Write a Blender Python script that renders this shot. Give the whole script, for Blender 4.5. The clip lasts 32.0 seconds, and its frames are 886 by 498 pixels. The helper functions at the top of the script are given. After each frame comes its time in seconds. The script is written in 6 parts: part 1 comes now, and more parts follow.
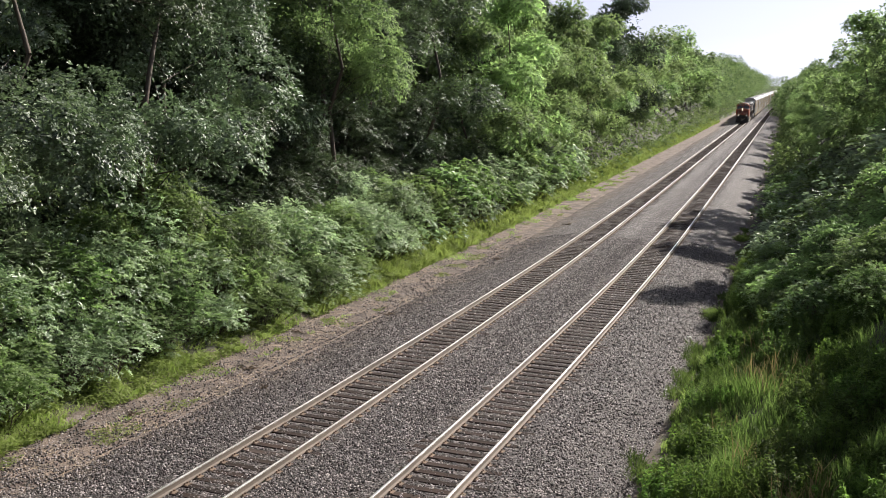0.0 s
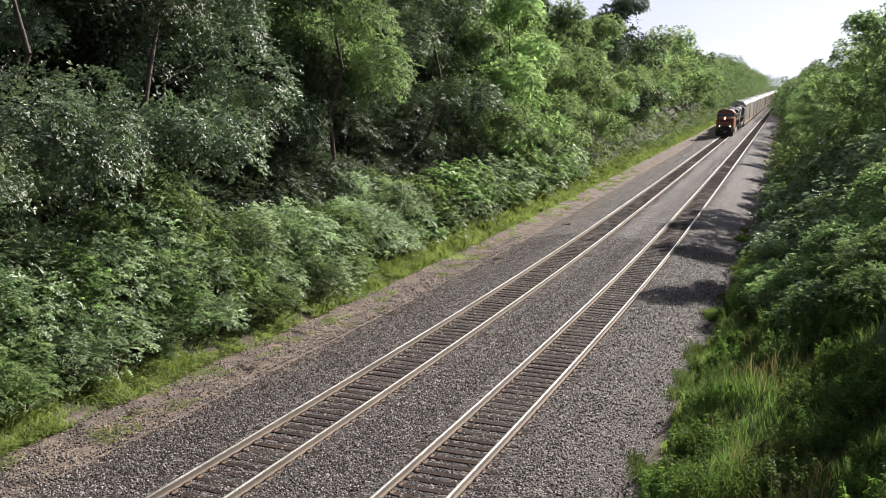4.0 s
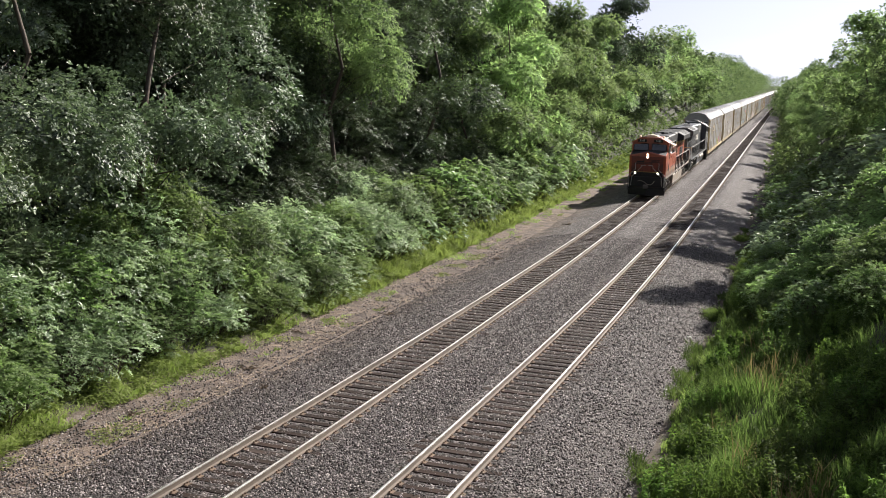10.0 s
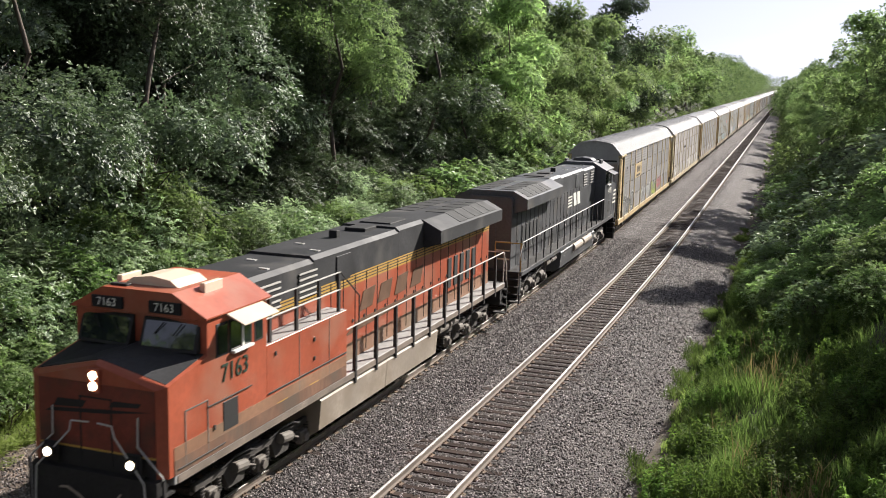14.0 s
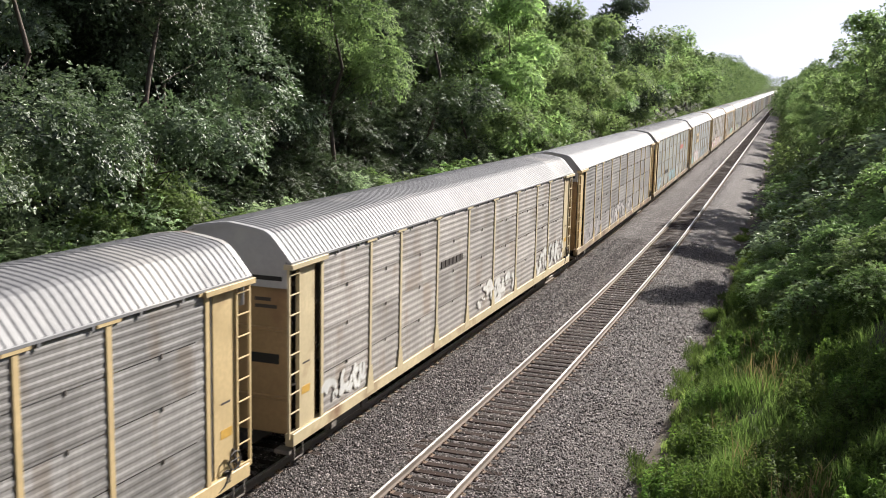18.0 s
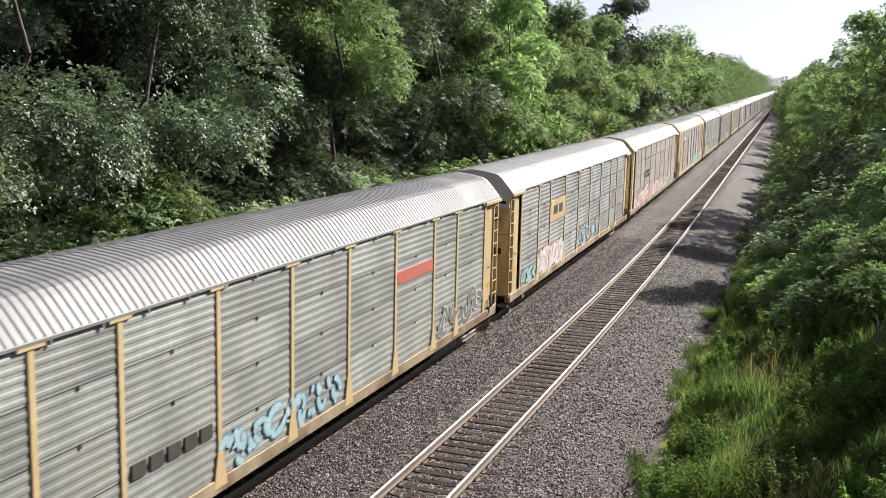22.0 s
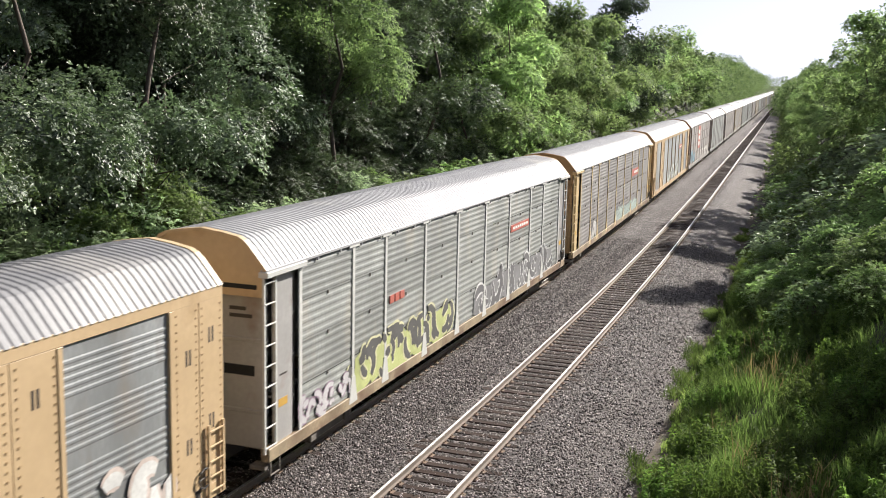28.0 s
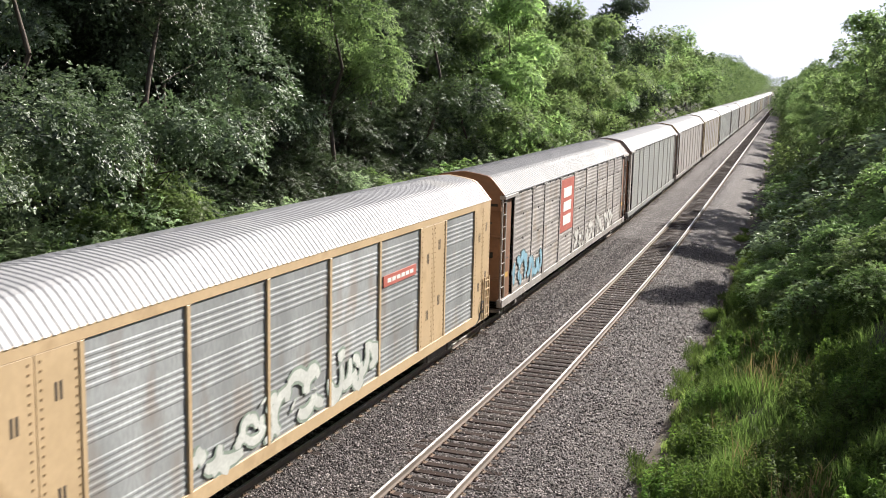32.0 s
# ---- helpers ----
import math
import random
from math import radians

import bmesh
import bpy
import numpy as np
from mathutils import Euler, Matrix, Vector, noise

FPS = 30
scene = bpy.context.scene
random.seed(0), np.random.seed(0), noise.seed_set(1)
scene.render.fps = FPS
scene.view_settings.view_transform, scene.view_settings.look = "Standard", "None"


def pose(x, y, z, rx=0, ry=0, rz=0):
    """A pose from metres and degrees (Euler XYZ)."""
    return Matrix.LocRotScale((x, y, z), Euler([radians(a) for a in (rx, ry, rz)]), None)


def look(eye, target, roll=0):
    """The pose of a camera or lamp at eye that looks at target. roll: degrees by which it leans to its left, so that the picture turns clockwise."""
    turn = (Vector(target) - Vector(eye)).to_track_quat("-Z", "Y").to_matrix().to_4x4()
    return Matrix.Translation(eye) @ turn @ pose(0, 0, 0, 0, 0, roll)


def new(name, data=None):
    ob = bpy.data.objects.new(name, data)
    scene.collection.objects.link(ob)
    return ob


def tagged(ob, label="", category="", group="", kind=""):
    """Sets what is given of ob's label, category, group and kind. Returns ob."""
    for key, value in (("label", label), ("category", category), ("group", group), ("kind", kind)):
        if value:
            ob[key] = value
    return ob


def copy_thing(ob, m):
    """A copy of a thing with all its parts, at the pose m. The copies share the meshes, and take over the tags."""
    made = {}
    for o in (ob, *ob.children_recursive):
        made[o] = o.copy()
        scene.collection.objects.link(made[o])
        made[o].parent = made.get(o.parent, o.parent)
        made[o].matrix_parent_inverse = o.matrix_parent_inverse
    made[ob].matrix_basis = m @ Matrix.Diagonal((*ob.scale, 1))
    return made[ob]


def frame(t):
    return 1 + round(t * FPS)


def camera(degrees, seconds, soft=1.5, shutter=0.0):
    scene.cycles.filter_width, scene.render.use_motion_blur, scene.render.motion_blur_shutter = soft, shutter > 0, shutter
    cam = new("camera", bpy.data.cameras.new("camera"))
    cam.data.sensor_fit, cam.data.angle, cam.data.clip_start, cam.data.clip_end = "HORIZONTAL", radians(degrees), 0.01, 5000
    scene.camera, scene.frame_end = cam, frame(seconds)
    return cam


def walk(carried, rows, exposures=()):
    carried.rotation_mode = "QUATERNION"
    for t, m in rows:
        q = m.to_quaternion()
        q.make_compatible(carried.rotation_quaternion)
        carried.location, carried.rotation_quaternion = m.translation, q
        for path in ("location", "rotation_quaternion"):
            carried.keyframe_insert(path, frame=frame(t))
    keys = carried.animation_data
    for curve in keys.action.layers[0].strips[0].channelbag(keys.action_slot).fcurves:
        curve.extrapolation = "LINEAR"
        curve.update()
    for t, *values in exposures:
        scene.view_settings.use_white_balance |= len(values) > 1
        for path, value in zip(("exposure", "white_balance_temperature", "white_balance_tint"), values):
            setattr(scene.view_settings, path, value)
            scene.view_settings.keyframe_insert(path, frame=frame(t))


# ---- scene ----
# ---- camera: stands still on a road bridge over the cutting ----
EYE = Vector((12.3502, 0.0, 8.7700))
AIM = Vector((-0.35412, 0.92224, -0.15515))
cam = camera(46.672, 32.0, soft=0.9, shutter=0.12)
EXPOSURE = 0.98
walk(cam, [(0.0, look(EYE, EYE + AIM, 1.371)), (32.0, look(EYE, EYE + AIM, 1.371))],
     exposures=[(0.0, EXPOSURE), (13.0, EXPOSURE), (18.0, EXPOSURE + 0.02), (32.0, EXPOSURE + 0.12)])

# ---- daylight: hazy white sky, afternoon sun ahead and to the right ----
SUN_WAY = Vector((-0.70, -1.40, -1.0)).normalized()
world = bpy.data.worlds.new("sky")
scene.world = world
world.use_nodes = True
wn = world.node_tree
sky = wn.nodes.new("ShaderNodeTexSky")
sky.sky_type = "NISHITA"
sky.sun_disc = False
sky.sun_elevation = math.asin(-SUN_WAY.z)
sky.sun_rotation = math.atan2(-SUN_WAY.x, -SUN_WAY.y)
sky.air_density, sky.dust_density, sky.ozone_density = 1.0, 0.8, 1.0
haze = wn.nodes.new("ShaderNodeHueSaturation")
haze.inputs["Saturation"].default_value = 0.14
wn.links.new(sky.outputs[0], haze.inputs["Color"])
cool = wn.nodes.new("ShaderNodeMix")
cool.data_type, cool.blend_type = "RGBA", "MULTIPLY"
cool.inputs[0].default_value, cool.inputs[7].default_value = 1.0, (0.96, 1.0, 1.25, 1)
wn.links.new(haze.outputs[0], cool.inputs[6])
wn.links.new(cool.outputs[2], wn.nodes["Background"].inputs[0])
wn.nodes["Background"].inputs[1].default_value = 0.051
sun_data = bpy.data.lights.new("sun", "SUN")
sun_data.energy, sun_data.angle, sun_data.color = 5.3, radians(0.55), (1.0, 0.94, 0.86)
sun = new("sun", sun_data)
sun.matrix_basis = look((0, 0, 60), Vector((0, 0, 60)) + SUN_WAY)


# ---- materials ----
def material(name, base, rough=0.7, metal=0.0, vary=0.25, scale=3.0, fine=40.0, bump=0.0, bump_scale=None,
             stain=None, stain_amount=0.0, stain_scale=0.6, random_tint=0.0, spec=0.5, stretch=(1, 1, 1)):
    """A surface with colour variation at two scales, optional stains and fine relief, in metres of the object."""
    m = bpy.data.materials.new(name)
    m.use_nodes = True
    t = m.node_tree
    b = t.nodes["Principled BSDF"]
    co = t.nodes.new("ShaderNodeTexCoord")
    mp = t.nodes.new("ShaderNodeMapping")
    mp.inputs["Scale"].default_value = stretch
    t.links.new(co.outputs["Object"], mp.inputs[0])
    if random_tint:
        shift = t.nodes.new("ShaderNodeObjectInfo")
        far = t.nodes.new("ShaderNodeMath"); far.operation = "MULTIPLY"; far.inputs[1].default_value = 61.0
        t.links.new(shift.outputs["Random"], far.inputs[0]); t.links.new(far.outputs[0], mp.inputs["Location"])
    def noise_at(sc, detail=4):
        n = t.nodes.new("ShaderNodeTexNoise")
        n.inputs["Scale"].default_value, n.inputs["Detail"].default_value = sc, detail
        t.links.new(mp.outputs[0], n.inputs["Vector"])
        return n.outputs["Fac"]
    def mix(kind, fac, a, c):
        n = t.nodes.new("ShaderNodeMix")
        n.data_type, n.blend_type = "RGBA", kind
        for sock, val in ((0, fac), (6, a), (7, c)):
            if hasattr(val, "is_output"):
                t.links.new(val, n.inputs[sock])
            else:
                n.inputs[sock].default_value = val if sock == 0 else (*val, 1)
        return n.outputs[2]
    def ramp(val, lo, hi, a=0.0, c=1.0):
        n = t.nodes.new("ShaderNodeMapRange")
        n.inputs[1].default_value, n.inputs[2].default_value = lo, hi
        n.inputs[3].default_value, n.inputs[4].default_value = a, c
        t.links.new(val, n.inputs[0])
        return n.outputs[0]
    big, small = noise_at(scale), noise_at(fine, 2)
    col = mix("MIX", ramp(big, 0.3, 0.7), [c * (1 - vary) for c in base], [min(1, c * (1 + vary)) for c in base])
    col = mix("MIX", ramp(small, 0.35, 0.65, 0, 0.5), col, [c * (1 - vary * 1.3) for c in base])
    if stain:
        col = mix("MIX", ramp(noise_at(stain_scale, 6), 0.62 - 0.3 * stain_amount, 0.75 - 0.2 * stain_amount, 0, 0.9), col, stain)
    if random_tint:
        oi = t.nodes.new("ShaderNodeObjectInfo")
        hs = t.nodes.new("ShaderNodeHueSaturation")
        t.links.new(ramp(oi.outputs["Random"], 0, 1, 1 - random_tint, 1 + random_tint), hs.inputs["Value"])
        t.links.new(col, hs.inputs["Color"])
        col = hs.outputs[0]
    t.links.new(col, b.inputs["Base Color"])
    b.inputs["Metallic"].default_value = metal
    b.inputs["Specular IOR Level"].default_value = spec
    t.links.new(ramp(big, 0.2, 0.8, max(0.02, rough - 0.1), min(1, rough + 0.1)), b.inputs["Roughness"])
    if bump:
        bp = t.nodes.new("ShaderNodeBump")
        bp.inputs["Strength"].default_value, bp.inputs["Distance"].default_value = 1.0, bump
        t.links.new(noise_at(bump_scale or fine), bp.inputs["Height"])
        t.links.new(bp.outputs[0], b.inputs["Normal"])
    return m


def leaf_material(name, dark, light, gloss=0.35, translucent=0.45, shine=0.5):
    """Foliage: glossy upper side, light passing through the blade, each leaf its own shade."""
    m = bpy.data.materials.new(name)
    m.use_nodes = True
    t = m.node_tree
    b = t.nodes["Principled BSDF"]
    geo = t.nodes.new("ShaderNodeNewGeometry")
    oi = t.nodes.new("ShaderNodeObjectInfo")
    co = t.nodes.new("ShaderNodeTexCoord")
    nz = t.nodes.new("ShaderNodeTexNoise")
    nz.inputs["Scale"].default_value = 0.7
    t.links.new(co.outputs["Object"], nz.inputs["Vector"])
    add = t.nodes.new("ShaderNodeMath"); add.operation = "MULTIPLY_ADD"
    t.links.new(geo.outputs["Random Per Island"], add.inputs[0])
    add.inputs[1].default_value = 0.42
    sub = t.nodes.new("ShaderNodeMath"); sub.operation = "MULTIPLY_ADD"
    t.links.new(nz.outputs["Fac"], sub.inputs[0]); sub.inputs[1].default_value = 2.2; sub.inputs[2].default_value = -0.82
    t.links.new(sub.outputs[0], add.inputs[2])
    mx = t.nodes.new("ShaderNodeMix"); mx.data_type = "RGBA"
    t.links.new(add.outputs[0], mx.inputs[0]); mx.clamp_factor = True
    mx.inputs[6].default_value, mx.inputs[7].default_value = (*dark, 1), (*light, 1)
    hs = t.nodes.new("ShaderNodeHueSaturation")
    rr = t.nodes.new("ShaderNodeMapRange"); rr.inputs[3].default_value, rr.inputs[4].default_value = 0.75, 1.3
    t.links.new(oi.outputs["Random"], rr.inputs[0]); t.links.new(rr.outputs[0], hs.inputs["Value"])
    rh = t.nodes.new("ShaderNodeMapRange"); rh.inputs[3].default_value, rh.inputs[4].default_value = 0.485, 0.512
    t.links.new(oi.outputs["Random"], rh.inputs[0]); t.links.new(rh.outputs[0], hs.inputs["Hue"])
    t.links.new(mx.outputs[2], hs.inputs["Color"])
    t.links.new(hs.outputs[0], b.inputs["Base Color"])
    b.inputs["Roughness"].default_value = gloss
    b.inputs["Specular IOR Level"].default_value = shine
    tr = t.nodes.new("ShaderNodeBsdfTranslucent")
    ys = t.nodes.new("ShaderNodeMix"); ys.data_type = "RGBA"; ys.blend_type = "MULTIPLY"; ys.inputs[0].default_value = 1
    t.links.new(hs.outputs[0], ys.inputs[6]); ys.inputs[7].default_value = (1.12, 1.28, 0.92, 1)
    t.links.new(ys.outputs[2], tr.inputs[0])
    ms = t.nodes.new("ShaderNodeMixShader"); ms.inputs[0].default_value = translucent
    t.links.new(b.outputs[0], ms.inputs[1]); t.links.new(tr.outputs[0], ms.inputs[2])
    t.links.new(ms.outputs[0], t.nodes["Material Output"].inputs[0])
    return m


# broad and silvery leaves: dark ends near black, standing in for shade inside the crowns
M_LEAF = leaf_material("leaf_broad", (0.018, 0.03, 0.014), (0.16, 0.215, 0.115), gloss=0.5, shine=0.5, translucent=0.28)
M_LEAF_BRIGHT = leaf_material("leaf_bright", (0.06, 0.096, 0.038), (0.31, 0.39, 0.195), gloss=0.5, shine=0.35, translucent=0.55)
M_LEAF_SILVER = leaf_material("leaf_silvery", (0.022, 0.034, 0.019), (0.21, 0.265, 0.165), gloss=0.48, shine=0.6, translucent=0.28)
M_SHRUB = leaf_material("shrub_leaf", (0.1, 0.145, 0.075), (0.48, 0.56, 0.38), gloss=0.36, shine=0.9, translucent=0.5)
# leaf colour raised to carry the sunlight on mid and far crowns
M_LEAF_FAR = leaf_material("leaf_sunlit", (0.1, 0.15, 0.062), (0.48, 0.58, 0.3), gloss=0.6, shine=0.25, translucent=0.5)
M_SHRUB_GREEN = leaf_material("shrub_leaf_green", (0.075, 0.118, 0.042), (0.35, 0.45, 0.2), gloss=0.5, shine=0.4, translucent=0.55)
M_GRASS = leaf_material("grass_blade", (0.15, 0.195, 0.055), (0.36, 0.43, 0.155), gloss=0.65, shine=0.2, translucent=0.5)
M_GRASS_DARK = leaf_material("bank_grass_blade", (0.045, 0.072, 0.02), (0.19, 0.25, 0.085), gloss=0.65, shine=0.2, translucent=0.5)
M_WEED = leaf_material("weed_leaf", (0.035, 0.065, 0.016), (0.2, 0.29, 0.075), gloss=0.6, shine=0.2, translucent=0.5)
M_STEM = material("green_stem", (0.09, 0.13, 0.05), 0.7, vary=0.3)
M_SEED = leaf_material("seed_head", (0.16, 0.11, 0.06), (0.28, 0.2, 0.12), gloss=0.7, translucent=0.3)
M_STRAW = leaf_material("dead_stalk", (0.3, 0.22, 0.15), (0.5, 0.4, 0.3), gloss=0.7, translucent=0.2)
M_TWIG = material("dry_twig", (0.2, 0.15, 0.11), 0.9, vary=0.4)
M_BARK = material("bark", (0.09, 0.07, 0.055), 0.9, vary=0.4, scale=4, fine=30, bump=0.03, bump_scale=14, stretch=(1, 1, 0.25))
M_TIE = material("old_tie_wood", (0.036, 0.023, 0.018), 0.92, spec=0.18, vary=0.35, scale=2, fine=30, bump=0.01, bump_scale=18,
                 stain=(0.062, 0.046, 0.038), stain_amount=0.3, stain_scale=1.5, random_tint=0.3, stretch=(0.3, 1, 1))
M_RAIL = material("rail_steel_web", (0.17, 0.135, 0.11), 0.75, metal=0.1, vary=0.3, scale=0.6, fine=20, bump=0.002)
M_RAILTOP = material("rail_head_polished", (0.76, 0.745, 0.725), 0.42, metal=1.0, vary=0.12, scale=0.5, fine=8)
M_PLATE = material("tie_plate_rust", (0.2, 0.14, 0.1), 0.8, metal=0.2, vary=0.35)


def across(t):
    """Metres sideways from the first track's centre line, as a node output."""
    uv = t.nodes.new("ShaderNodeUVMap"); uv.uv_map = "across"
    sp = t.nodes.new("ShaderNodeSeparateXYZ")
    t.links.new(uv.outputs[0], sp.inputs[0])
    m = t.nodes.new("ShaderNodeMath"); m.operation = "MULTIPLY_ADD"
    t.links.new(sp.outputs[0], m.inputs[0]); m.inputs[1].default_value, m.inputs[2].default_value = 100.0, -50.0
    return m.outputs[0]


def calc(t, op, a, b=None):
    m = t.nodes.new("ShaderNodeMath"); m.operation = op
    for i, v in enumerate((a, b)):
        if v is None:
            continue
        if hasattr(v, "is_output"):
            t.links.new(v, m.inputs[i])
        else:
            m.inputs[i].default_value = v
    return m.outputs[0]


def span(t, v, lo, hi, a=0.0, b=1.0):
    m = t.nodes.new("ShaderNodeMapRange")
    t.links.new(v, m.inputs[0])
    m.inputs[1].default_value, m.inputs[2].default_value, m.inputs[3].default_value, m.inputs[4].default_value = lo, hi, a, b
    return m.outputs[0]


def blend(t, fac, a, b):
    m = t.nodes.new("ShaderNodeMix"); m.data_type = "RGBA"
    t.links.new(fac, m.inputs[0])
    for i, v in ((6, a), (7, b)):
        if hasattr(v, "is_output"):
            t.links.new(v, m.inputs[i])
        else:
            m.inputs[i].default_value = (*v, 1)
    return m.outputs[2]


def stone_colour(t, value):
    rp = t.nodes.new("ShaderNodeValToRGB")
    e = rp.color_ramp.elements
    e[0].position, e[0].color = 0.0, (0.022, 0.019, 0.018, 1)
    e[1].position, e[1].color = 1.0, (0.48, 0.425, 0.407, 1)
    for pos, c in ((0.4, (0.05, 0.04, 0.038, 1)), (0.75, (0.15, 0.126, 0.12, 1))):
        k = e.new(pos); k.color = c
    t.links.new(value, rp.inputs[0])
    return rp.outputs[0]


def ballast_material(name):
    """Crushed stone: every stone its own grey, brown with dust and grease between the rails."""
    m = bpy.data.materials.new(name)
    m.use_nodes = True
    t = m.node_tree
    b = t.nodes["Principled BSDF"]
    co = t.nodes.new("ShaderNodeTexCoord")
    def vor(scale):
        v = t.nodes.new("ShaderNodeTexVoronoi"); v.inputs["Scale"].default_value = scale
        t.links.new(co.outputs["Object"], v.inputs["Vector"]); return v
    def nz(scale, detail=4):
        n = t.nodes.new("ShaderNodeTexNoise"); n.inputs["Scale"].default_value, n.inputs["Detail"].default_value = scale, detail
        t.links.new(co.outputs["Object"], n.inputs["Vector"]); return n.outputs["Fac"]
    v1, v2 = vor(16), vor(33)
    sep = t.nodes.new("ShaderNodeSeparateColor")
    t.links.new(v1.outputs["Color"], sep.inputs[0])
    col = stone_colour(t, sep.outputs[0])
    col = blend(t, span(t, nz(0.45, 5), 0.42, 0.7, 0, 0.65), col, (0.07, 0.055, 0.047))
    u = across(t)
    wob = calc(t, "MULTIPLY", calc(t, "SUBTRACT", nz(2.5), 0.5), 0.9)
    near = calc(t, "MINIMUM", calc(t, "ABSOLUTE", u), calc(t, "ABSOLUTE", calc(t, "SUBTRACT", u, 4.375)))
    greasy = span(t, calc(t, "ADD", near, wob), 0.75, 1.5, 0.35, 0.0)
    col = blend(t, greasy, col, (0.06, 0.044, 0.036))
    soil = blend(t, span(t, nz(1.3, 6), 0.35, 0.65), (0.08, 0.058, 0.045), (0.2, 0.148, 0.116))
    shoulder = calc(t, "ADD", u, calc(t, "MULTIPLY", calc(t, "SUBTRACT", nz(0.8, 5), 0.5), 3.2))
    col = blend(t, span(t, shoulder, -2.7, -3.8, 0, 0.9), col, soil)
    ditch = calc(t, "ADD", u, calc(t, "MULTIPLY", calc(t, "SUBTRACT", nz(0.7, 5), 0.5), 4.0))
    col = blend(t, span(t, ditch, 5.4, 8.4, 0, 0.8), col, (0.075, 0.056, 0.048))
    t.links.new(col, b.inputs["Base Color"])
    b.inputs["Roughness"].default_value = 0.75
    b1 = t.nodes.new("ShaderNodeBump"); b1.inputs["Strength"].default_value = 1.0; b1.inputs["Distance"].default_value = 0.1; b1.invert = True
    t.links.new(v1.outputs["Distance"], b1.inputs["Height"])
    b2 = t.nodes.new("ShaderNodeBump"); b2.inputs["Strength"].default_value = 0.9; b2.inputs["Distance"].default_value = 0.03; b2.invert = True
    t.links.new(v2.outputs["Distance"], b2.inputs["Height"]); t.links.new(b1.outputs[0], b2.inputs["Normal"])
    t.links.new(b2.outputs[0], b.inputs["Normal"])
    return m


def soil_material(name):
    """Gravelly soil beside the tracks, dark leaf mould up the banks."""
    m = bpy.data.materials.new(name)
    m.use_nodes = True
    t = m.node_tree
    b = t.nodes["Principled BSDF"]
    co = t.nodes.new("ShaderNodeTexCoord")
    def nz(scale, detail=4):
        n = t.nodes.new("ShaderNodeTexNoise"); n.inputs["Scale"].default_value, n.inputs["Detail"].default_value = scale, detail
        t.links.new(co.outputs["Object"], n.inputs["Vector"]); return n.outputs["Fac"]
    v = t.nodes.new("ShaderNodeTexVoronoi"); v.inputs["Scale"].default_value = 22
    t.links.new(co.outputs["Object"], v.inputs["Vector"])
    sep = t.nodes.new("ShaderNodeSeparateColor"); t.links.new(v.outputs["Color"], sep.inputs[0])
    grit = stone_colour(t, sep.outputs[1])
    soil = blend(t, span(t, nz(1.3, 6), 0.35, 0.65), (0.08, 0.058, 0.045), (0.2, 0.148, 0.116))
    col = blend(t, span(t, nz(3.0, 6), 0.42, 0.66, 0.0, 0.45), soil, grit)
    u = across(t)
    wob = calc(t, "MULTIPLY", calc(t, "SUBTRACT", nz(0.9), 0.5), 2.0)
    bank = calc(t, "MAXIMUM", span(t, calc(t, "ADD", u, wob), -6.6, -7.6), span(t, calc(t, "ADD", u, wob), 8.2, 9.2))
    mould = blend(t, span(t, nz(2.2, 6), 0.35, 0.65), (0.022, 0.02, 0.013), (0.05, 0.055, 0.024))
    col = blend(t, bank, col, mould)
    t.links.new(col, b.inputs["Base Color"])
    b.inputs["Roughness"].default_value = 0.95
    bp = t.nodes.new("ShaderNodeBump"); bp.inputs["Strength"].default_value = 1.0; bp.inputs["Distance"].default_value = 0.05
    t.links.new(nz(18, 5), bp.inputs["Height"]); t.links.new(bp.outputs[0], b.inputs["Normal"])
    return m


def pebble_material(name):
    m = bpy.data.materials.new(name)
    m.use_nodes = True
    t = m.node_tree
    b = t.nodes["Principled BSDF"]
    geo = t.nodes.new("ShaderNodeNewGeometry")
    t.links.new(stone_colour(t, geo.outputs["Random Per Island"]), b.inputs["Base Color"])
    b.inputs["Roughness"].default_value = 0.7
    return m


M_BALLAST = ballast_material("ballast_stone")
M_STONE = pebble_material("ballast_piece")
M_PALE = material("pale_rock", (0.5, 0.48, 0.45), 0.8, vary=0.2, scale=6, fine=40)
M_SOIL = soil_material("bank_soil")


# ---- the line of the railway: a gentle left curve, then straight, then a right curve far off ----
def line_at(y):
    """Sideways shift and rise of the railway at y metres along it."""
    def g(v, lim):
        if v < -20:
            return -40 * v - 400
        return v * v if v < lim else 2 * lim * v - lim * lim
    dx = -3.5483e-4 * g(y, 66.47)
    if y > 1000:
        d = min(y, 1470) - 1000
        dx += d * d / 1400.0 + (y - 1470) * 940 / 1400.0 * (y > 1470)
    return dx, 0.426e-4 * g(y, 108.99) if y < 1200 else 0.426e-4 * g(1200, 108.99)


def on_line(u, y, z):
    dx, dz = line_at(y)
    return Vector((u + dx, y, z + dz))


def interp(table, u):
    for (a, za), (b, zb) in zip(table, table[1:]):
        if u <= b:
            f = max(0.0, (u - a) / (b - a))
            f = f * f * (3 - 2 * f) * 0.5 + f * 0.5
            return za + (zb - za) * f
    return table[-1][1]


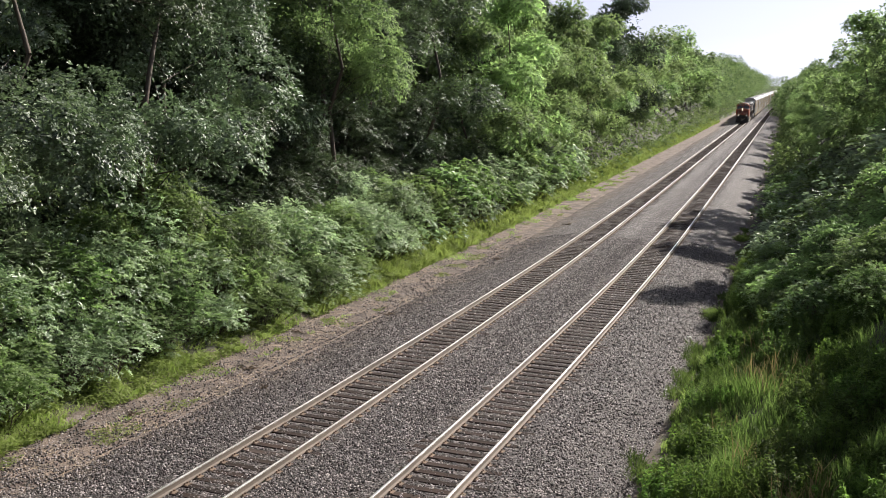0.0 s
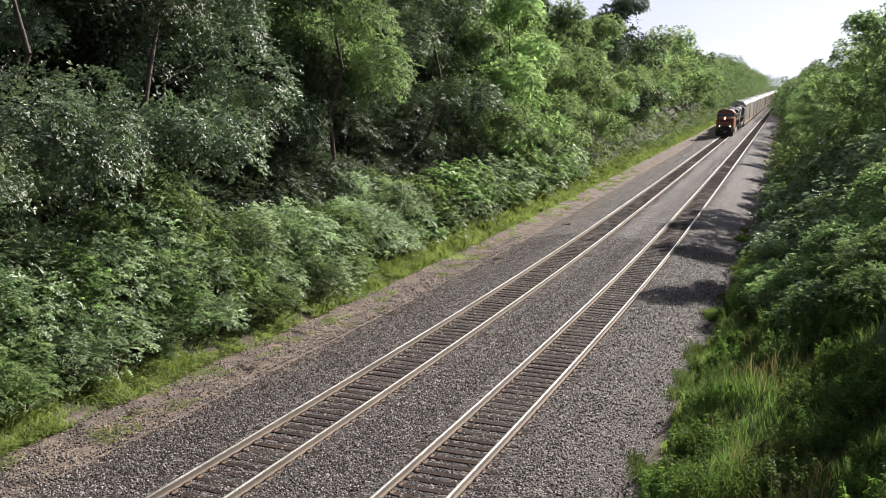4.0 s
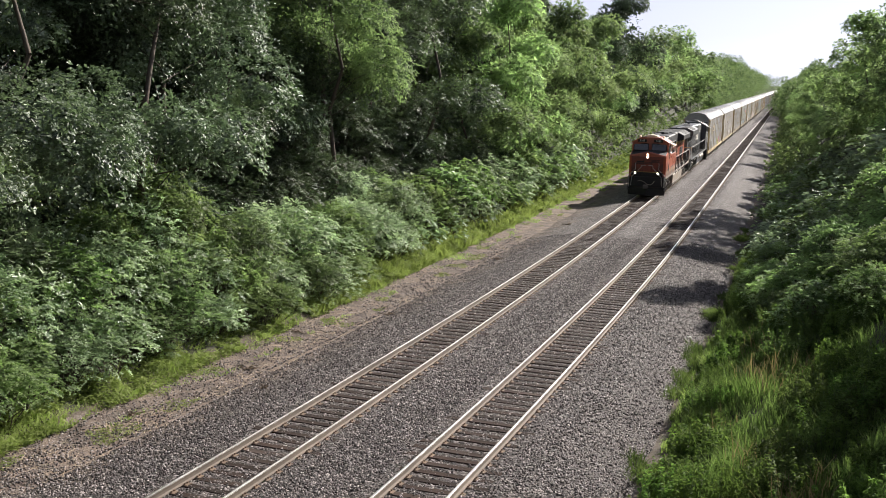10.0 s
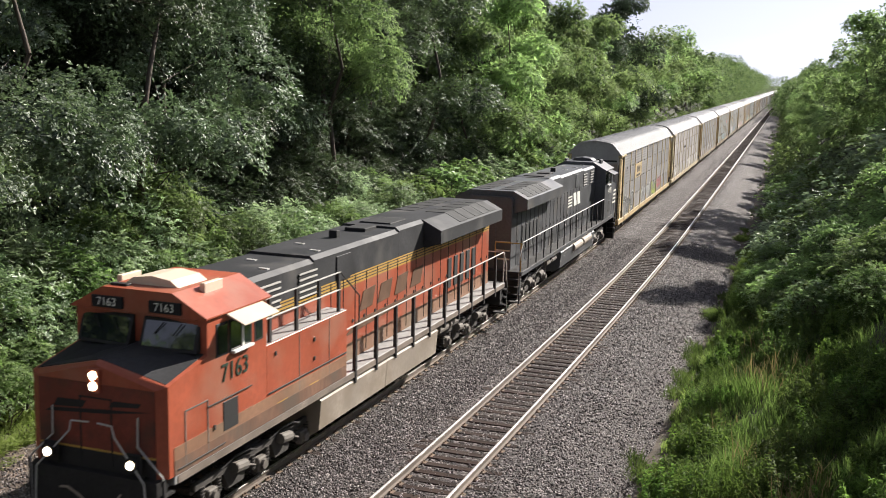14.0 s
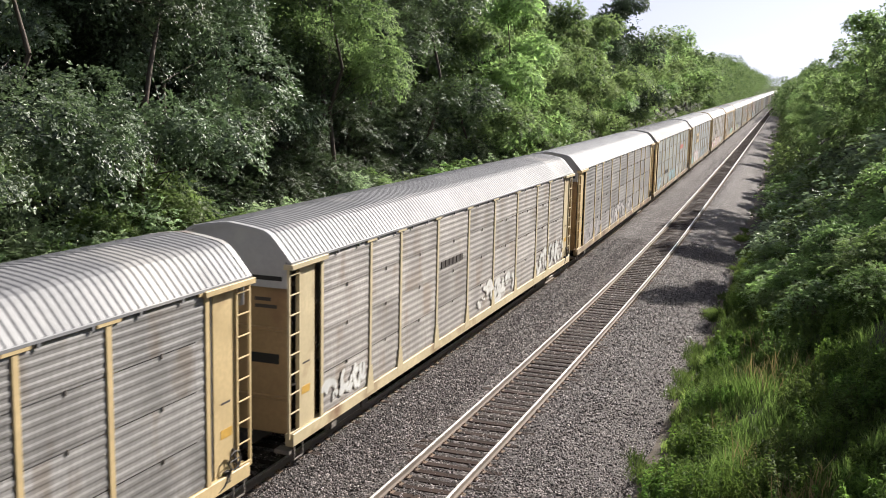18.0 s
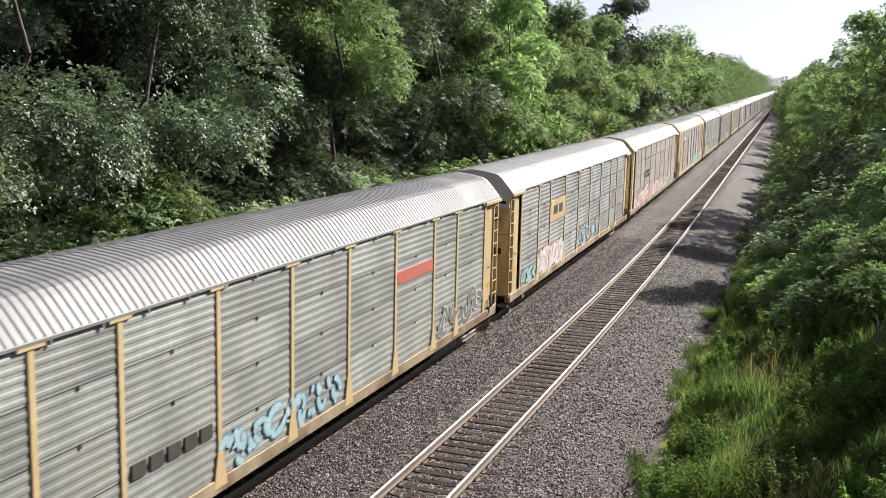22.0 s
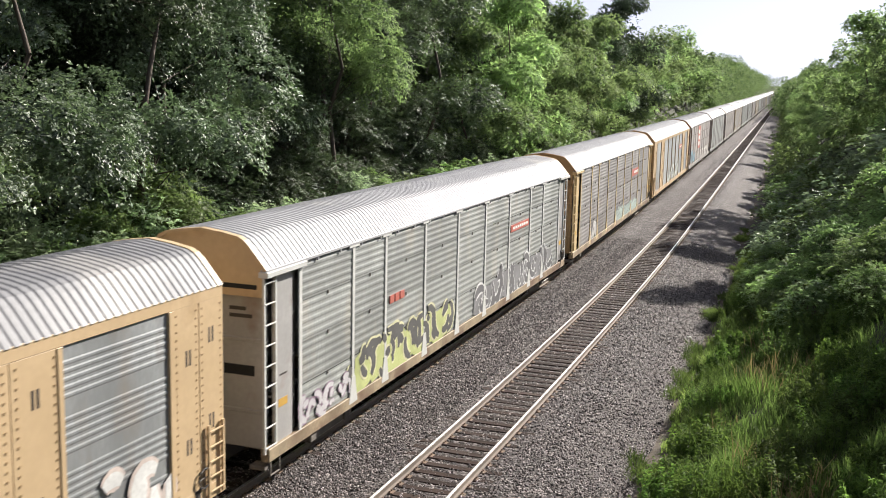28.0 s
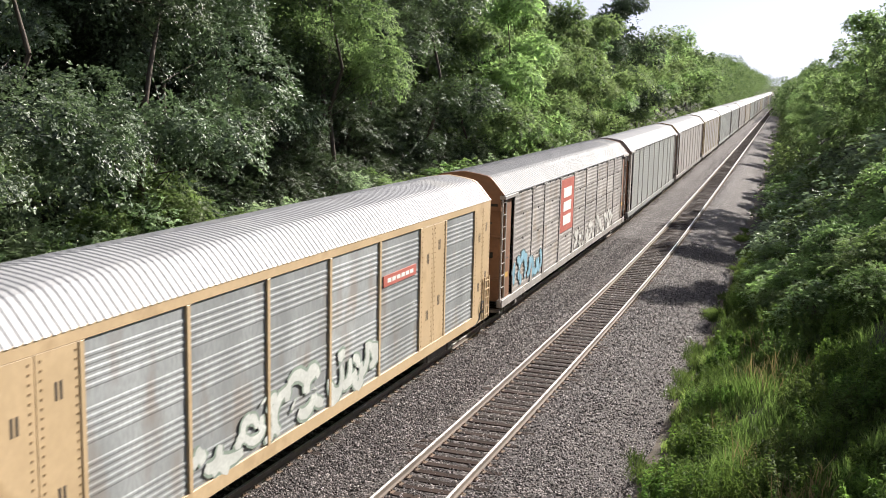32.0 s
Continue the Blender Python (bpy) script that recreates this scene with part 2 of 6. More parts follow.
GROUND_PROFILE = [(-2500, 9.0), (-60, 9.0), (-24, 8.0), (-15, 4.4), (-10, 0.9), (-7.6, -0.45), (-6.2, -0.62), (-4.2, -0.64), (-3.0, -0.78),
                  (7.6, -0.8), (8.8, -0.72), (9.6, -0.45), (12, 0.7), (17, 4.2), (24, 7.0), (60, 9.0), (2500, 9.0)]
BED_PROFILE = [(-4.5, -0.72), (-4.1, -0.6), (-3.2, -0.47), (-2.0, -0.25), (-1.35, -0.17), (-0.95, -0.178), (-0.8, -0.2), (0.8, -0.2), (0.95, -0.178), (1.35, -0.17), (2.2, -0.25), (3.0, -0.17), (3.42, -0.178), (3.57, -0.2),
               (5.17, -0.2), (5.33, -0.178), (5.75, -0.17), (6.4, -0.26), (7.7, -0.52), (8.3, -0.66), (8.7, -0.82)]


def ground_z(u, y):
    z = interp(GROUND_PROFILE, u)
    rough = 0.06 if -7 < u < 9.2 else 0.3
    return z + rough * noise.noise(Vector((u * 0.5, y * 0.35, 3.0))) + 0.4 * rough * noise.noise(Vector((u * 1.9, y * 1.7, 9.0)))


def sheet(name, us, ys, zf, mat):
    verts = [on_line(u, y, zf(u, y)) for y in ys for u in us]
    n = len(us)
    faces = [(j * n + i, j * n + i + 1, (j + 1) * n + i + 1, (j + 1) * n + i) for j in range(len(ys) - 1) for i in range(n - 1)]
    me = bpy.data.meshes.new(name)
    me.from_pydata(verts, [], faces)
    me.materials.append(mat)
    uv = me.uv_layers.new(name="across")
    flat = [(us[v % n] / 100.0 + 0.5, v // n / len(ys)) for v in range(len(verts))]
    uv.data.foreach_set("uv", [c for l in me.loops for c in flat[l.vertex_index]])
    for p in me.polygons:
        p.use_smooth = True
    return new(name, me)


def steps(*spans):
    out = []
    for a, b, d in spans:
        k = max(1, round((b - a) / d))
        out += [a + (b - a) * i / k for i in range(k)]
    return out + [spans[-1][1]]


GY = steps((-600, -60, 60), (-60, 10, 5), (10, 80, 1.0), (80, 200, 3), (200, 700, 12), (700, 3500, 200))
ground = tagged(sheet("ground", steps((-2500, -60, 600), (-60, -16, 4), (-16, 20, 0.6), (20, 60, 4), (60, 2500, 600)), GY, ground_z, M_SOIL),
                "brown soil and weed-grown banks of the railway cutting", "ground", kind="structure")


def bed_z(u, y):
    return interp(BED_PROFILE, u) + 0.05 * noise.noise(Vector((u * 0.8, y * 0.5, 1.0))) * (abs(u) > 1.6 and abs(u - 4.375) > 1.6) \
        + 0.022 * noise.noise(Vector((u * 4, y * 4, 7)))


bed = tagged(sheet("ballast_bed", steps((-4.5, 8.7, 0.2)), steps((-330, -60, 30), (-60, 10, 4), (10, 60, 0.5), (60, 160, 1.5), (160, 700, 6)), bed_z, M_BALLAST),
             "grey crushed-stone ballast under the two tracks", "ballast", kind="structure")


# ---- mesh helpers ----
def link(name, bm, mat, parent=None, smooth=False):
    me = bpy.data.meshes.new(name)
    bm.to_mesh(me)
    bm.free()
    me.materials.append(mat)
    if smooth:
        for p in me.polygons:
            p.use_smooth = True
    ob = new(name, me)
    ob.parent = parent
    return ob


def part(name, bm, mat, parent, label="", smooth=False):
    ob = link(name, bm, mat, parent, smooth)
    return tagged(ob, label)


def again(ob, parent, m):
    """One more piece on the same mesh."""
    o = new(ob.name.split(".")[0], ob.data)
    o.parent = parent
    o.matrix_basis = m
    if "label" in ob:
        o["label"] = ob["label"]
    return o


def box(bm, x0, x1, y0, y1, z0, z1, bevel=0.0):
    vs = [bm.verts.new((x, y, z)) for x in (x0, x1) for y in (y0, y1) for z in (z0, z1)]
    fs = [bm.faces.new([vs[i] for i in f]) for f in ((0, 1, 3, 2), (4, 6, 7, 5), (0, 4, 5, 1), (2, 3, 7, 6), (0, 2, 6, 4), (1, 5, 7, 3))]
    if bevel:
        es = {e for f in fs for e in f.edges}
        bmesh.ops.bevel(bm, geom=list(es), offset=bevel, segments=1, affect="EDGES")
    return vs


def boxed(*args, bevel=0.0):
    bm = bmesh.new()
    box(bm, *args, bevel=bevel)
    return bm


def tube(bm, a, b, r0, r1=None, sides=6, caps=True):
    a, b = Vector(a), Vector(b)
    r1 = r0 if r1 is None else r1
    q = (b - a).to_track_quat("Z", "Y")
    rings = []
    for c, r in ((a, r0), (b, r1)):
        rings.append([bm.verts.new(c + q @ Vector((r * math.cos(2 * math.pi * i / sides), r * math.sin(2 * math.pi * i / sides), 0))) for i in range(sides)])
    for i in range(sides):
        j = (i + 1) % sides
        bm.faces.new((rings[0][i], rings[0][j], rings[1][j], rings[1][i]))
    if caps:
        bm.faces.new(rings[0][::-1])
        bm.faces.new(rings[1])


def pipe(bm, pts, r, sides=5):
    for a, b in zip(pts, pts[1:]):
        tube(bm, a, b, r, r, sides)


def prism(bm, outline, y0, y1):
    """An outline of (x, z) carried from y0 to y1."""
    a = [bm.verts.new((x, y0, z)) for x, z in outline]
    b = [bm.verts.new((x, y1, z)) for x, z in outline]
    n = len(outline)
    for i in range(n):
        j = (i + 1) % n
        bm.faces.new((a[i], a[j], b[j], b[i]))
    bm.faces.new(a[::-1])
    bm.faces.new(b)
    bmesh.ops.recalc_face_normals(bm, faces=bm.faces[:])


def empty(name, m=None):
    ob = new(name)
    ob.empty_display_size = 0.3
    if m is not None:
        ob.matrix_basis = m
    return ob


# ---- the two tracks ----
GAUGE = 0.7525
RAIL_OUT = [(-0.036, 0.0), (-0.036, -0.035), (-0.009, -0.05), (-0.009, -0.14), (-0.07, -0.155), (-0.07, -0.171),
            (0.07, -0.171), (0.07, -0.155), (0.009, -0.14), (0.009, -0.05), (0.036, -0.035), (0.036, 0.0)]
TRACK_Y = steps((-330, -60, 30), (-60, 120, 3), (120, 430, 10), (430, 720, 8))


def sweep(name, outline, u0, zoff, mat, parent, closed=True):
    verts, faces = [], []
    n = len(outline)
    for y in TRACK_Y:
        verts += [on_line(u0 + x, y, z + zoff) for x, z in outline]
    for j in range(len(TRACK_Y) - 1):
        for i in range(n if closed else n - 1):
            k = (i + 1) % n
            faces.append((j * n + i, j * n + k, (j + 1) * n + k, (j + 1) * n + i))
    me = bpy.data.meshes.new(name)
    me.from_pydata(verts, [], faces)
    me.materials.append(mat)
    for p in me.polygons:
        p.use_smooth = not closed
    ob = new(name, me)
    ob.parent = parent
    return ob


def tie_mesh():
    bm = boxed(-1.3, 1.3, -0.115, 0.115, -0.18, 0.0, bevel=0.012)
    me = bpy.data.meshes.new("tie")
    bm.to_mesh(me)
    bm.free()
    me.materials.append(M_TIE)
    return me


TIE = tie_mesh()


def track(u0, label):
    tr = tagged(empty("railway_track"), label, "railway track", "parallel tracks")
    for side in (-1, 1):
        sweep("rail", RAIL_OUT, u0 + side * GAUGE, 0.0, M_RAIL, tr)
        tagged(sweep("rail_head", [(-0.037, -0.014), (-0.034, -0.004), (-0.026, 0.002), (-0.013, 0.004), (0.013, 0.004), (0.026, 0.002), (0.034, -0.004), (0.037, -0.014)], u0 + side * GAUGE, 0.0, M_RAILTOP, tr, closed=False), "polished running surface of the rail")
    far = bmesh.new()
    plates = bmesh.new()
    spikes = bmesh.new()
    k = 0
    y = 8.0
    while y < 460:
        dx, dz = line_at(y)
        jit = random.uniform(-0.025, 0.025)
        if k < 300:
            o = new("tie", TIE)
            o.parent = tr
            o.matrix_basis = pose(u0 + dx + random.uniform(-0.04, 0.04), y + jit, dz - 0.178 + random.uniform(-0.012, 0.008), 0, random.uniform(-0.5, 0.5),
                                  random.uniform(-1.2, 1.2) + math.degrees(math.atan(-(line_at(y + 1)[0] - dx))))
        else:
            box(far, u0 + dx - 1.3, u0 + dx + 1.3, y - 0.115, y + 0.115, dz - 0.36, dz - 0.178)
        if y < 130:
            for side in (-1, 1):
                c = u0 + dx + side * GAUGE
                box(plates, c - 0.18, c + 0.18, y - 0.09, y + 0.09, dz - 0.178, dz - 0.163)
                for s2 in (-1, 1):
                    for e in (-0.05, 0.05):
                        box(spikes, c + s2 * 0.1 - 0.02, c + s2 * 0.1 + 0.02, y + e - 0.02, y + e + 0.02, dz - 0.17, dz - 0.125)
        k += 1
        y += 0.498
    tagged(link("far_tie", far, M_TIE, tr), "weathered timber ties", kind="stuff")
    tagged(link("tie_plate", plates, M_PLATE, tr), "rusty steel tie plates", kind="stuff")
    tagged(link("spike", spikes, M_PLATE, tr), "rusty track spikes and anchors", kind="stuff")
    return tr


TRACK2 = 4.375
track(0.0, "railway track under the train, steel rails on brown timber ties")
track(TRACK2, "empty railway track of steel rails on weathered brown timber ties")


# ---- plants ----
def leaves_mesh(name, pos, nrm, size, mat, seed, aspect=0.5, fold=0.3):
    """Many folded leaf blades: position, facing and length of each."""
    rng = np.random.default_rng(seed)
    n = len(pos)
    nrm = nrm / (np.linalg.norm(nrm, axis=1, keepdims=True) + 1e-9)
    way = rng.normal(size=(n, 3))
    way[:, 2] -= 0.5
    way -= nrm * np.sum(way * nrm, axis=1, keepdims=True)
    way /= np.linalg.norm(way, axis=1, keepdims=True) + 1e-9
    side = np.cross(nrm, way)
    s = (size * rng.uniform(0.65, 1.25, n))[:, None]
    a = pos - way * s * 0.5
    c = pos + way * s * 0.5
    lift = nrm * s * fold * 0.5
    b = pos + side * s * aspect * 0.5 + lift - way * s * 0.06
    d = pos - side * s * aspect * 0.5 + lift - way * s * 0.06
    co = np.stack([a, b, c, d], axis=1).reshape(-1, 3)
    me = bpy.data.meshes.new(name)
    me.vertices.add(4 * n)
    me.vertices.foreach_set("co", co.ravel())
    idx = np.arange(n)[:, None] * 4 + np.array([[0, 1, 2, 0, 2, 3]])
    me.loops.add(6 * n)
    me.loops.foreach_set("vertex_index", idx.ravel())
    me.polygons.add(2 * n)
    me.polygons.foreach_set("loop_start", np.arange(2 * n) * 3)
    me.update(calc_edges=True)
    me.materials.append(mat)
    return me


def clump_leaves(rng, centres, radii, counts, droop=0.35, per=15, fan=1.0):
    """Boughs of drooping sprays: each spray a short fan of leaves that share one facing, layered over the dome of the bough."""
    ps, ns = [], []
    up = np.array([0, 0, 1.0])
    for c, r, k in zip(centres, radii, counts):
        sprays = max(3, k // per)
        d = rng.normal(size=(sprays, 3))
        d[:, 2] = np.abs(d[:, 2]) * 0.95 - 0.3
        d /= np.linalg.norm(d, axis=1, keepdims=True)
        root = c + d * (r * (0.5 + (0.42 + 0.2 * (1 - fan)) * rng.random(sprays) ** 0.6))[:, None] * np.array([1.0, 1.0, 0.66])
        root[:, 2] -= droop * r * (1 - d[:, 2]) * 0.6
        way = d + rng.normal(size=(sprays, 3)) * 0.35
        way[:, 2] -= 0.45
        way /= np.linalg.norm(way, axis=1, keepdims=True)
        side = np.cross(way, up)
        side /= np.linalg.norm(side, axis=1, keepdims=True) + 1e-6
        face = np.cross(side, way)
        face *= np.sign(face[:, 2:3] + 1e-6)
        face = face + d * 0.35 + rng.normal(size=(sprays, 3)) * 0.2
        length = fan * (0.16 + 0.26 * r) * rng.uniform(0.7, 1.3, sprays)
        i = np.repeat(np.arange(sprays), per)
        m = len(i)
        f = rng.random(m)
        w = (rng.random(m) - 0.5) * (0.75 - 0.35 * f)
        p = root[i] + way[i] * (length[i] * f)[:, None] + side[i] * (length[i] * w)[:, None]
        p[:, 2] -= 0.25 * length[i] * f * f
        ps.append(p + rng.normal(size=(m, 3)) * 0.02 * r)
        ns.append(face[i] + rng.normal(size=(m, 3)) * 0.3)
    return np.concatenate(ps), np.concatenate(ns)


def limb(bm, a, b, r0, r1, rng, bends=3, sides=6, wild=0.06):
    a, b = np.array(a, float), np.array(b, float)
    pts = [a + (b - a) * i / bends + (rng.normal(size=3) * wild * np.linalg.norm(b - a) if 0 < i < bends else 0) for i in range(bends + 1)]
    for i in range(bends):
        ra, rb = r0 + (r1 - r0) * i / bends, r0 + (r1 - r0) * (i + 1) / bends
        tube(bm, pts[i], pts[i + 1], ra, rb, sides, caps=False)


def make_tree(seed, height, spread, n_leaf, leaf, mat, low=0.12, clumps=60, aspect=0.5, bough=(0.2, 0.46), per=15, fan=1.0):
    """A forest-edge tree: tapered trunk, limbs, and a crown of leafy clumps from near the ground to the top."""
    rng = np.random.default_rng(seed)
    root = empty("tree")
    bm = bmesh.new()
    lean = rng.normal(size=2) * 0.05 * height
    top = np.array([lean[0], lean[1], height * 0.9])
    limb(bm, (0, 0, -0.4), top, 0.0095 * height, 0.02, rng, 6, 8, 0.025)
    cs, rs, ks = [], [], []
    masses = max(6, clumps // 4)
    for i in range(clumps):
        g = i % masses
        f = min(1.0, max(low, low + (1 - low) * (g + 0.5) / masses + rng.normal() * 0.035))
        w = spread * (0.45 + 0.75 * math.sin(math.pi * min(1, 0.12 + 0.86 * f)) ** 0.8) * (1.15 - 0.75 * max(0, f - 0.55) / 0.45)
        ang = g * 2.39996 + rng.normal() * 0.62
        d = w * (0.55 + 0.5 * rng.random())
        c = np.array([math.cos(ang) * d, math.sin(ang) * d, f * height]) + np.array([lean[0], lean[1], 0]) * f
        base = np.array([lean[0] * f, lean[1] * f, max(0.5, f * height - 0.35 * d - 0.6)])
        limb(bm, base, c, max(0.012, 0.032 * (1.2 - f)), 0.008, rng, 2, 4)
        r = spread * rng.uniform(*bough)
        cs.append(c); rs.append(r); ks.append(r * r)
    ks = np.maximum(20, (np.array(ks) / sum(ks) * n_leaf).astype(int))
    p, n = clump_leaves(rng, cs, rs, ks, 0.35, per, fan)
    # the shaded inside of the crown: larger leaves near the limbs
    m = n_leaf // 5
    pick = rng.integers(0, clumps, m)
    axis = np.array(cs)[pick] * np.array([0.62, 0.62, 1.0]) - np.array([0, 0, 0.25]) * np.array(rs)[pick][:, None]
    p = np.concatenate([p, axis + rng.normal(size=(m, 3)) * 0.15 * spread])
    n = np.concatenate([n, rng.normal(size=(m, 3))])
    leaf = np.concatenate([np.full(len(p) - m, leaf), np.full(m, leaf * 1.25)])
    part("trunk", bm, M_BARK, root, "dark bark trunk and limbs", smooth=True)
    cr = new("crown", leaves_mesh("crown", p, n, leaf, mat, seed + 1, aspect))
    cr.parent = root
    return root


def make_bush(seed, height, spread, n_leaf, leaf, mat, aspect=0.5, clumps=22):
    rng = np.random.default_rng(seed)
    root = empty("bush")
    bm = bmesh.new()
    cs, rs, ks = [], [], []
    for i in range(clumps):
        ang, f = rng.random() * 6.283, rng.random() ** 0.6
        d = spread * math.sqrt(max(0.0, 1 - f * f)) * (0.6 + 0.4 * rng.random())
        c = np.array([math.cos(ang) * d, math.sin(ang) * d, height * (0.06 + 0.82 * f)])
        limb(bm, (0.3 * c[0], 0.3 * c[1], -0.3), c, 0.025, 0.008, rng, 2, 4)
        r = min(height, spread) * rng.uniform(0.22, 0.42)
        cs.append(c); rs.append(r); ks.append(r * r)
    ks = np.maximum(15, (np.array(ks) / sum(ks) * n_leaf).astype(int))
    p, n = clump_leaves(rng, cs, rs, ks)
    part("stem", bm, M_BARK, root, "thin brown stems")
    cr = new("foliage", leaves_mesh("foliage", p, n, leaf, mat, seed + 1, aspect))
    cr.parent = root
    return root


def plant(proto, label, category, group, u, y, turn, size, sink=0.1):
    p = on_line(u, y, ground_z(u, y) - sink)
    o = copy_thing(proto, Matrix.Translation(p) @ pose(0, 0, 0, 0, 0, turn))
    o.scale = (size[0], size[0], size[1])
    return tagged(o, label, category, group)


def drop_proto(root):
    for o in (*root.children_recursive, root):
        bpy.data.objects.remove(o)


rnd = random.Random(7)
NEAR_H = 18.0
near_trees = [make_tree(100 + i, NEAR_H, 3.4, 46000, 0.17, (M_LEAF, M_LEAF_SILVER, M_LEAF_SILVER, M_LEAF)[i % 4], low=0.1, clumps=25, aspect=(0.55, 0.48, 0.55, 0.62)[i % 4], bough=(0.34, 0.6)) for i in range(4)]
near_trees.append(make_tree(110, NEAR_H, 3.1, 36000, 0.17, M_LEAF_BRIGHT, low=0.4, clumps=25, aspect=0.6, bough=(0.34, 0.6)))
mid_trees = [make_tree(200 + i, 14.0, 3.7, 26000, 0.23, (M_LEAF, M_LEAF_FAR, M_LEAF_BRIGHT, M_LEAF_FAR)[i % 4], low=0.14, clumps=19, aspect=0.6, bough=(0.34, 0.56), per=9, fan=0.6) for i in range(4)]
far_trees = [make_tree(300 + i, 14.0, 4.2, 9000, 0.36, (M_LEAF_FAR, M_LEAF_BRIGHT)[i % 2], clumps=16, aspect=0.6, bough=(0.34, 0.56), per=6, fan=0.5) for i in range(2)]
TREE_LABELS = {"near": "tall leafy deciduous tree crowding the edge of the cutting", "mid": "dense green deciduous tree on the cutting bank",
               "far": "distant green tree along the railway line"}


def one_tree(u, y, h, group, pick=None, wide=1.0):
    kind, pool = ("near", near_trees) if y < 72 and pick != "mid" else ("mid", mid_trees) if y < 190 else ("far", far_trees)
    proto = pool[pick % len(pool)] if isinstance(pick, int) else rnd.choice(pool)
    k = h / (NEAR_H if kind == "near" else 14.0)
    return plant(proto, TREE_LABELS[kind], "tree", group, u, y, rnd.uniform(0, 360), (k * rnd.uniform(0.9, 1.1) * wide, k))


def tree_row(u0, u1, y0, y1, gap, h0, h1, group, pick=None):
    y = y0
    while y < y1:
        one_tree(rnd.uniform(u0, u1), y, rnd.uniform(h0, h1), group, pick)
        y += gap * rnd.uniform(0.75, 1.25) * (1 if y < 190 else 1.5)


LEFT, RIGHT = "trees along the far bank", "trees along the near bank"
# the front row on the far bank, crown by crown; dark-leaved trees set back paint the shaded hollows between
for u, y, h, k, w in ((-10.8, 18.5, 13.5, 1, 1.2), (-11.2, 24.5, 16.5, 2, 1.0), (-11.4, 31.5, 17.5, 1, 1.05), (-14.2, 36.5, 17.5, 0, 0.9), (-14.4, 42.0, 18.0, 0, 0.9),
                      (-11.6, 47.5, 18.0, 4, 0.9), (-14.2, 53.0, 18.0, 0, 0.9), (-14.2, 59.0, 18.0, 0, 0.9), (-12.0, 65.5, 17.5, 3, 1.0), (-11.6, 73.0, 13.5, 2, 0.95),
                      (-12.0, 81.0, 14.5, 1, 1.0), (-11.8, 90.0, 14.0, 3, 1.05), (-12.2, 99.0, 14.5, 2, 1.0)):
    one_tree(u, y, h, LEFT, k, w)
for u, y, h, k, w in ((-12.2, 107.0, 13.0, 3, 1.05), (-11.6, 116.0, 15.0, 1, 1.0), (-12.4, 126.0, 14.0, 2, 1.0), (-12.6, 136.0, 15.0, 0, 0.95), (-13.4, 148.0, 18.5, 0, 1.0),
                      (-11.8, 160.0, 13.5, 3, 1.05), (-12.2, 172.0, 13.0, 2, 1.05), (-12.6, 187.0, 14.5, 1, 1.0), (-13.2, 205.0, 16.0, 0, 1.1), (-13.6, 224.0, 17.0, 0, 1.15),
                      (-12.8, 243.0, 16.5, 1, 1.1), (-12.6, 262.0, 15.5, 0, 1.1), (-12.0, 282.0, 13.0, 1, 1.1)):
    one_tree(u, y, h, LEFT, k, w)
# second row in the darkest leaf, so its colour deepens the shaded gaps
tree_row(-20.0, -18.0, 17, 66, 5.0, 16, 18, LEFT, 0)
tree_row(-19.5, -17.5, 66, 130, 6.5, 12, 15.0, LEFT)
tree_row(-18.5, -16.5, 130, 300, 9.0, 9, 12, LEFT)
tree_row(-24, -21, 16, 100, 6.0, 13, 15, LEFT, "mid")
tree_row(-31, -27, 16, 80, 7.0, 13, 15, LEFT, "mid")
# unseen rows beside and behind the camera, added to screen off open sky
for u0, h0, side in ((-12.5, 10, LEFT), (-18, 13, LEFT), (19, 9, RIGHT), (24, 11, RIGHT)):
    for k in range(7):
        plant(far_trees[k % 2], TREE_LABELS["mid"], "tree", side, u0 + rnd.uniform(-1, 1), 11.0 - 9.0 * k, rnd.uniform(0, 360), (h0 / 13.0, h0 / 13.0))
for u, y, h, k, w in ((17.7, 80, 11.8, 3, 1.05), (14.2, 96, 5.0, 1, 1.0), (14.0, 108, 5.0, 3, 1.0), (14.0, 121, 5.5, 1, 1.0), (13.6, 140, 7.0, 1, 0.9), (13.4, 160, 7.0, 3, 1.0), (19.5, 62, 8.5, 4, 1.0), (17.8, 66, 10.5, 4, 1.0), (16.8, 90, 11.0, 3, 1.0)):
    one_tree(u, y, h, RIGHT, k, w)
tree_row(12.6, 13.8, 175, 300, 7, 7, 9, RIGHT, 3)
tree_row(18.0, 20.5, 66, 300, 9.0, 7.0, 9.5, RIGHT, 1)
tree_row(23, 26, 60, 200, 14, 8, 10, RIGHT, "mid")
# trees added out of view on the near bank to throw shade on the weeds
for u, y, h in ((22.4, 28.0, 8.0), (19.6, 31.0, 7.0), (19.8, 36.0, 7.4), (20.6, 42.0, 7.2), (23.0, 54.0, 9.0)):
    one_tree(u, y, h, RIGHT, "mid", 0.9)


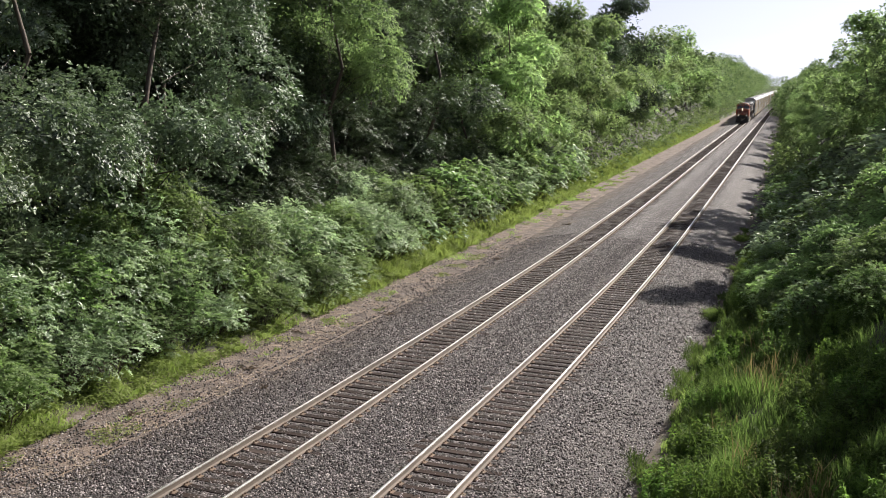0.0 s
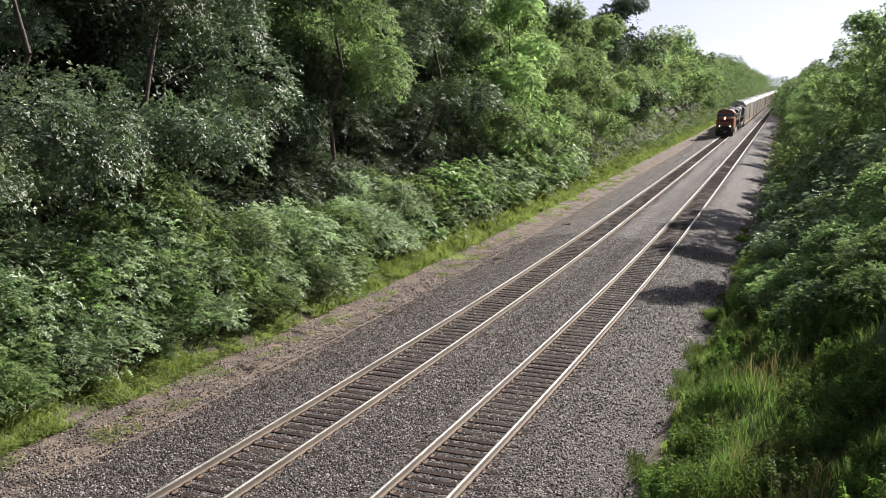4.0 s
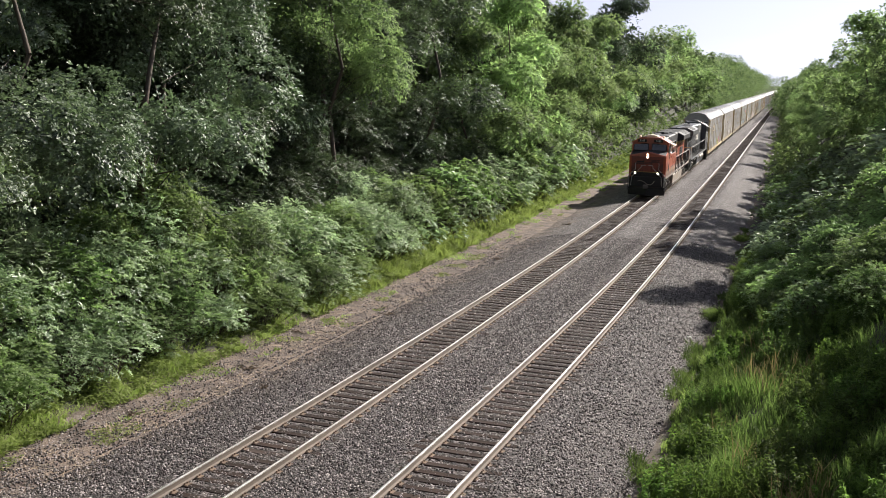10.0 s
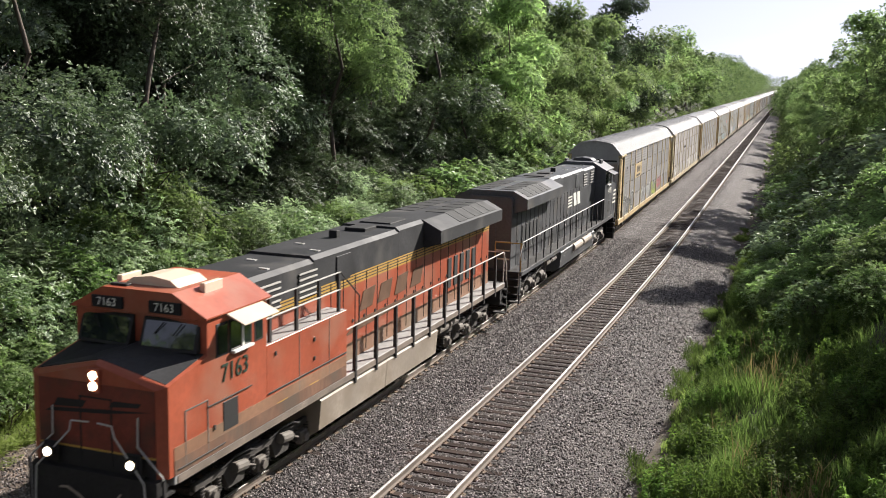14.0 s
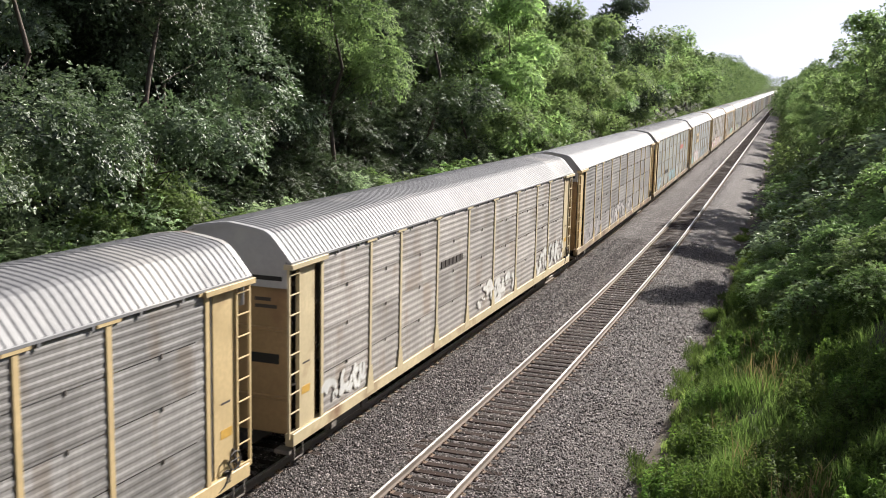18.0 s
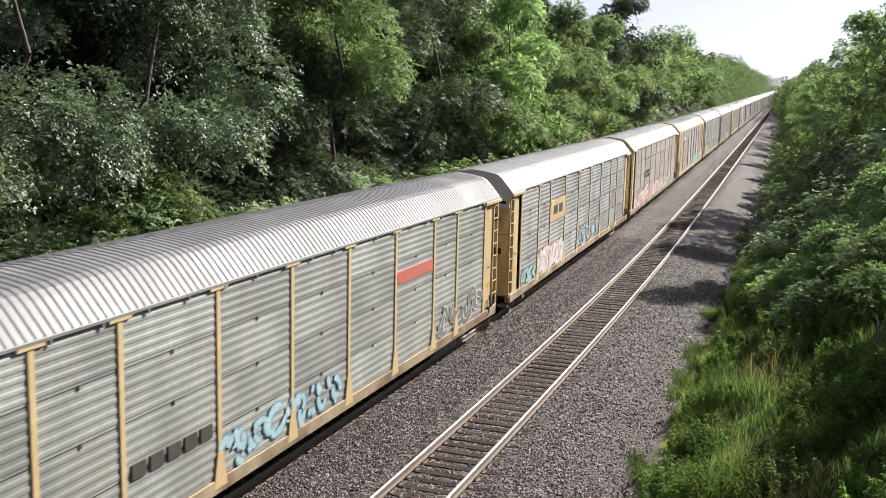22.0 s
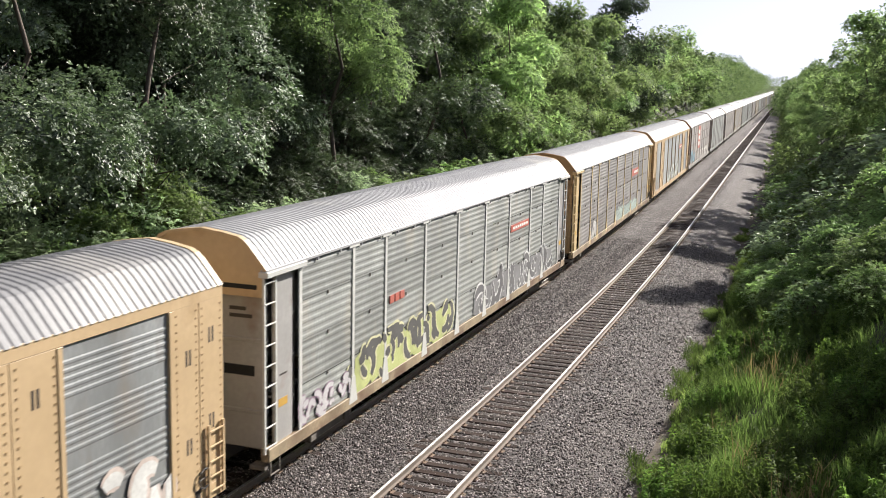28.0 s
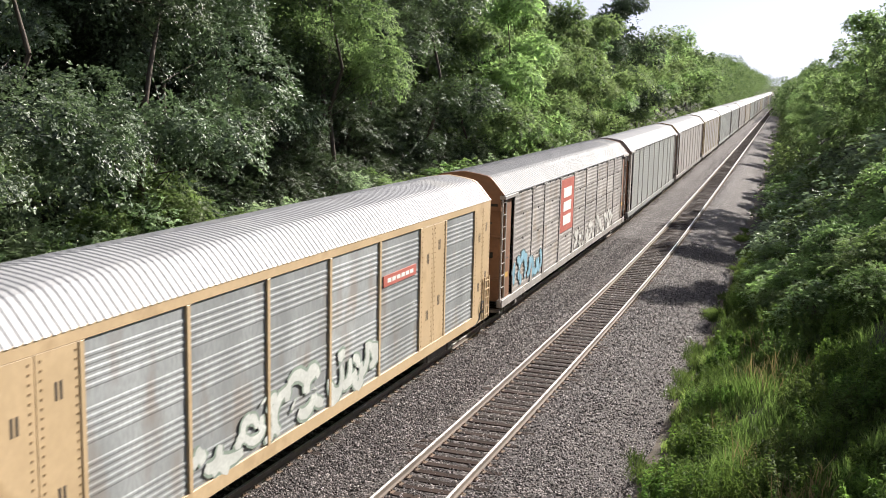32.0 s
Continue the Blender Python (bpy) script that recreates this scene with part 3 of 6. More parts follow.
def far_woods():
    """Both tree lines far along the railway, too many and too far off to tell apart: crown by crown, some groups taller."""
    rng = np.random.default_rng(77)
    cs, rs, ks = [], [], []
    y = 300.0
    while y < 1300:
        swell = 1.0 - 0.12 * math.exp(-((y - 345) / 40) ** 2) + 0.2 * math.exp(-((y - 480) / 60) ** 2) + 0.1 * math.exp(-((y - 700) / 70) ** 2)
        for u0, h in ((-12.5, 14.5), (-18, 13), (11.2, 10.0), (17.5, 11)):
            u = u0 + rng.normal() * 0.7
            top = h * rng.uniform(0.88, 1.1) * (swell if u0 < 0 else 1.0)
            z0 = interp(GROUND_PROFILE, u)
            for i in range(12):
                f = (i + 0.7 * rng.random()) / 12
                w = 3.6 * math.sin(math.pi * (0.22 + 0.74 * f))
                a = i * 2.4 + rng.normal() * 0.4
                p = on_line(u + w * math.cos(a), y + rng.uniform(-1, 1) + w * math.sin(a), z0 + 0.5 + f * top)
                cs.append(np.array(p)); rs.append(2.1); ks.append(210 if y < 600 else 110)
        y += 9.5 if y < 700 else 15.0
    p, n = clump_leaves(rng, cs, rs, ks, 0.35, 6, 0.35)
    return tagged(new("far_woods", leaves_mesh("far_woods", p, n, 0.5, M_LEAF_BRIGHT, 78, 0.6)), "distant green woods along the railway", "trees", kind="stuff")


far_woods()

near_bushes = [make_bush(400 + i, 3.0, 1.9, 11500, 0.112, (M_SHRUB, M_SHRUB, M_SHRUB_GREEN, M_LEAF_BRIGHT, M_LEAF)[i], aspect=0.5, clumps=40) for i in range(5)]
mid_bushes = [make_bush(450 + i, 3.0, 2.0, 2400, 0.24, (M_SHRUB, M_SHRUB_GREEN)[i], aspect=0.55, clumps=30) for i in range(2)]


def bush_row(u0, u1, y0, y1, gap, h0, h1, group, pool=None, far=52):
    y = y0
    while y < y1:
        h = rnd.uniform(h0, h1) / 3.0
        plant(rnd.choice(pool or near_bushes[:4]) if y < far else rnd.choice(mid_bushes), "leafy green shrub on the railway bank", "bush", group,
              rnd.uniform(u0, u1), y, rnd.uniform(0, 360), (h ** 0.55 * rnd.uniform(0.95, 1.2), h))
        y += gap * rnd.uniform(0.7, 1.3)


LB, RB = "shrubs along the far bank", "shrubs along the near bank"
bush_row(-8.5, -7.7, 17, 42, 1.8, 1.4, 2.1, LB)
bush_row(-9.2, -8.4, 43, 100, 1.8, 1.4, 2.2, LB)
bush_row(-9.9, -9.0, 17, 100, 1.9, 2.4, 3.4, LB)
bush_row(-11.4, -10.2, 17, 34, 2.3, 2.6, 3.8, LB)
bush_row(-11.2, -10.2, 36, 90, 2.4, 1.8, 2.6, LB)
# dark-leaved bushes whose colour stands in for understory shade
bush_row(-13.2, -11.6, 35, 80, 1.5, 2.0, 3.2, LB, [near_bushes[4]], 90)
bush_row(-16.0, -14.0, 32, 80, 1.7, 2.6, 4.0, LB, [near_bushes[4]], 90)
bush_row(-14.5, -12.6, 22, 34, 2.6, 2.4, 3.6, LB, [near_bushes[0], near_bushes[2]])
shady = [near_bushes[2], near_bushes[3], near_bushes[2]]
bush_row(10.3, 11.1, 41, 100, 2.0, 1.0, 1.7, RB, shady)
bush_row(11.6, 12.8, 37, 100, 2.2, 1.1, 2.0, RB, shady)
bush_row(13.2, 15.0, 34, 90, 2.3, 1.5, 2.6, RB, shady)
bush_row(15.5, 17.5, 42, 70, 3.0, 2.2, 3.6, RB, shady)


def far_shrubs():
    rng = np.random.default_rng(87)
    cs, rs, ks = [], [], []
    y = 98.0
    while y < 620:
        for u0, h in ((-8.2, 1.6), (-9.8, 2.8), (10.4, 1.6), (12.0, 2.6)):
            for i in range(5):
                u = u0 + rng.normal() * 0.7
                yy = y + rng.uniform(-2, 2)
                cs.append(np.array(on_line(u, yy, ground_z(u, yy) + rng.uniform(0.2, 1.0) * h))); rs.append(1.0); ks.append(60)
        y += 4.0 + y * 0.006
    p, n = clump_leaves(rng, cs, rs, ks, 0.35, 6, 0.5)
    return tagged(new("far_shrubs", leaves_mesh("far_shrubs", p, n, 0.34, M_SHRUB_GREEN, 88, 0.6)), "distant shrubs at the foot of both banks", "bushes", kind="stuff")


far_shrubs()
for proto in near_trees + mid_trees + far_trees + near_bushes + mid_bushes:
    drop_proto(proto)


def blades(name, label, spots, h0, h1, mat, seed, width=0.009, bend=0.35, category="grass"):
    """Blades of grass rooted on the ground at the given (u, y) spots, each bent once."""
    rng = np.random.default_rng(seed)
    n = len(spots)
    co = np.zeros((n, 5, 3))
    for i, (u, y) in enumerate(spots):
        k = noise.noise(Vector((u * 0.9, y * 0.6, 20.0)))
        p = np.array(on_line(u, y, ground_z(u, y) - 0.03))
        h = rng.uniform(h0, h1) * (0.75 + 0.9 * max(-0.4, k))
        a = rng.uniform(0, 6.283)
        w = np.array([math.cos(a), math.sin(a), 0]) * width * (1 + y / 45)
        l = np.array([*(rng.normal(size=2) * bend * h), 0])
        up = np.array([0, 0, h])
        co[i] = (p - w, p + w, p + up * 0.6 + l * 0.35 + w * 0.8, p + up * 0.6 + l * 0.35 - w * 0.8, p + up * 0.95 + l)
    me = bpy.data.meshes.new(name)
    me.vertices.add(5 * n)
    me.vertices.foreach_set("co", co.ravel())
    idx = np.arange(n)[:, None] * 5 + np.array([[0, 1, 2, 0, 2, 3, 3, 2, 4]])
    me.loops.add(9 * n)
    me.loops.foreach_set("vertex_index", idx.ravel())
    me.polygons.add(3 * n)
    me.polygons.foreach_set("loop_start", np.arange(3 * n) * 3)
    me.update(calc_edges=True)
    me.materials.append(mat)
    return tagged(new(name, me), label, category, kind="stuff")


def spots(n, u0, u1, y0, y1, seed, thresh=-1.0, power=1.4, scale=0.5):
    """Random places on the ground, in patches where thresh is raised."""
    rng = np.random.default_rng(seed)
    out = []
    while len(out) < n:
        u, y = rng.uniform(u0, u1), y0 + (y1 - y0) * rng.random() ** power
        if noise.noise(Vector((u * scale, y * scale * 0.7, 40.0 + seed))) > thresh:
            out.append((u, y))
    return out


blades("weeds", "low yellow-green weeds along the gravel edge", spots(42000, -8.1, -6.5, 17, 210, 31, -0.3, 1.5, 1.1), 0.08, 0.34, M_GRASS, 31, 0.011, 0.8)
blades("verge_weeds", "light green weeds at the foot of the far shrubs", spots(30000, -8.7, -6.5, 36, 280, 39, -0.35, 1.6, 0.6), 0.25, 0.75, M_GRASS, 39, 0.016, 0.5)
blades("stray_weeds", "scattered weeds on the bare soil", spots(4000, -6.8, -5.4, 17, 120, 34, 0.1), 0.04, 0.16, M_GRASS, 34, 0.014, 0.8)
blades("tall_grass", "tall uncut grass on the railway bank", spots(62000, 9.1, 13.8, 12, 62, 32), 0.25, 0.75, M_GRASS_DARK, 32, 0.007)
blades("edge_grass", "bright green grass along the gravel edge", spots(20000, 8.75, 10.2, 14, 60, 35, -0.1, 1.4, 0.8), 0.15, 0.55, M_GRASS, 35, 0.007)
blades("edge_tufts", "uneven green tufts creeping over the gravel edge", spots(9000, 8.05, 9.2, 14, 75, 53, 0.1, 1.3, 0.45), 0.1, 0.42, M_GRASS_DARK, 53, 0.009, 0.5)
blades("bank_grass", "uncut grass on the upper bank", spots(18000, 13.5, 18, 10, 55, 33), 0.3, 0.75, M_GRASS_DARK, 33, 0.006)
blades("seed_grass", "brown seed heads of dry grass", spots(900, 9.9, 12.8, 18, 50, 36, 0.12), 0.8, 1.2, M_SEED, 36, 0.007, 0.3)
blades("dead_stalks", "pale dead stalks lying on the soil", spots(6500, -7.2, -3.4, 17, 90, 37, -0.1), 0.02, 0.1, M_STRAW, 37, 0.011, 5.0, "dry stalks")


def herbs(name, label, places, h, leaf, mat, seed):
    """Low leafy weeds: small leaves held up at uneven heights."""
    rng = np.random.default_rng(seed)
    ps = []
    for u, y in places:
        k = max(0.15, 0.5 + noise.noise(Vector((u * 1.3, y * 0.8, 60.0))))
        ps.append(on_line(u, y, ground_z(u, y) + h * k * rng.random() ** 0.7))
    ps = np.array(ps)
    ns = rng.normal(size=ps.shape) * 0.35 + np.array([0, 0, 1.0])
    return tagged(new(name, leaves_mesh(name, ps, ns, np.full(len(ps), leaf) * (1 + ps[:, 1] / 90), mat, seed, 0.55)), label, "weeds", kind="stuff")


herbs("herb_fringe", "low bright green leafy weeds at the edge of the soil", spots(52000, -8.0, -6.35, 17, 220, 51, -0.12, 1.7, 0.8), 0.4, 0.085, M_GRASS, 51)
herbs("herb_specks", "small weeds scattered over the bare soil", spots(5000, -6.6, -4.6, 17, 120, 52, 0.28, 1.4, 0.9), 0.12, 0.06, M_GRASS, 52)


def make_weeds(seed, height, radius, stems, mat, leaf=0.075):
    """A stand of tall weeds: upright stems with narrow leaves all the way up."""
    rng = np.random.default_rng(seed)
    root = empty("weed_stand")
    bm = bmesh.new()
    ps, ns = [], []
    for i in range(stems):
        a, d = rng.random() * 6.283, radius * math.sqrt(rng.random())
        foot = np.array([math.cos(a) * d, math.sin(a) * d, -0.05])
        h = height * rng.uniform(0.6, 1.1) * (1.05 - 0.4 * (d / radius) ** 2)
        tip = foot + np.array([rng.normal() * 0.12, rng.normal() * 0.12, h])
        tube(bm, foot, tip, 0.006, 0.003, 3, caps=False)
        k = 34
        f = rng.random(k) ** 0.75
        ang = rng.random(k) * 6.283
        out = np.stack([np.cos(ang), np.sin(ang), np.zeros(k)], axis=1)
        ps.append(foot + (tip - foot) * f[:, None] + out * (0.03 + 0.06 * (1 - f))[:, None])
        ns.append(out * 0.5 + rng.normal(size=(k, 3)) * 0.3 + np.array([0, 0, 0.7]))
    part("stem", bm, M_STEM, root, "thin green stems")["kind"] = "stuff"
    cr = new("foliage", leaves_mesh("foliage", np.concatenate(ps), np.concatenate(ns), leaf, mat, seed + 1, 0.3))
    cr.parent = root
    return root


weed_stands = [make_weeds(480 + i, (1.0, 0.8, 1.15)[i], 0.8, 60, (M_GRASS_DARK, M_WEED, M_WEED)[i], (0.1, 0.13, 0.115)[i]) for i in range(3)]
for u, y in spots(130, 9.5, 14.6, 15, 56, 38, -0.12, 1.2):
    plant(rnd.choice(weed_stands), "tall leafy green weeds on the railway bank", "weeds", "weeds on the near bank", u, y, rnd.uniform(0, 360), (rnd.uniform(0.7, 1.3), rnd.uniform(0.65, 1.25)))
for proto in weed_stands:
    drop_proto(proto)


# ---- loose stones, branches and litter on the track bed ----
def stones():
    rng = np.random.default_rng(61)
    base = np.array([(1, 0, 0), (-1, 0, 0), (0, 1, 0), (0, -1, 0), (0, 0, 1), (0, 0, -1)], float)
    tri = np.array([(0, 2, 4), (2, 1, 4), (1, 3, 4), (3, 0, 4), (2, 0, 5), (1, 2, 5), (3, 1, 5), (0, 3, 5)])
    n = 90000
    us = np.where(rng.random(n) < 0.9, rng.uniform(-4.5, 8.5, n), rng.uniform(-6.6, -4.3, n))
    ys = 17 + 45 * rng.random(n) ** 1.7
    co = np.zeros((n, 6, 3))
    for i in range(n):
        u, y = us[i], ys[i]
        on_tie = min(abs(u), abs(u - TRACK2)) < 1.35
        if on_tie and rng.random() < 0.35:
            u = TRACK2 / 2 + rng.uniform(-0.8, 0.8)
            on_tie = False
        s = rng.uniform(0.018, 0.042)
        z = (bed_z(u, y) if u > -4.4 else ground_z(u, y)) + (0.0 if not on_tie else -0.004) + s * 0.2
        p = np.array(on_line(u, y, z))
        q_, _ = np.linalg.qr(rng.normal(size=(3, 3)))
        co[i] = p + (base * (s * rng.uniform(0.6, 1.25, (6, 1)))) @ q_.T
    me = bpy.data.meshes.new("loose_stones")
    me.vertices.add(6 * n)
    me.vertices.foreach_set("co", co.ravel())
    idx = np.arange(n)[:, None, None] * 6 + tri[None]
    me.loops.add(24 * n)
    me.loops.foreach_set("vertex_index", idx.ravel())
    me.polygons.add(8 * n)
    me.polygons.foreach_set("loop_start", np.arange(8 * n) * 3)
    me.update(calc_edges=True)
    me.materials.append(M_STONE)
    return tagged(new("loose_stones", me), "loose grey ballast stones", "stones", kind="stuff")


stones()


def branch_pile(u, y, size, seed, label, mat):
    rng = np.random.default_rng(seed)
    bm = bmesh.new()
    for i in range(9):
        a = rng.uniform(-0.5, 0.5) + (math.pi if i % 2 else 0)
        l = size * rng.uniform(0.4, 1.0)
        o = np.array([rng.normal() * 0.1, rng.normal() * 0.1, 0.02 + 0.03 * rng.random()])
        limb(bm, o, o + np.array([math.cos(a) * l * 0.5, math.sin(a) * l, rng.uniform(0.0, 0.12)]), 0.022, 0.007, rng, 3, 5)
    ob = link("fallen_branch", bm, mat)
    z = bed_z(u, y) if -4.4 < u < 8.5 else ground_z(u, y)
    ob.matrix_basis = Matrix.Translation(on_line(u, y, z))
    return tagged(ob, label, "branch", "fallen branches beside the track")


for i, (u, y, s) in enumerate(((-3.67, 52.6, 0.8), (-4.0, 37.9, 0.9), (-3.3, 26.5, 0.5), (-2.96, 67.7, 0.8), (8.1, 44.0, 0.7), (-5.6, 23.0, 0.8), (-5.2, 28.5, 0.9), (-6.0, 33.5, 0.7), (8.6, 47.5, 1.0))):
    branch_pile(u, y, s, 600 + i, "dry brown fallen branches lying beside the track", M_TWIG if i != 4 else M_BARK)


def litter(u, y, s, seed):
    rng = random.Random(seed)
    bm = bmesh.new()
    bmesh.ops.create_icosphere(bm, subdivisions=1, radius=s)
    for v in bm.verts:
        v.co = Vector((v.co.x * rng.uniform(0.8, 1.5), v.co.y * rng.uniform(0.6, 1.2), v.co.z * rng.uniform(0.35, 0.7)))
    ob = link("pale_rock", bm, M_PALE)
    ob.matrix_basis = Matrix.Translation(on_line(u, y, (bed_z(u, y) if u < 8.3 else ground_z(u, y)) + s * 0.2))
    return tagged(ob, "pale rock lying on the gravel", "rock", "pale rocks by the ditch")


for i, (u, y, s) in enumerate(((8.0, 39.4, 0.12), (8.1, 32.1, 0.08), (8.3, 58, 0.12), (8.5, 61, 0.1), (8.4, 66, 0.14), (8.5, 72, 0.12), (8.3, 35, 0.07), (8.6, 51, 0.1))):
    litter(u, y, s, 700 + i)


# ---- the train: paints and metals ----
CAR = 29.10
LOCO = 22.7
RUST = (0.17, 0.085, 0.045)
M_GALV = material("galvanised_panel", (0.255, 0.245, 0.238), 0.5, metal=0.1, vary=0.26, scale=0.9, fine=14, stain=(0.18, 0.155, 0.135), stain_amount=0.18, stain_scale=1.4, random_tint=0.16, stretch=(1, 1, 0.4))
M_GALV_TAN = material("weathered_tan_panel", (0.335, 0.31, 0.292), 0.55, metal=0.05, vary=0.26, scale=0.9, fine=14, stain=(0.24, 0.2, 0.165), stain_amount=0.26, stain_scale=1.3, random_tint=0.15, stretch=(1, 1, 0.4))
M_GALV_PALE = material("pale_panel", (0.27, 0.28, 0.268), 0.5, metal=0.05, vary=0.2, scale=0.9, fine=14, stain=(0.3, 0.29, 0.26), stain_amount=0.2, stain_scale=1.4, random_tint=0.15, stretch=(1, 1, 0.4))
M_GALV_COOL = material("cool_grey_panel", (0.3, 0.313, 0.316), 0.5, metal=0.1, vary=0.24, scale=0.9, fine=14, stain=(0.24, 0.22, 0.2), stain_amount=0.25, stain_scale=1.4, random_tint=0.15, stretch=(1, 1, 0.4))
M_ROOF = material("galvanised_roof", (0.19, 0.19, 0.197), 0.62, metal=0.1, vary=0.12, scale=0.5, fine=9, stain=(0.3, 0.29, 0.28), stain_amount=0.25, stain_scale=0.4)
M_ROOF_WHITE = material("white_roof", (0.33, 0.33, 0.338), 0.6, metal=0.05, vary=0.1, scale=0.5, fine=9, stain=(0.42, 0.41, 0.39), stain_amount=0.25, stain_scale=0.4)
M_YELLOW = material("rack_yellow_paint", (0.52, 0.395, 0.21), 0.55, vary=0.15, scale=0.9, fine=10, stain=RUST, stain_amount=0.12)
M_PALEYEL = material("faded_yellow_paint", (0.5, 0.415, 0.26), 0.6, vary=0.15, scale=0.9, fine=10, stain=RUST, stain_amount=0.15)
M_WHITEP = material("white_post_paint", (0.541, 0.541, 0.517), 0.5, vary=0.1, scale=0.9, fine=10, stain=RUST, stain_amount=0.1)
M_AMBER = material("type_b_yellow_paint", (0.5, 0.365, 0.215), 0.5, vary=0.1, scale=0.6, fine=7, stain=(0.3, 0.2, 0.1), stain_amount=0.12)
M_BROWN = material("brown_end_paint", (0.2, 0.1, 0.055), 0.6, vary=0.2, scale=0.9, fine=10, stain=RUST, stain_amount=0.2)
M_ENDGREY = material("grey_end_paint", (0.34, 0.33, 0.32), 0.5, vary=0.12, scale=0.9, fine=10, stain=RUST, stain_amount=0.1)
# tan lowered to include the shade a neighbouring car throws on the ends
M_ENDTAN = material("tan_end_paint", (0.3, 0.2, 0.1), 0.55, vary=0.15, scale=0.9, fine=10, stain=RUST, stain_amount=0.15)
M_SILL = material("rusty_sill_paint", (0.3, 0.235, 0.15), 0.7, vary=0.3, scale=1.2, fine=12, stain=(0.13, 0.075, 0.045), stain_amount=0.55, stain_scale=0.9)
M_BLACK = material("underframe_black", (0.022, 0.02, 0.019), 0.75, vary=0.4, scale=2, fine=15)
M_IRON = material("dusty_truck_iron", (0.17, 0.15, 0.13), 0.8, vary=0.35, scale=3, fine=20)
M_WHEEL = material("wheel_steel", (0.12, 0.1, 0.09), 0.5, metal=0.6, vary=0.3, scale=3, fine=20)
M_ORANGE = material("loco_orange_paint", (0.361, 0.082, 0.039), 0.42, vary=0.18, scale=0.7, fine=9, stain=(0.33, 0.14, 0.09), stain_amount=0.45)
M_LYEL = material("loco_yellow_paint", (0.5, 0.3, 0.06), 0.5, vary=0.15, scale=1, fine=9)
M_DARK = material("loco_black_paint", (0.034, 0.034, 0.036), 0.62, spec=0.3, vary=0.3, scale=0.9, fine=12, stain=(0.09, 0.085, 0.08), stain_amount=0.25)
M_SOOT = material("loco_grey_black_paint", (0.085, 0.087, 0.092), 0.45, spec=0.4, vary=0.3, scale=0.9, fine=12, stain=(0.11, 0.1, 0.09), stain_amount=0.3)
# orange darkened for the nose's shaded front, with grime mottling
M_NOSE = material("grimy_nose_paint", (0.21, 0.042, 0.024), 0.55, vary=0.25, scale=1.2, fine=14, stain=(0.07, 0.03, 0.022), stain_amount=0.45, stain_scale=1.3)
M_FADED = material("faded_dark_lettering", (0.12, 0.06, 0.03), 0.6, vary=0.3, scale=3, fine=20)
M_TRUCK = material("greasy_truck_iron", (0.055, 0.048, 0.043), 0.75, vary=0.4, scale=3, fine=20)
M_DECK = material("walkway_grey", (0.3, 0.29, 0.28), 0.7, vary=0.15, scale=2, fine=20)
M_SILVER = material("dusty_silver_tank", (0.36, 0.305, 0.25), 0.65, vary=0.22, scale=1, fine=10, stain=(0.25, 0.2, 0.15), stain_amount=0.3)
M_CREAM = material("cream_paint", (0.68, 0.55, 0.42), 0.5, vary=0.08, scale=1, fine=9)
M_RAILING = material("handrail_grey", (0.5, 0.48, 0.45), 0.5, vary=0.1)
M_GREEN = material("dark_green_paint", (0.02, 0.045, 0.03), 0.5, vary=0.1)
M_REDP = material("red_sign_paint", (0.45, 0.13, 0.1), 0.5, vary=0.12)
M_DARKINK = material("dark_sign_paint", (0.05, 0.04, 0.035), 0.6, vary=0.15)
M_WHITEINK = material("white_sign_paint", (0.75, 0.74, 0.7), 0.55, vary=0.1)
M_NUMBER = material("number_white", (0.8, 0.78, 0.7), 0.5, vary=0.05)
M_VENT = material("vent_dark", (0.012, 0.012, 0.012), 0.8, vary=0.2)


def glass_material(name, base, rough):
    m = bpy.data.materials.new(name)
    m.use_nodes = True
    b = m.node_tree.nodes["Principled BSDF"]
    b.inputs["Base Color"].default_value = (*base, 1)
    b.inputs["Roughness"].default_value = rough
    b.inputs["Specular IOR Level"].default_value = 0.9
    b.inputs["Coat Weight"].default_value = 0.6
    return m


M_GLASS = glass_material("tinted_cab_glass", (0.012, 0.016, 0.02), 0.04)


def lamp_material(name, power):
    m = bpy.data.materials.new(name)
    m.use_nodes = True
    b = m.node_tree.nodes["Principled BSDF"]
    b.inputs["Emission Color"].default_value = (1.0, 0.8, 0.55, 1)
    b.inputs["Emission Strength"].default_value = power
    return m


M_LAMP = lamp_material("headlight_glow", 7.0)
SPRAY = {}


def spray(rgb):
    """Faded spray paint of one colour."""
    if rgb not in SPRAY:
        worn = [0.8 * c + 0.2 * g for c, g in zip(rgb, (0.26, 0.25, 0.235))]
        SPRAY[rgb] = material("spray_paint", worn, 0.6, vary=0.2, scale=1.5, fine=14)
    return SPRAY[rgb]


# ---- trucks ----
def wheelset(bm, y, r):
    for s in (-1, 1):
        tube(bm, (s * 0.68, y, r), (s * 0.80, y, r), r, r, 20)
        tube(bm, (s * 0.65, y, r), (s * 0.68, y, r), r + 0.028, r + 0.028, 20)
        tube(bm, (s * 0.80, y, r), (s * 1.08, y, r), 0.11, 0.11, 8)
    tube(bm, (-0.68, y, r), (0.68, y, r), 0.08, 0.08, 8)


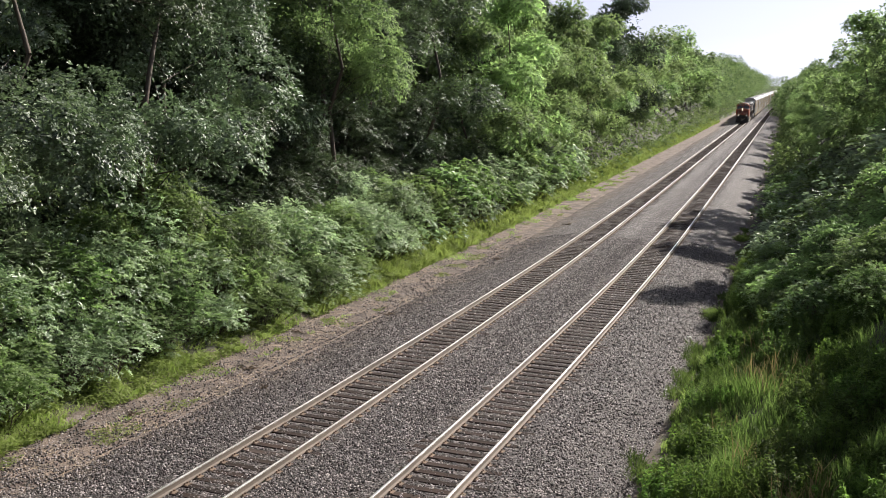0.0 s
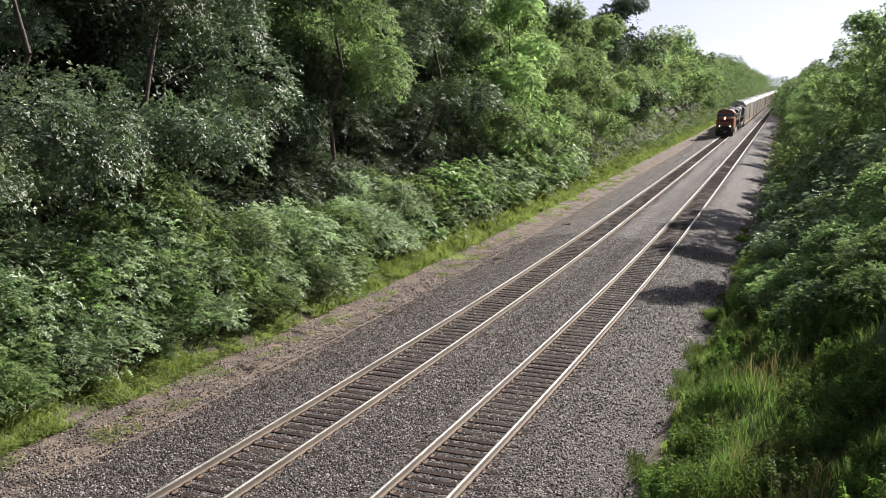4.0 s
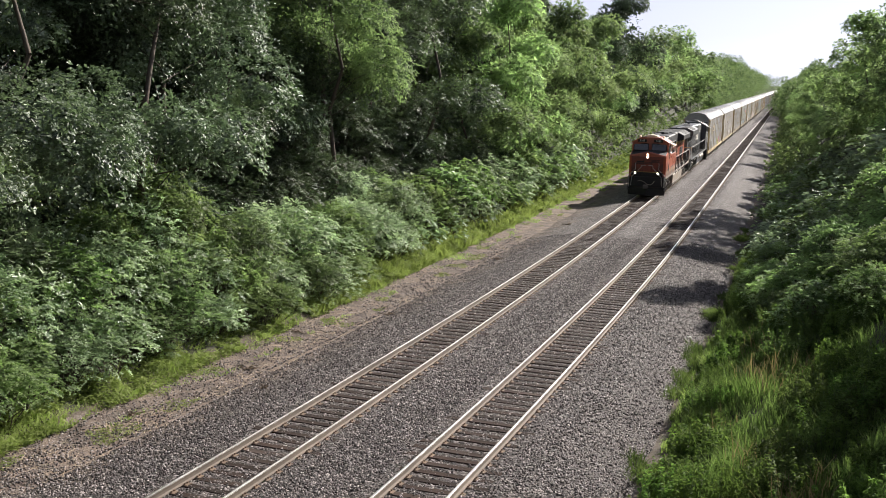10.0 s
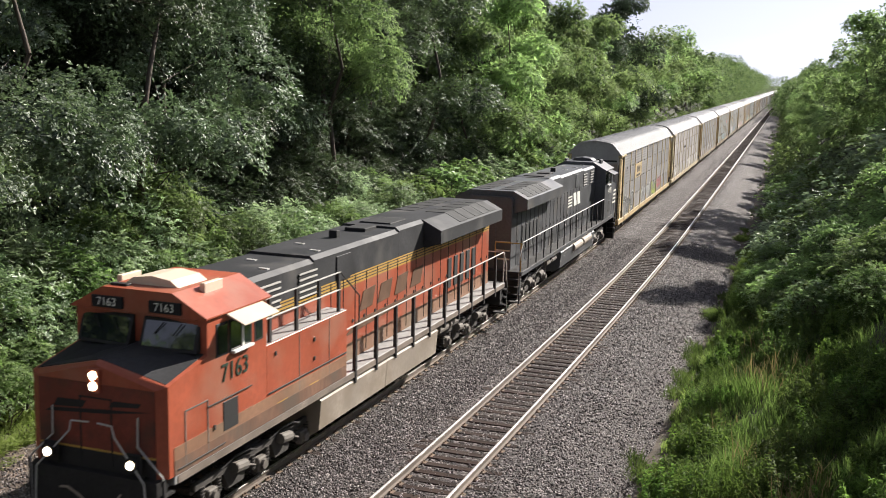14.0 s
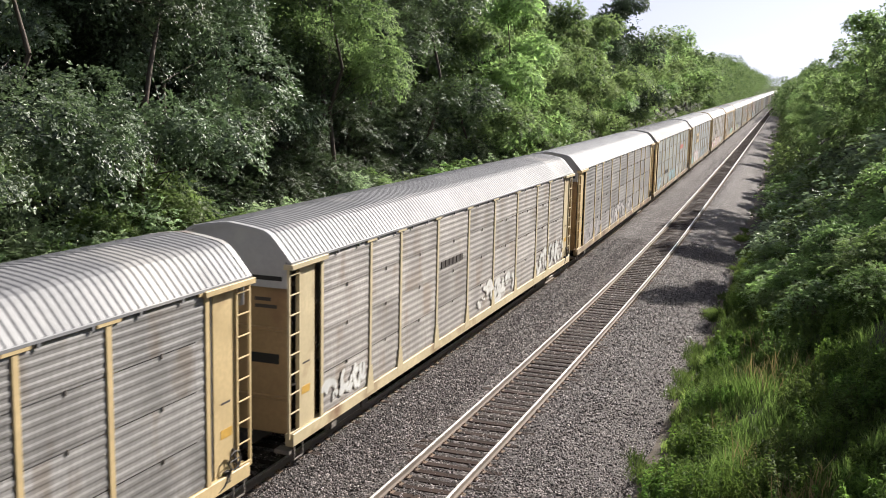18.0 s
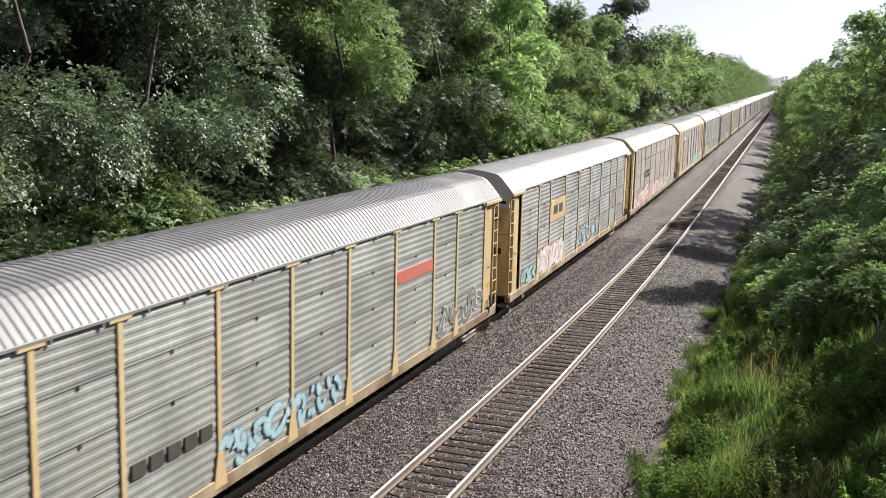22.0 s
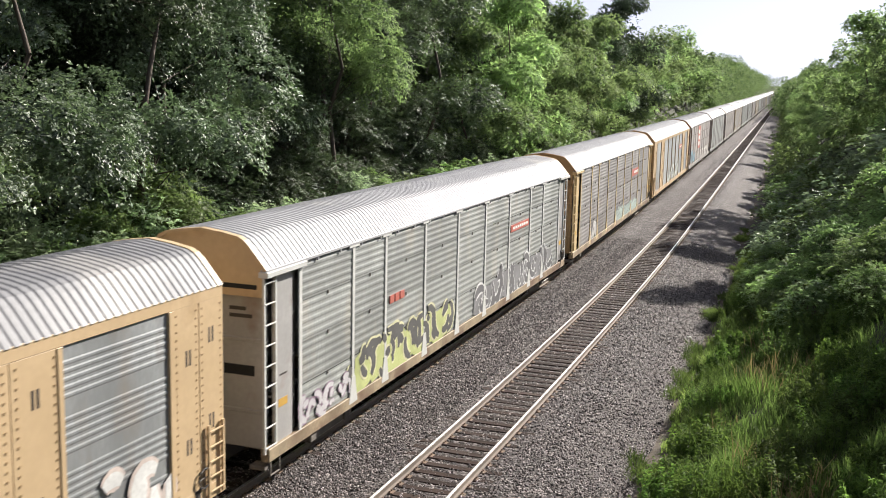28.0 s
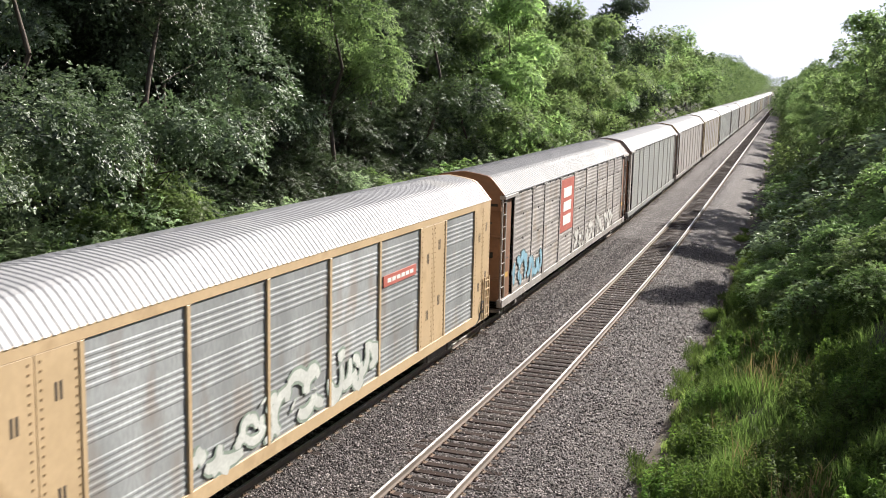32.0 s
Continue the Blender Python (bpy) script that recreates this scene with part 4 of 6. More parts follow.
def loco_truck(root, y, axles, r):
    """Three-axle truck: dark open side frame, pale axle boxes, springs, brake cylinders and links."""
    bm = bmesh.new()
    box(bm, -0.95, 0.95, y - 0.35, y + 0.35, 0.55, 0.95, 0.03)
    tr = part("truck", bm, M_BLACK, root, "black truck bolster")
    for s in (-1, 1):
        bm = bmesh.new()
        y0, y1 = y + axles[0] - 0.55, y + axles[-1] + 0.55
        x0, x1 = (1.0, 1.12) if s > 0 else (-1.12, -1.0)
        box(bm, x0, x1, y0, y1, 0.78, 0.94, 0.02)
        for a, b in zip(axles, axles[1:]):
            m = y + (a + b) / 2
            prism_yz(bm, [(m - 0.5, 0.8), (m - 0.28, 0.42), (m + 0.28, 0.42), (m + 0.5, 0.8)], x0, x1)
        part("side_frame", bm, M_TRUCK, tr, "dark greasy side frame")
        for a in axles:
            bm = bmesh.new()
            box(bm, min(s * 1.02, s * 1.2), max(s * 1.02, s * 1.2), y + a - 0.17, y + a + 0.17, r - 0.17, r + 0.16, 0.03)
            tube(bm, (s * 1.2, y + a, r), (s * 1.27, y + a, r), 0.12, 0.11, 10)
            part("axle_box", bm, M_IRON, tr, "dusty axle box")
            for e in (-0.3, 0.3):
                bm = bmesh.new()
                for k in range(5):
                    tube(bm, (s * 1.08, y + a + e, 0.5 + 0.07 * k), (s * 1.08, y + a + e, 0.54 + 0.07 * k), 0.09, 0.09, 8)
                part("spring", bm, M_TRUCK, tr)
        for a, b in zip(axles, axles[1:]):
            m = y + (a + b) / 2
            bm = bmesh.new()
            tube(bm, (s * 1.22, m - 0.25, 0.86), (s * 1.22, m + 0.2, 0.8), 0.12, 0.12, 10)
            tube(bm, (s * 1.22, m + 0.2, 0.8), (s * 1.2, m + 0.62, 0.62), 0.03, 0.03, 6)
            part("brake_cylinder", bm, M_IRON, tr, "pale brake cylinder and rod")
            bm = bmesh.new()
            pipe(bm, [(s * 1.2, m - 0.7, 0.98), (s * 1.24, m - 0.3, 1.12), (s * 1.24, m + 0.3, 1.1), (s * 1.2, m + 0.7, 0.95)], 0.025)
            part("hose", bm, M_BLACK, tr)
    for a in axles:
        bm = bmesh.new()
        wheelset(bm, 0.0, 0.0)
        w = part("wheelset", bm, M_WHEEL, tr, "steel wheels on an axle")
        w.matrix_basis = pose(0, y + a, r - 0.008)
    return tr


def make_truck(root, y, axles, r, mat):
    bm = bmesh.new()
    box(bm, -1.0, 1.0, y - 0.2, y + 0.2, 0.45, 0.78, 0.03)
    tr = part("truck", bm, M_BLACK, root, "black truck bolster")
    span = axles[-1] - axles[0]
    for s in (-1, 1):
        bm = bmesh.new()
        x0, x1 = (1.0, 1.16) if s > 0 else (-1.16, -1.0)
        y0, y1 = y + axles[0] - 0.35, y + axles[-1] + 0.35
        prism_yz(bm, [(y0, r + 0.16), (y0, r - 0.1), (y0 + 0.3, r - 0.12), (y - span * 0.18, 0.28), (y + span * 0.18, 0.28), (y1 - 0.3, r - 0.12), (y1, r - 0.1),
                      (y1, r + 0.16), (y + span * 0.2, r + 0.28), (y - span * 0.2, r + 0.28)], x0, x1)
        for a in axles:
            box(bm, min(x0, x0 + s * 0.02) - 0.02, max(x1, x1 + s * 0.06), y + a - 0.15, y + a + 0.15, r - 0.14, r + 0.16, 0.02)
        part("side_frame", bm, mat, tr, "dusty iron side frame")
        for a, b in zip(axles, axles[1:]):
            bm = bmesh.new()
            for e in (-0.16, 0.0, 0.16):
                tube(bm, (s * 1.09, y + (a + b) / 2 + e, 0.3), (s * 1.09, y + (a + b) / 2 + e, r + 0.14), 0.07, 0.07, 7)
            part("spring", bm, mat, tr)
    for a in axles:
        bm = bmesh.new()
        wheelset(bm, 0.0, 0.0)
        w = part("wheelset", bm, M_WHEEL, tr, "steel wheels on an axle")
        w.matrix_basis = pose(0, y + a, r - 0.008)
    return tr


def prism_yz(bm, outline, x0, x1):
    a = [bm.verts.new((x0, y, z)) for y, z in outline]
    b = [bm.verts.new((x1, y, z)) for y, z in outline]
    n = len(outline)
    for i in range(n):
        j = (i + 1) % n
        bm.faces.new((a[i], a[j], b[j], b[i]))
    bm.faces.new(a[::-1])
    bm.faces.new(b)
    bmesh.ops.recalc_face_normals(bm, faces=bm.faces[:])


def coupler(root, y, s):
    bm = bmesh.new()
    box(bm, -0.09, 0.09, min(y, y + s * 0.75), max(y, y + s * 0.75), 0.72, 0.95, 0.03)
    box(bm, -0.2, 0.2, min(y + s * 0.5, y + s * 0.8), max(y + s * 0.5, y + s * 0.8), 0.68, 1.0, 0.05)
    part("coupler", bm, M_IRON, root)


# ---- autorack cars ----
HALF = 13.75
POSTS = (-12.2, -9.4, -7.35, -4.4, -1.45, 1.45, 4.4, 7.35, 9.4, 12.2)
ROWS = ((1.05, 2.04), (2.04, 3.02), (3.02, 3.98), (3.98, 4.86))
ROOF_OUT = [(1.55, 4.93), (1.45, 5.05), (1.28, 5.25), (1.14, 5.41), (1.02, 5.52), (0.88, 5.59), (0.5, 5.66), (0, 5.72)]
ROOF_OUT = ROOF_OUT + [(-x, z) for x, z in ROOF_OUT[-2::-1]]


def quads(name, verts, faces, mat):
    me = bpy.data.meshes.new(name)
    me.from_pydata(verts, [], faces)
    me.materials.append(mat)
    return me


def rib_profile(h, style):
    """Heights and depths of the pressed ribs of a panel h metres high."""
    out = [(0.0, 0.0)]
    depth = 0.0105 if style == "split" else 0.0095
    groups = ((0.02, 0.98, 5),) if style == "split" else ((0.03, 0.76, 5),)
    for a, b, n in groups:
        p = (b - a) * h / n
        for i in range(n):
            z = a * h + i * p
            out += [(z + 0.14 * p, 0.0), (z + 0.34 * p, depth), (z + 0.62 * p, depth), (z + 0.82 * p, 0.0)]
    return out + [(h, 0.0)]


def panel_data(w, h, mat, style, s):
    prof = rib_profile(h, style)
    verts = [(s * d, y, z) for z, d in prof for y in (-w / 2, w / 2)]
    faces = [(2 * i, 2 * i + 1, 2 * i + 3, 2 * i + 2) if s > 0 else (2 * i, 2 * i + 2, 2 * i + 3, 2 * i + 1) for i in range(len(prof) - 1)]
    me = quads("panel", verts, faces, mat)
    return me


def roof_data(mat, fine):
    pitch = 0.2
    n = int(2 * HALF / pitch)
    verts, faces, m = [], [], len(ROOF_OUT)
    st = []
    if fine:
        for i in range(n):
            y = -HALF + 2 * HALF * i / n
            st += [(y, 0.0), (y + pitch * 0.2, 0.0), (y + pitch * 0.36, 0.019), (y + pitch * 0.84, 0.019)]
        st.append((HALF, 0.0))
    else:
        st = [(-HALF, 0.0), (0.0, 0.0), (HALF, 0.0)]
    for y, d in st:
        for x, z in ROOF_OUT:
            k = max(0.0, (z - 4.9) / 0.85)
            verts.append((x * (1 + 0.012 * (d > 0)), y, z + d * (0.3 + 0.7 * k)))
    for j in range(len(st) - 1):
        for i in range(m - 1):
            faces.append((j * m + i, j * m + i + 1, (j + 1) * m + i + 1, (j + 1) * m + i))
    return quads("roof", verts, faces, mat)


MESHES = {}


def shared(key, make):
    if key not in MESHES:
        MESHES[key] = make()
    return MESHES[key]


def put(name, me, parent, x=0, y=0, z=0, label=""):
    o = new(name, me)
    o.parent = parent
    o.matrix_basis = pose(x, y, z)
    return tagged(o, label)


def mesh_of(bm, name, mat):
    me = bpy.data.meshes.new(name)
    bm.to_mesh(me)
    bm.free()
    me.materials.append(mat)
    return me


def post_data(mat, s, flare):
    bm = bmesh.new()
    x0, x1 = (0.0, 0.036) if s > 0 else (-0.036, 0.0)
    box(bm, x0, x1, -0.075, 0.075, 0.95, 4.86, 0.012)
    box(bm, x0, x1 + (0.02 if s > 0 else 0), -0.3, 0.3, 4.82, 4.93, 0.01)
    if flare:
        prism_yz(bm, [(-0.24, 0.86), (0.24, 0.86), (0.1, 1.55), (-0.1, 1.55)], x0 + s * 0.012, x1 + s * 0.012)
    return mesh_of(bm, "post", mat)


def ladder_data(mat, z0, z1, n):
    bm = bmesh.new()
    for y in (-0.24, 0.24):
        box(bm, -0.025, 0.025, y - 0.03, y + 0.03, z0, z1)
    for i in range(n):
        z = z0 + 0.12 + (z1 - z0 - 0.25) * i / (n - 1)
        tube(bm, (0.02, -0.24, z), (0.02, 0.24, z), 0.018, 0.018, 5)
    return mesh_of(bm, "ladder", mat)


END_OUT = [(1.36, 0.95), (1.36, 4.93)] + [(x * 0.9, z - 0.06) for x, z in ROOF_OUT[2:-2]] + [(-1.36, 4.93), (-1.36, 0.95)]


def end_data(mat, half):
    """One leaf of the end doors, with pressed cross ribs and a thick hinge edge."""
    bm = bmesh.new()
    out = []
    for z, d in ((0.95, 0.05), (1.72, 0.05), (1.74, 0.075), (1.8, 0.075), (1.82, 0.05), (3.3, 0.05), (3.32, 0.075), (3.38, 0.075), (3.4, 0.05), (4.5, 0.05)):
        out.append((d, z))
    prism_yz(bm, out + [(-d, z) for d, z in out[::-1]], 0.04 * half, 1.36 * half)
    return mesh_of(bm, "end_door", mat)


def end_top_data(mat):
    bm = bmesh.new()
    prism(bm, [(1.42, 4.34), (1.42, 4.96)] + [(x * 0.97, z - 0.03) for x, z in ROOF_OUT[1:-1]] + [(-1.42, 4.96), (-1.42, 4.34)], -0.06, 0.06)
    return mesh_of(bm, "end_top", mat)


def slot_data():
    bm = bmesh.new()
    for s in (1, -1):
        box(bm, min(0.35 * s, 1.1 * s), max(0.35 * s, 1.1 * s), -0.056, 0.056, 2.55, 2.78)
    return mesh_of(bm, "end_slot", M_VENT)


def band_data():
    bm = bmesh.new()
    box(bm, -1.3, 1.3, -0.066, 0.066, 4.5, 4.6)
    return mesh_of(bm, "end_band", M_VENT)


def hood_data(mat):
    """The curved end cap of the roof."""
    bm = bmesh.new()
    n = len(ROOF_OUT)
    rings = []
    for y, k in ((0.0, 1.012), (0.16, 1.012), (0.16, 0.97), (0.0, 0.97)):
        rings.append([bm.verts.new((x * k, y, 4.9 + (z - 4.9) * k + (0.01 if k > 1 else -0.03))) for x, z in ROOF_OUT])
    for a in range(4):
        b = (a + 1) % 4
        for i in range(n - 1):
            bm.faces.new((rings[a][i], rings[a][i + 1], rings[b][i + 1], rings[b][i]))
    bmesh.ops.recalc_face_normals(bm, faces=bm.faces[:])
    return mesh_of(bm, "roof_end", mat)


def blob(bm, y, z, w, h, x, rng, n=11):
    """A rounded uneven patch on the side, in the plane x."""
    c = bm.verts.new((x, y, z))
    ring = []
    for i in range(n):
        a = 2 * math.pi * i / n
        k = rng.uniform(0.78, 1.1)
        q = 0.55
        dy = math.copysign(abs(math.cos(a)) ** q, math.cos(a)) * w / 2 * k
        dz = math.copysign(abs(math.sin(a)) ** q, math.sin(a)) * h / 2 * k
        ring.append(bm.verts.new((x, y + dy, z + dz)))
    for i in range(n):
        bm.faces.new((c, ring[i], ring[(i + 1) % n]))


def ribbon(bm, pts, w, x):
    """A painted stroke of width w along points (y, z) in the plane x."""
    prev = None
    for i, (y, z) in enumerate(pts):
        a = pts[max(0, i - 1)]
        b = pts[min(len(pts) - 1, i + 1)]
        d = Vector((b[0] - a[0], b[1] - a[1])).normalized()
        k = w * (0.6 + 0.4 * math.sin(math.pi * (i + 0.5) / len(pts)))
        l, r = bm.verts.new((x, y - d.y * k / 2, z + d.x * k / 2)), bm.verts.new((x, y + d.y * k / 2, z - d.x * k / 2))
        if prev:
            bm.faces.new((prev[0], prev[1], r, l))
        prev = (l, r)


def strokes(rng, y, z, w, h):
    """Crossing sweeps that fill a cell: hooks, darts and arcs at any angle; no characters."""
    out = []
    for k in range(rng.choice((4, 5))):
        a0, turn = rng.uniform(0, 6.283), rng.uniform(-2.6, 2.6)
        ry, rz = w * rng.uniform(0.25, 0.62), h * rng.uniform(0.22, 0.46)
        cy, cz = y + rng.uniform(-0.3, 0.3) * w, z + rng.uniform(-0.14, 0.14) * h
        pull = rng.uniform(-0.3, 0.5)
        out.append([(cy + ry * math.cos(a0 + turn * i / 5) * (1 + pull * i / 5), max(z - 0.52 * h, min(z + 0.52 * h, cz + rz * math.sin(a0 + turn * i / 5) * (1 + pull * i / 5)))) for i in range(6)])
    return out


def graffiti(root, seed, y0, y1, z0, z1, fill, edge, back=None):
    """Worn abstract spray paint: a row of bulky outlined forms over a sprayed cloud, with thin loose sweeps."""
    rng = random.Random(seed)
    h = z1 - z0
    n = max(2, round((y1 - y0) / (h * 0.75)))
    w = (y1 - y0) / n
    for i in range(n):
        y, z = y0 + w * (i + 0.5), (z0 + z1) / 2 + rng.uniform(-0.06, 0.06) * h
        lift = 0.0006 * (i % 3)
        if back:
            bm = bmesh.new()
            blob(bm, y, z - 0.1 * h, w * 1.5, h * rng.uniform(0.85, 1.1), 1.5445 + lift, rng)
            part("spray_cloud", bm, spray(back), root)
        lines = strokes(rng, y, z, w * 1.15, h * rng.uniform(0.95, 1.12))
        wide = min(w, h) * rng.uniform(0.24, 0.34)
        for name, mat, size, x in (("spray_stroke", spray(edge), wide * 1.6, 1.5475), ("spray_shape", spray(fill), wide, 1.551)):
            bm = bmesh.new()
            for k, pts in enumerate(lines):
                dense = [(a[0] + (b[0] - a[0]) * f / 3, a[1] + (b[1] - a[1]) * f / 3) for a, b in zip(pts, pts[1:]) for f in range(3)] + [pts[-1]]
                ribbon(bm, dense, size, x + lift + 0.0004 * k)
            part(name, bm, mat, root)


def side_plate(root, y0, y1, z0, z1, mat, name="sign_plate", x=1.548, label=""):
    bm = bmesh.new()
    box(bm, x - 0.03, x, y0, y1, z0, z1)
    return part(name, bm, mat, root, label)


def bars(root, y0, y1, z0, z1, n, mat, rows=1, x=1.553):
    """Unreadable lettering as plain bars."""
    w = (y1 - y0) / n
    h = (z1 - z0) / rows
    for r in range(rows):
        for i in range(n):
            side_plate(root, y0 + w * (i + 0.12), y0 + w * (i + 0.88), z0 + h * (r + 0.15), z0 + h * (r + 0.85), mat, "lettering_bar", x)


def stirrups(root):
    """Steel foot loops under the four corners."""
    for s in (-1, 1):
        for e in (-1, 1):
            bm = bmesh.new()
            y = e * 13.3
            pipe(bm, [(s * 1.5, y - 0.2, 0.8), (s * 1.5, y - 0.2, 0.4), (s * 1.5, y + 0.2, 0.4), (s * 1.5, y + 0.2, 0.8)], 0.02)
            part("stirrup_step", bm, M_IRON, root, "bent steel foot loop")


def hand_brake(root):
    """Brake wheel, chain rod and bent pipes low at one end of the side."""
    bm = bmesh.new()
    ring = [(1.6, 13.02 + 0.2 * math.cos(a * 0.7854), 1.3 + 0.2 * math.sin(a * 0.7854)) for a in range(9)]
    pipe(bm, ring, 0.02)
    for a in (0, 2, 4, 6):
        tube(bm, ring[a], (1.57, 13.02, 1.3), 0.012, 0.012, 4)
    part("brake_wheel", bm, M_TRUCK, root, "dark steel hand brake wheel")
    bm = bmesh.new()
    pipe(bm, [(1.52, 12.3, 0.72), (1.56, 12.7, 0.86), (1.56, 12.95, 1.15)], 0.024)
    pipe(bm, [(1.5, 13.1, 1.5), (1.52, 13.3, 1.0), (1.45, 13.65, 0.62)], 0.03)
    pipe(bm, [(1.2, 13.7, 0.9), (1.3, 13.95, 0.7), (0.9, 14.1, 0.5)], 0.03)
    box(bm, 1.42, 1.56, 12.75, 12.95, 0.86, 1.12, 0.02)
    part("brake_rigging", bm, M_TRUCK, root, "greasy brake rods and hoses")
    bm = bmesh.new()
    box(bm, 1.1, 1.48, -13.7, -13.4, 0.56, 0.66, 0.01)
    part("end_step", bm, M_IRON, root, "dusty steel step under the sill")
    bm = boxed(1.3, 1.5, -11.6, -11.3, 0.5, 0.76, bevel=0.02)
    part("underside_box", bm, M_IRON, root, "dusty steel box under the sill")


def end_marks(root):
    """Unreadable stencils on the end doors and a small label beside the ladder."""
    for x0, x1, z0, z1 in ((0.5, 0.9, 3.98, 4.06), (0.5, 1.05, 3.82, 3.9)):
        bm = boxed(x0, x1, -13.462, -13.446, z0, z1)
        part("lettering_bar", bm, M_DARKINK, root)
    for e in (-1, 1):
        bm = boxed(1.476, 1.486, min(e * 12.7, e * 13.1), max(e * 12.7, e * 13.1), 1.8, 1.98)
        part("warning_label", bm, M_LYEL, root, "small yellow label")
        bm = boxed(1.476, 1.485, min(e * 12.72, e * 13.05), max(e * 12.72, e * 13.05), 2.5, 2.54)
        part("lettering_bar", bm, M_DARKINK, root)


def under(root):
    stirrups(root)
    hand_brake(root)
    bm = bmesh.new()
    box(bm, -0.35, 0.35, -HALF, HALF, 0.55, 0.95)
    for y in (-7.5, -4, 0, 4, 7.5):
        box(bm, -1.45, 1.45, y - 0.1, y + 0.1, 0.7, 0.92)
    part("underframe", bm, M_BLACK, root, "black steel underframe")
    for y in (-9.9, 9.9):
        make_truck(root, y, (-0.9, 0.9), 0.42, M_IRON)
    for y, s in ((-HALF, -1), (HALF, 1)):
        coupler(root, y, s)


def autorack_a(name, post, panel, roof, endm, cap, sill, detail=True, sheetm=None):
    """Autorack with outside posts, four rows of ribbed panels, recessed ladder ends."""
    root = empty(name)
    for s in (1, -1):
        if s > 0 and detail:
            for (a, b) in zip(POSTS, POSTS[1:]):
                for z0, z1 in ROWS:
                    w, h = b - a - 0.14, z1 - z0 - 0.016
                    me = shared(("panel", round(w, 2), round(h, 2), panel.name, s), lambda: panel_data(w, h, panel, "split", s))
                    put("panel", me, root, 1.515, (a + b) / 2, z0 + 0.008)
        else:
            verts, faces = [], []
            prof = [(z0 + z * 0.985 + 0.01, d) for z0, z1 in ROWS for z, d in rib_profile(z1 - z0, "split")]
            for (a, b) in zip(POSTS, POSTS[1:]):
                k = len(verts)
                verts += [(s * (1.515 + d), y, z) for z, d in prof for y in (a + 0.07, b - 0.07)]
                faces += [(k + 2 * i, k + 2 * i + 1, k + 2 * i + 3, k + 2 * i + 2) for i in range(len(prof) - 1)]
            put("panel_wall", shared(("wall", panel.name, s), lambda: quads("panel_wall", verts, faces, panel)), root, label="ribbed steel side panels")["kind"] = "stuff"
        for i, y in enumerate(POSTS):
            put("post", shared(("post", post.name, s, 0 < i < 9), lambda: post_data(post, s, 0 < i < 9)), root, s * 1.515, y, 0, "painted steel post")
        if s > 0 and detail:
            bm = bmesh.new()
            for a, b in zip(POSTS, POSTS[1:]):
                for z in [r[1] for r in ROWS[:-1]]:
                    for f in (0.5,):
                        y = a + (b - a) * f
                        box(bm, 1.525, 1.548, y - 0.018, y + 0.018, z - 0.06, z + 0.03)
            part("panel_clip", bm, M_IRON, root, "small steel clips on the panel seams")["kind"] = "stuff"
        # sill and top rail
        bm = bmesh.new()
        box(bm, min(s * 1.35, s * 1.56), max(s * 1.35, s * 1.56), -HALF + 0.1, HALF - 0.1, 0.74, 1.04, 0.015)
        part("side_sill", bm, sill, root)
        bm = bmesh.new()
        box(bm, min(s * 1.42, s * 1.575), max(s * 1.42, s * 1.575), -HALF, HALF, 4.88, 4.95, 0.01)
        for k in range(20):
            y = -12.0 + 24.0 * (k + 0.5) / 20
            box(bm, min(s * 1.54, s * 1.58), max(s * 1.54, s * 1.58), y - 0.025, y + 0.025, 4.81, 4.9)
        part("top_rail", bm, roof, root)
        for e in (-1, 1):
            bm = bmesh.new()
            ya, yb = sorted((e * 12.2, e * 13.45))
            ym = e * 12.47
            box(bm, min(s * 1.42, s * 1.48), max(s * 1.42, s * 1.48), min(ym, e * 13.28), max(ym, e * 13.28), 1.0, 4.86, 0.006)
            part("end_sheet", bm, sheetm or post, root, "painted steel sheet beside the ladder")
            bm = bmesh.new()
            box(bm, min(s * 1.3, s * 1.34), max(s * 1.3, s * 1.34), min(e * 12.1, ym), max(e * 12.1, ym), 1.0, 4.86)
            box(bm, min(s * 1.3, s * 1.46), max(s * 1.3, s * 1.46), min(ym, ym - e * 0.04), max(ym, ym - e * 0.04), 1.0, 4.86)
            part("door_recess", bm, endm, root, "shaded recess behind the end post")
            bm = bmesh.new()
            ya, yb = sorted((e * 12.05, e * 13.8))
            box(bm, min(s * 1.4, s * 1.63), max(s * 1.4, s * 1.63), ya, yb, 4.78, 4.9, 0.01)
            part("end_bracket", bm, post, root)
            put("ladder", shared(("ladder", post.name), lambda: ladder_data(post, 0.95, 4.78, 9)), root, s * 1.5, e * 13.5, 0)
    for e in (-1, 1):
        for half in (-1, 1):
            put("end_door", shared(("end", endm.name, half), lambda: end_data(endm, half)), root, 0, e * 13.4, 0, "closed steel end door")
        put("end_slot", shared("slot", slot_data), root, 0, e * 13.4, 0, "dark slots in the end doors")
        put("end_top", shared(("endtop", cap.name), lambda: end_top_data(cap)), root, 0, e * 13.62, 0, "painted upper end panel")
        put("end_band", shared("band", band_data), root, 0, e * 13.62, 0, "dark slot under the upper end panel")
        o = put("roof_end", shared(("hood", cap.name), lambda: hood_data(cap)), root, 0, e * HALF, 0, "curved end cap of the roof")
        if e > 0:
            o.matrix_basis = pose(0, e * HALF, 0, 0, 0, 180)
    if detail:
        end_marks(root)
    put("roof", shared(("roof", roof.name, detail), lambda: roof_data(roof, detail)), root, label="corrugated metal roof")
    under(root)
    return root


B_PANELS = ((-12.1, -9.3), (-7.25, -4.35), (-4.35, -1.45), (-1.45, 1.45), (1.45, 4.35), (4.35, 7.25), (9.3, 12.1))


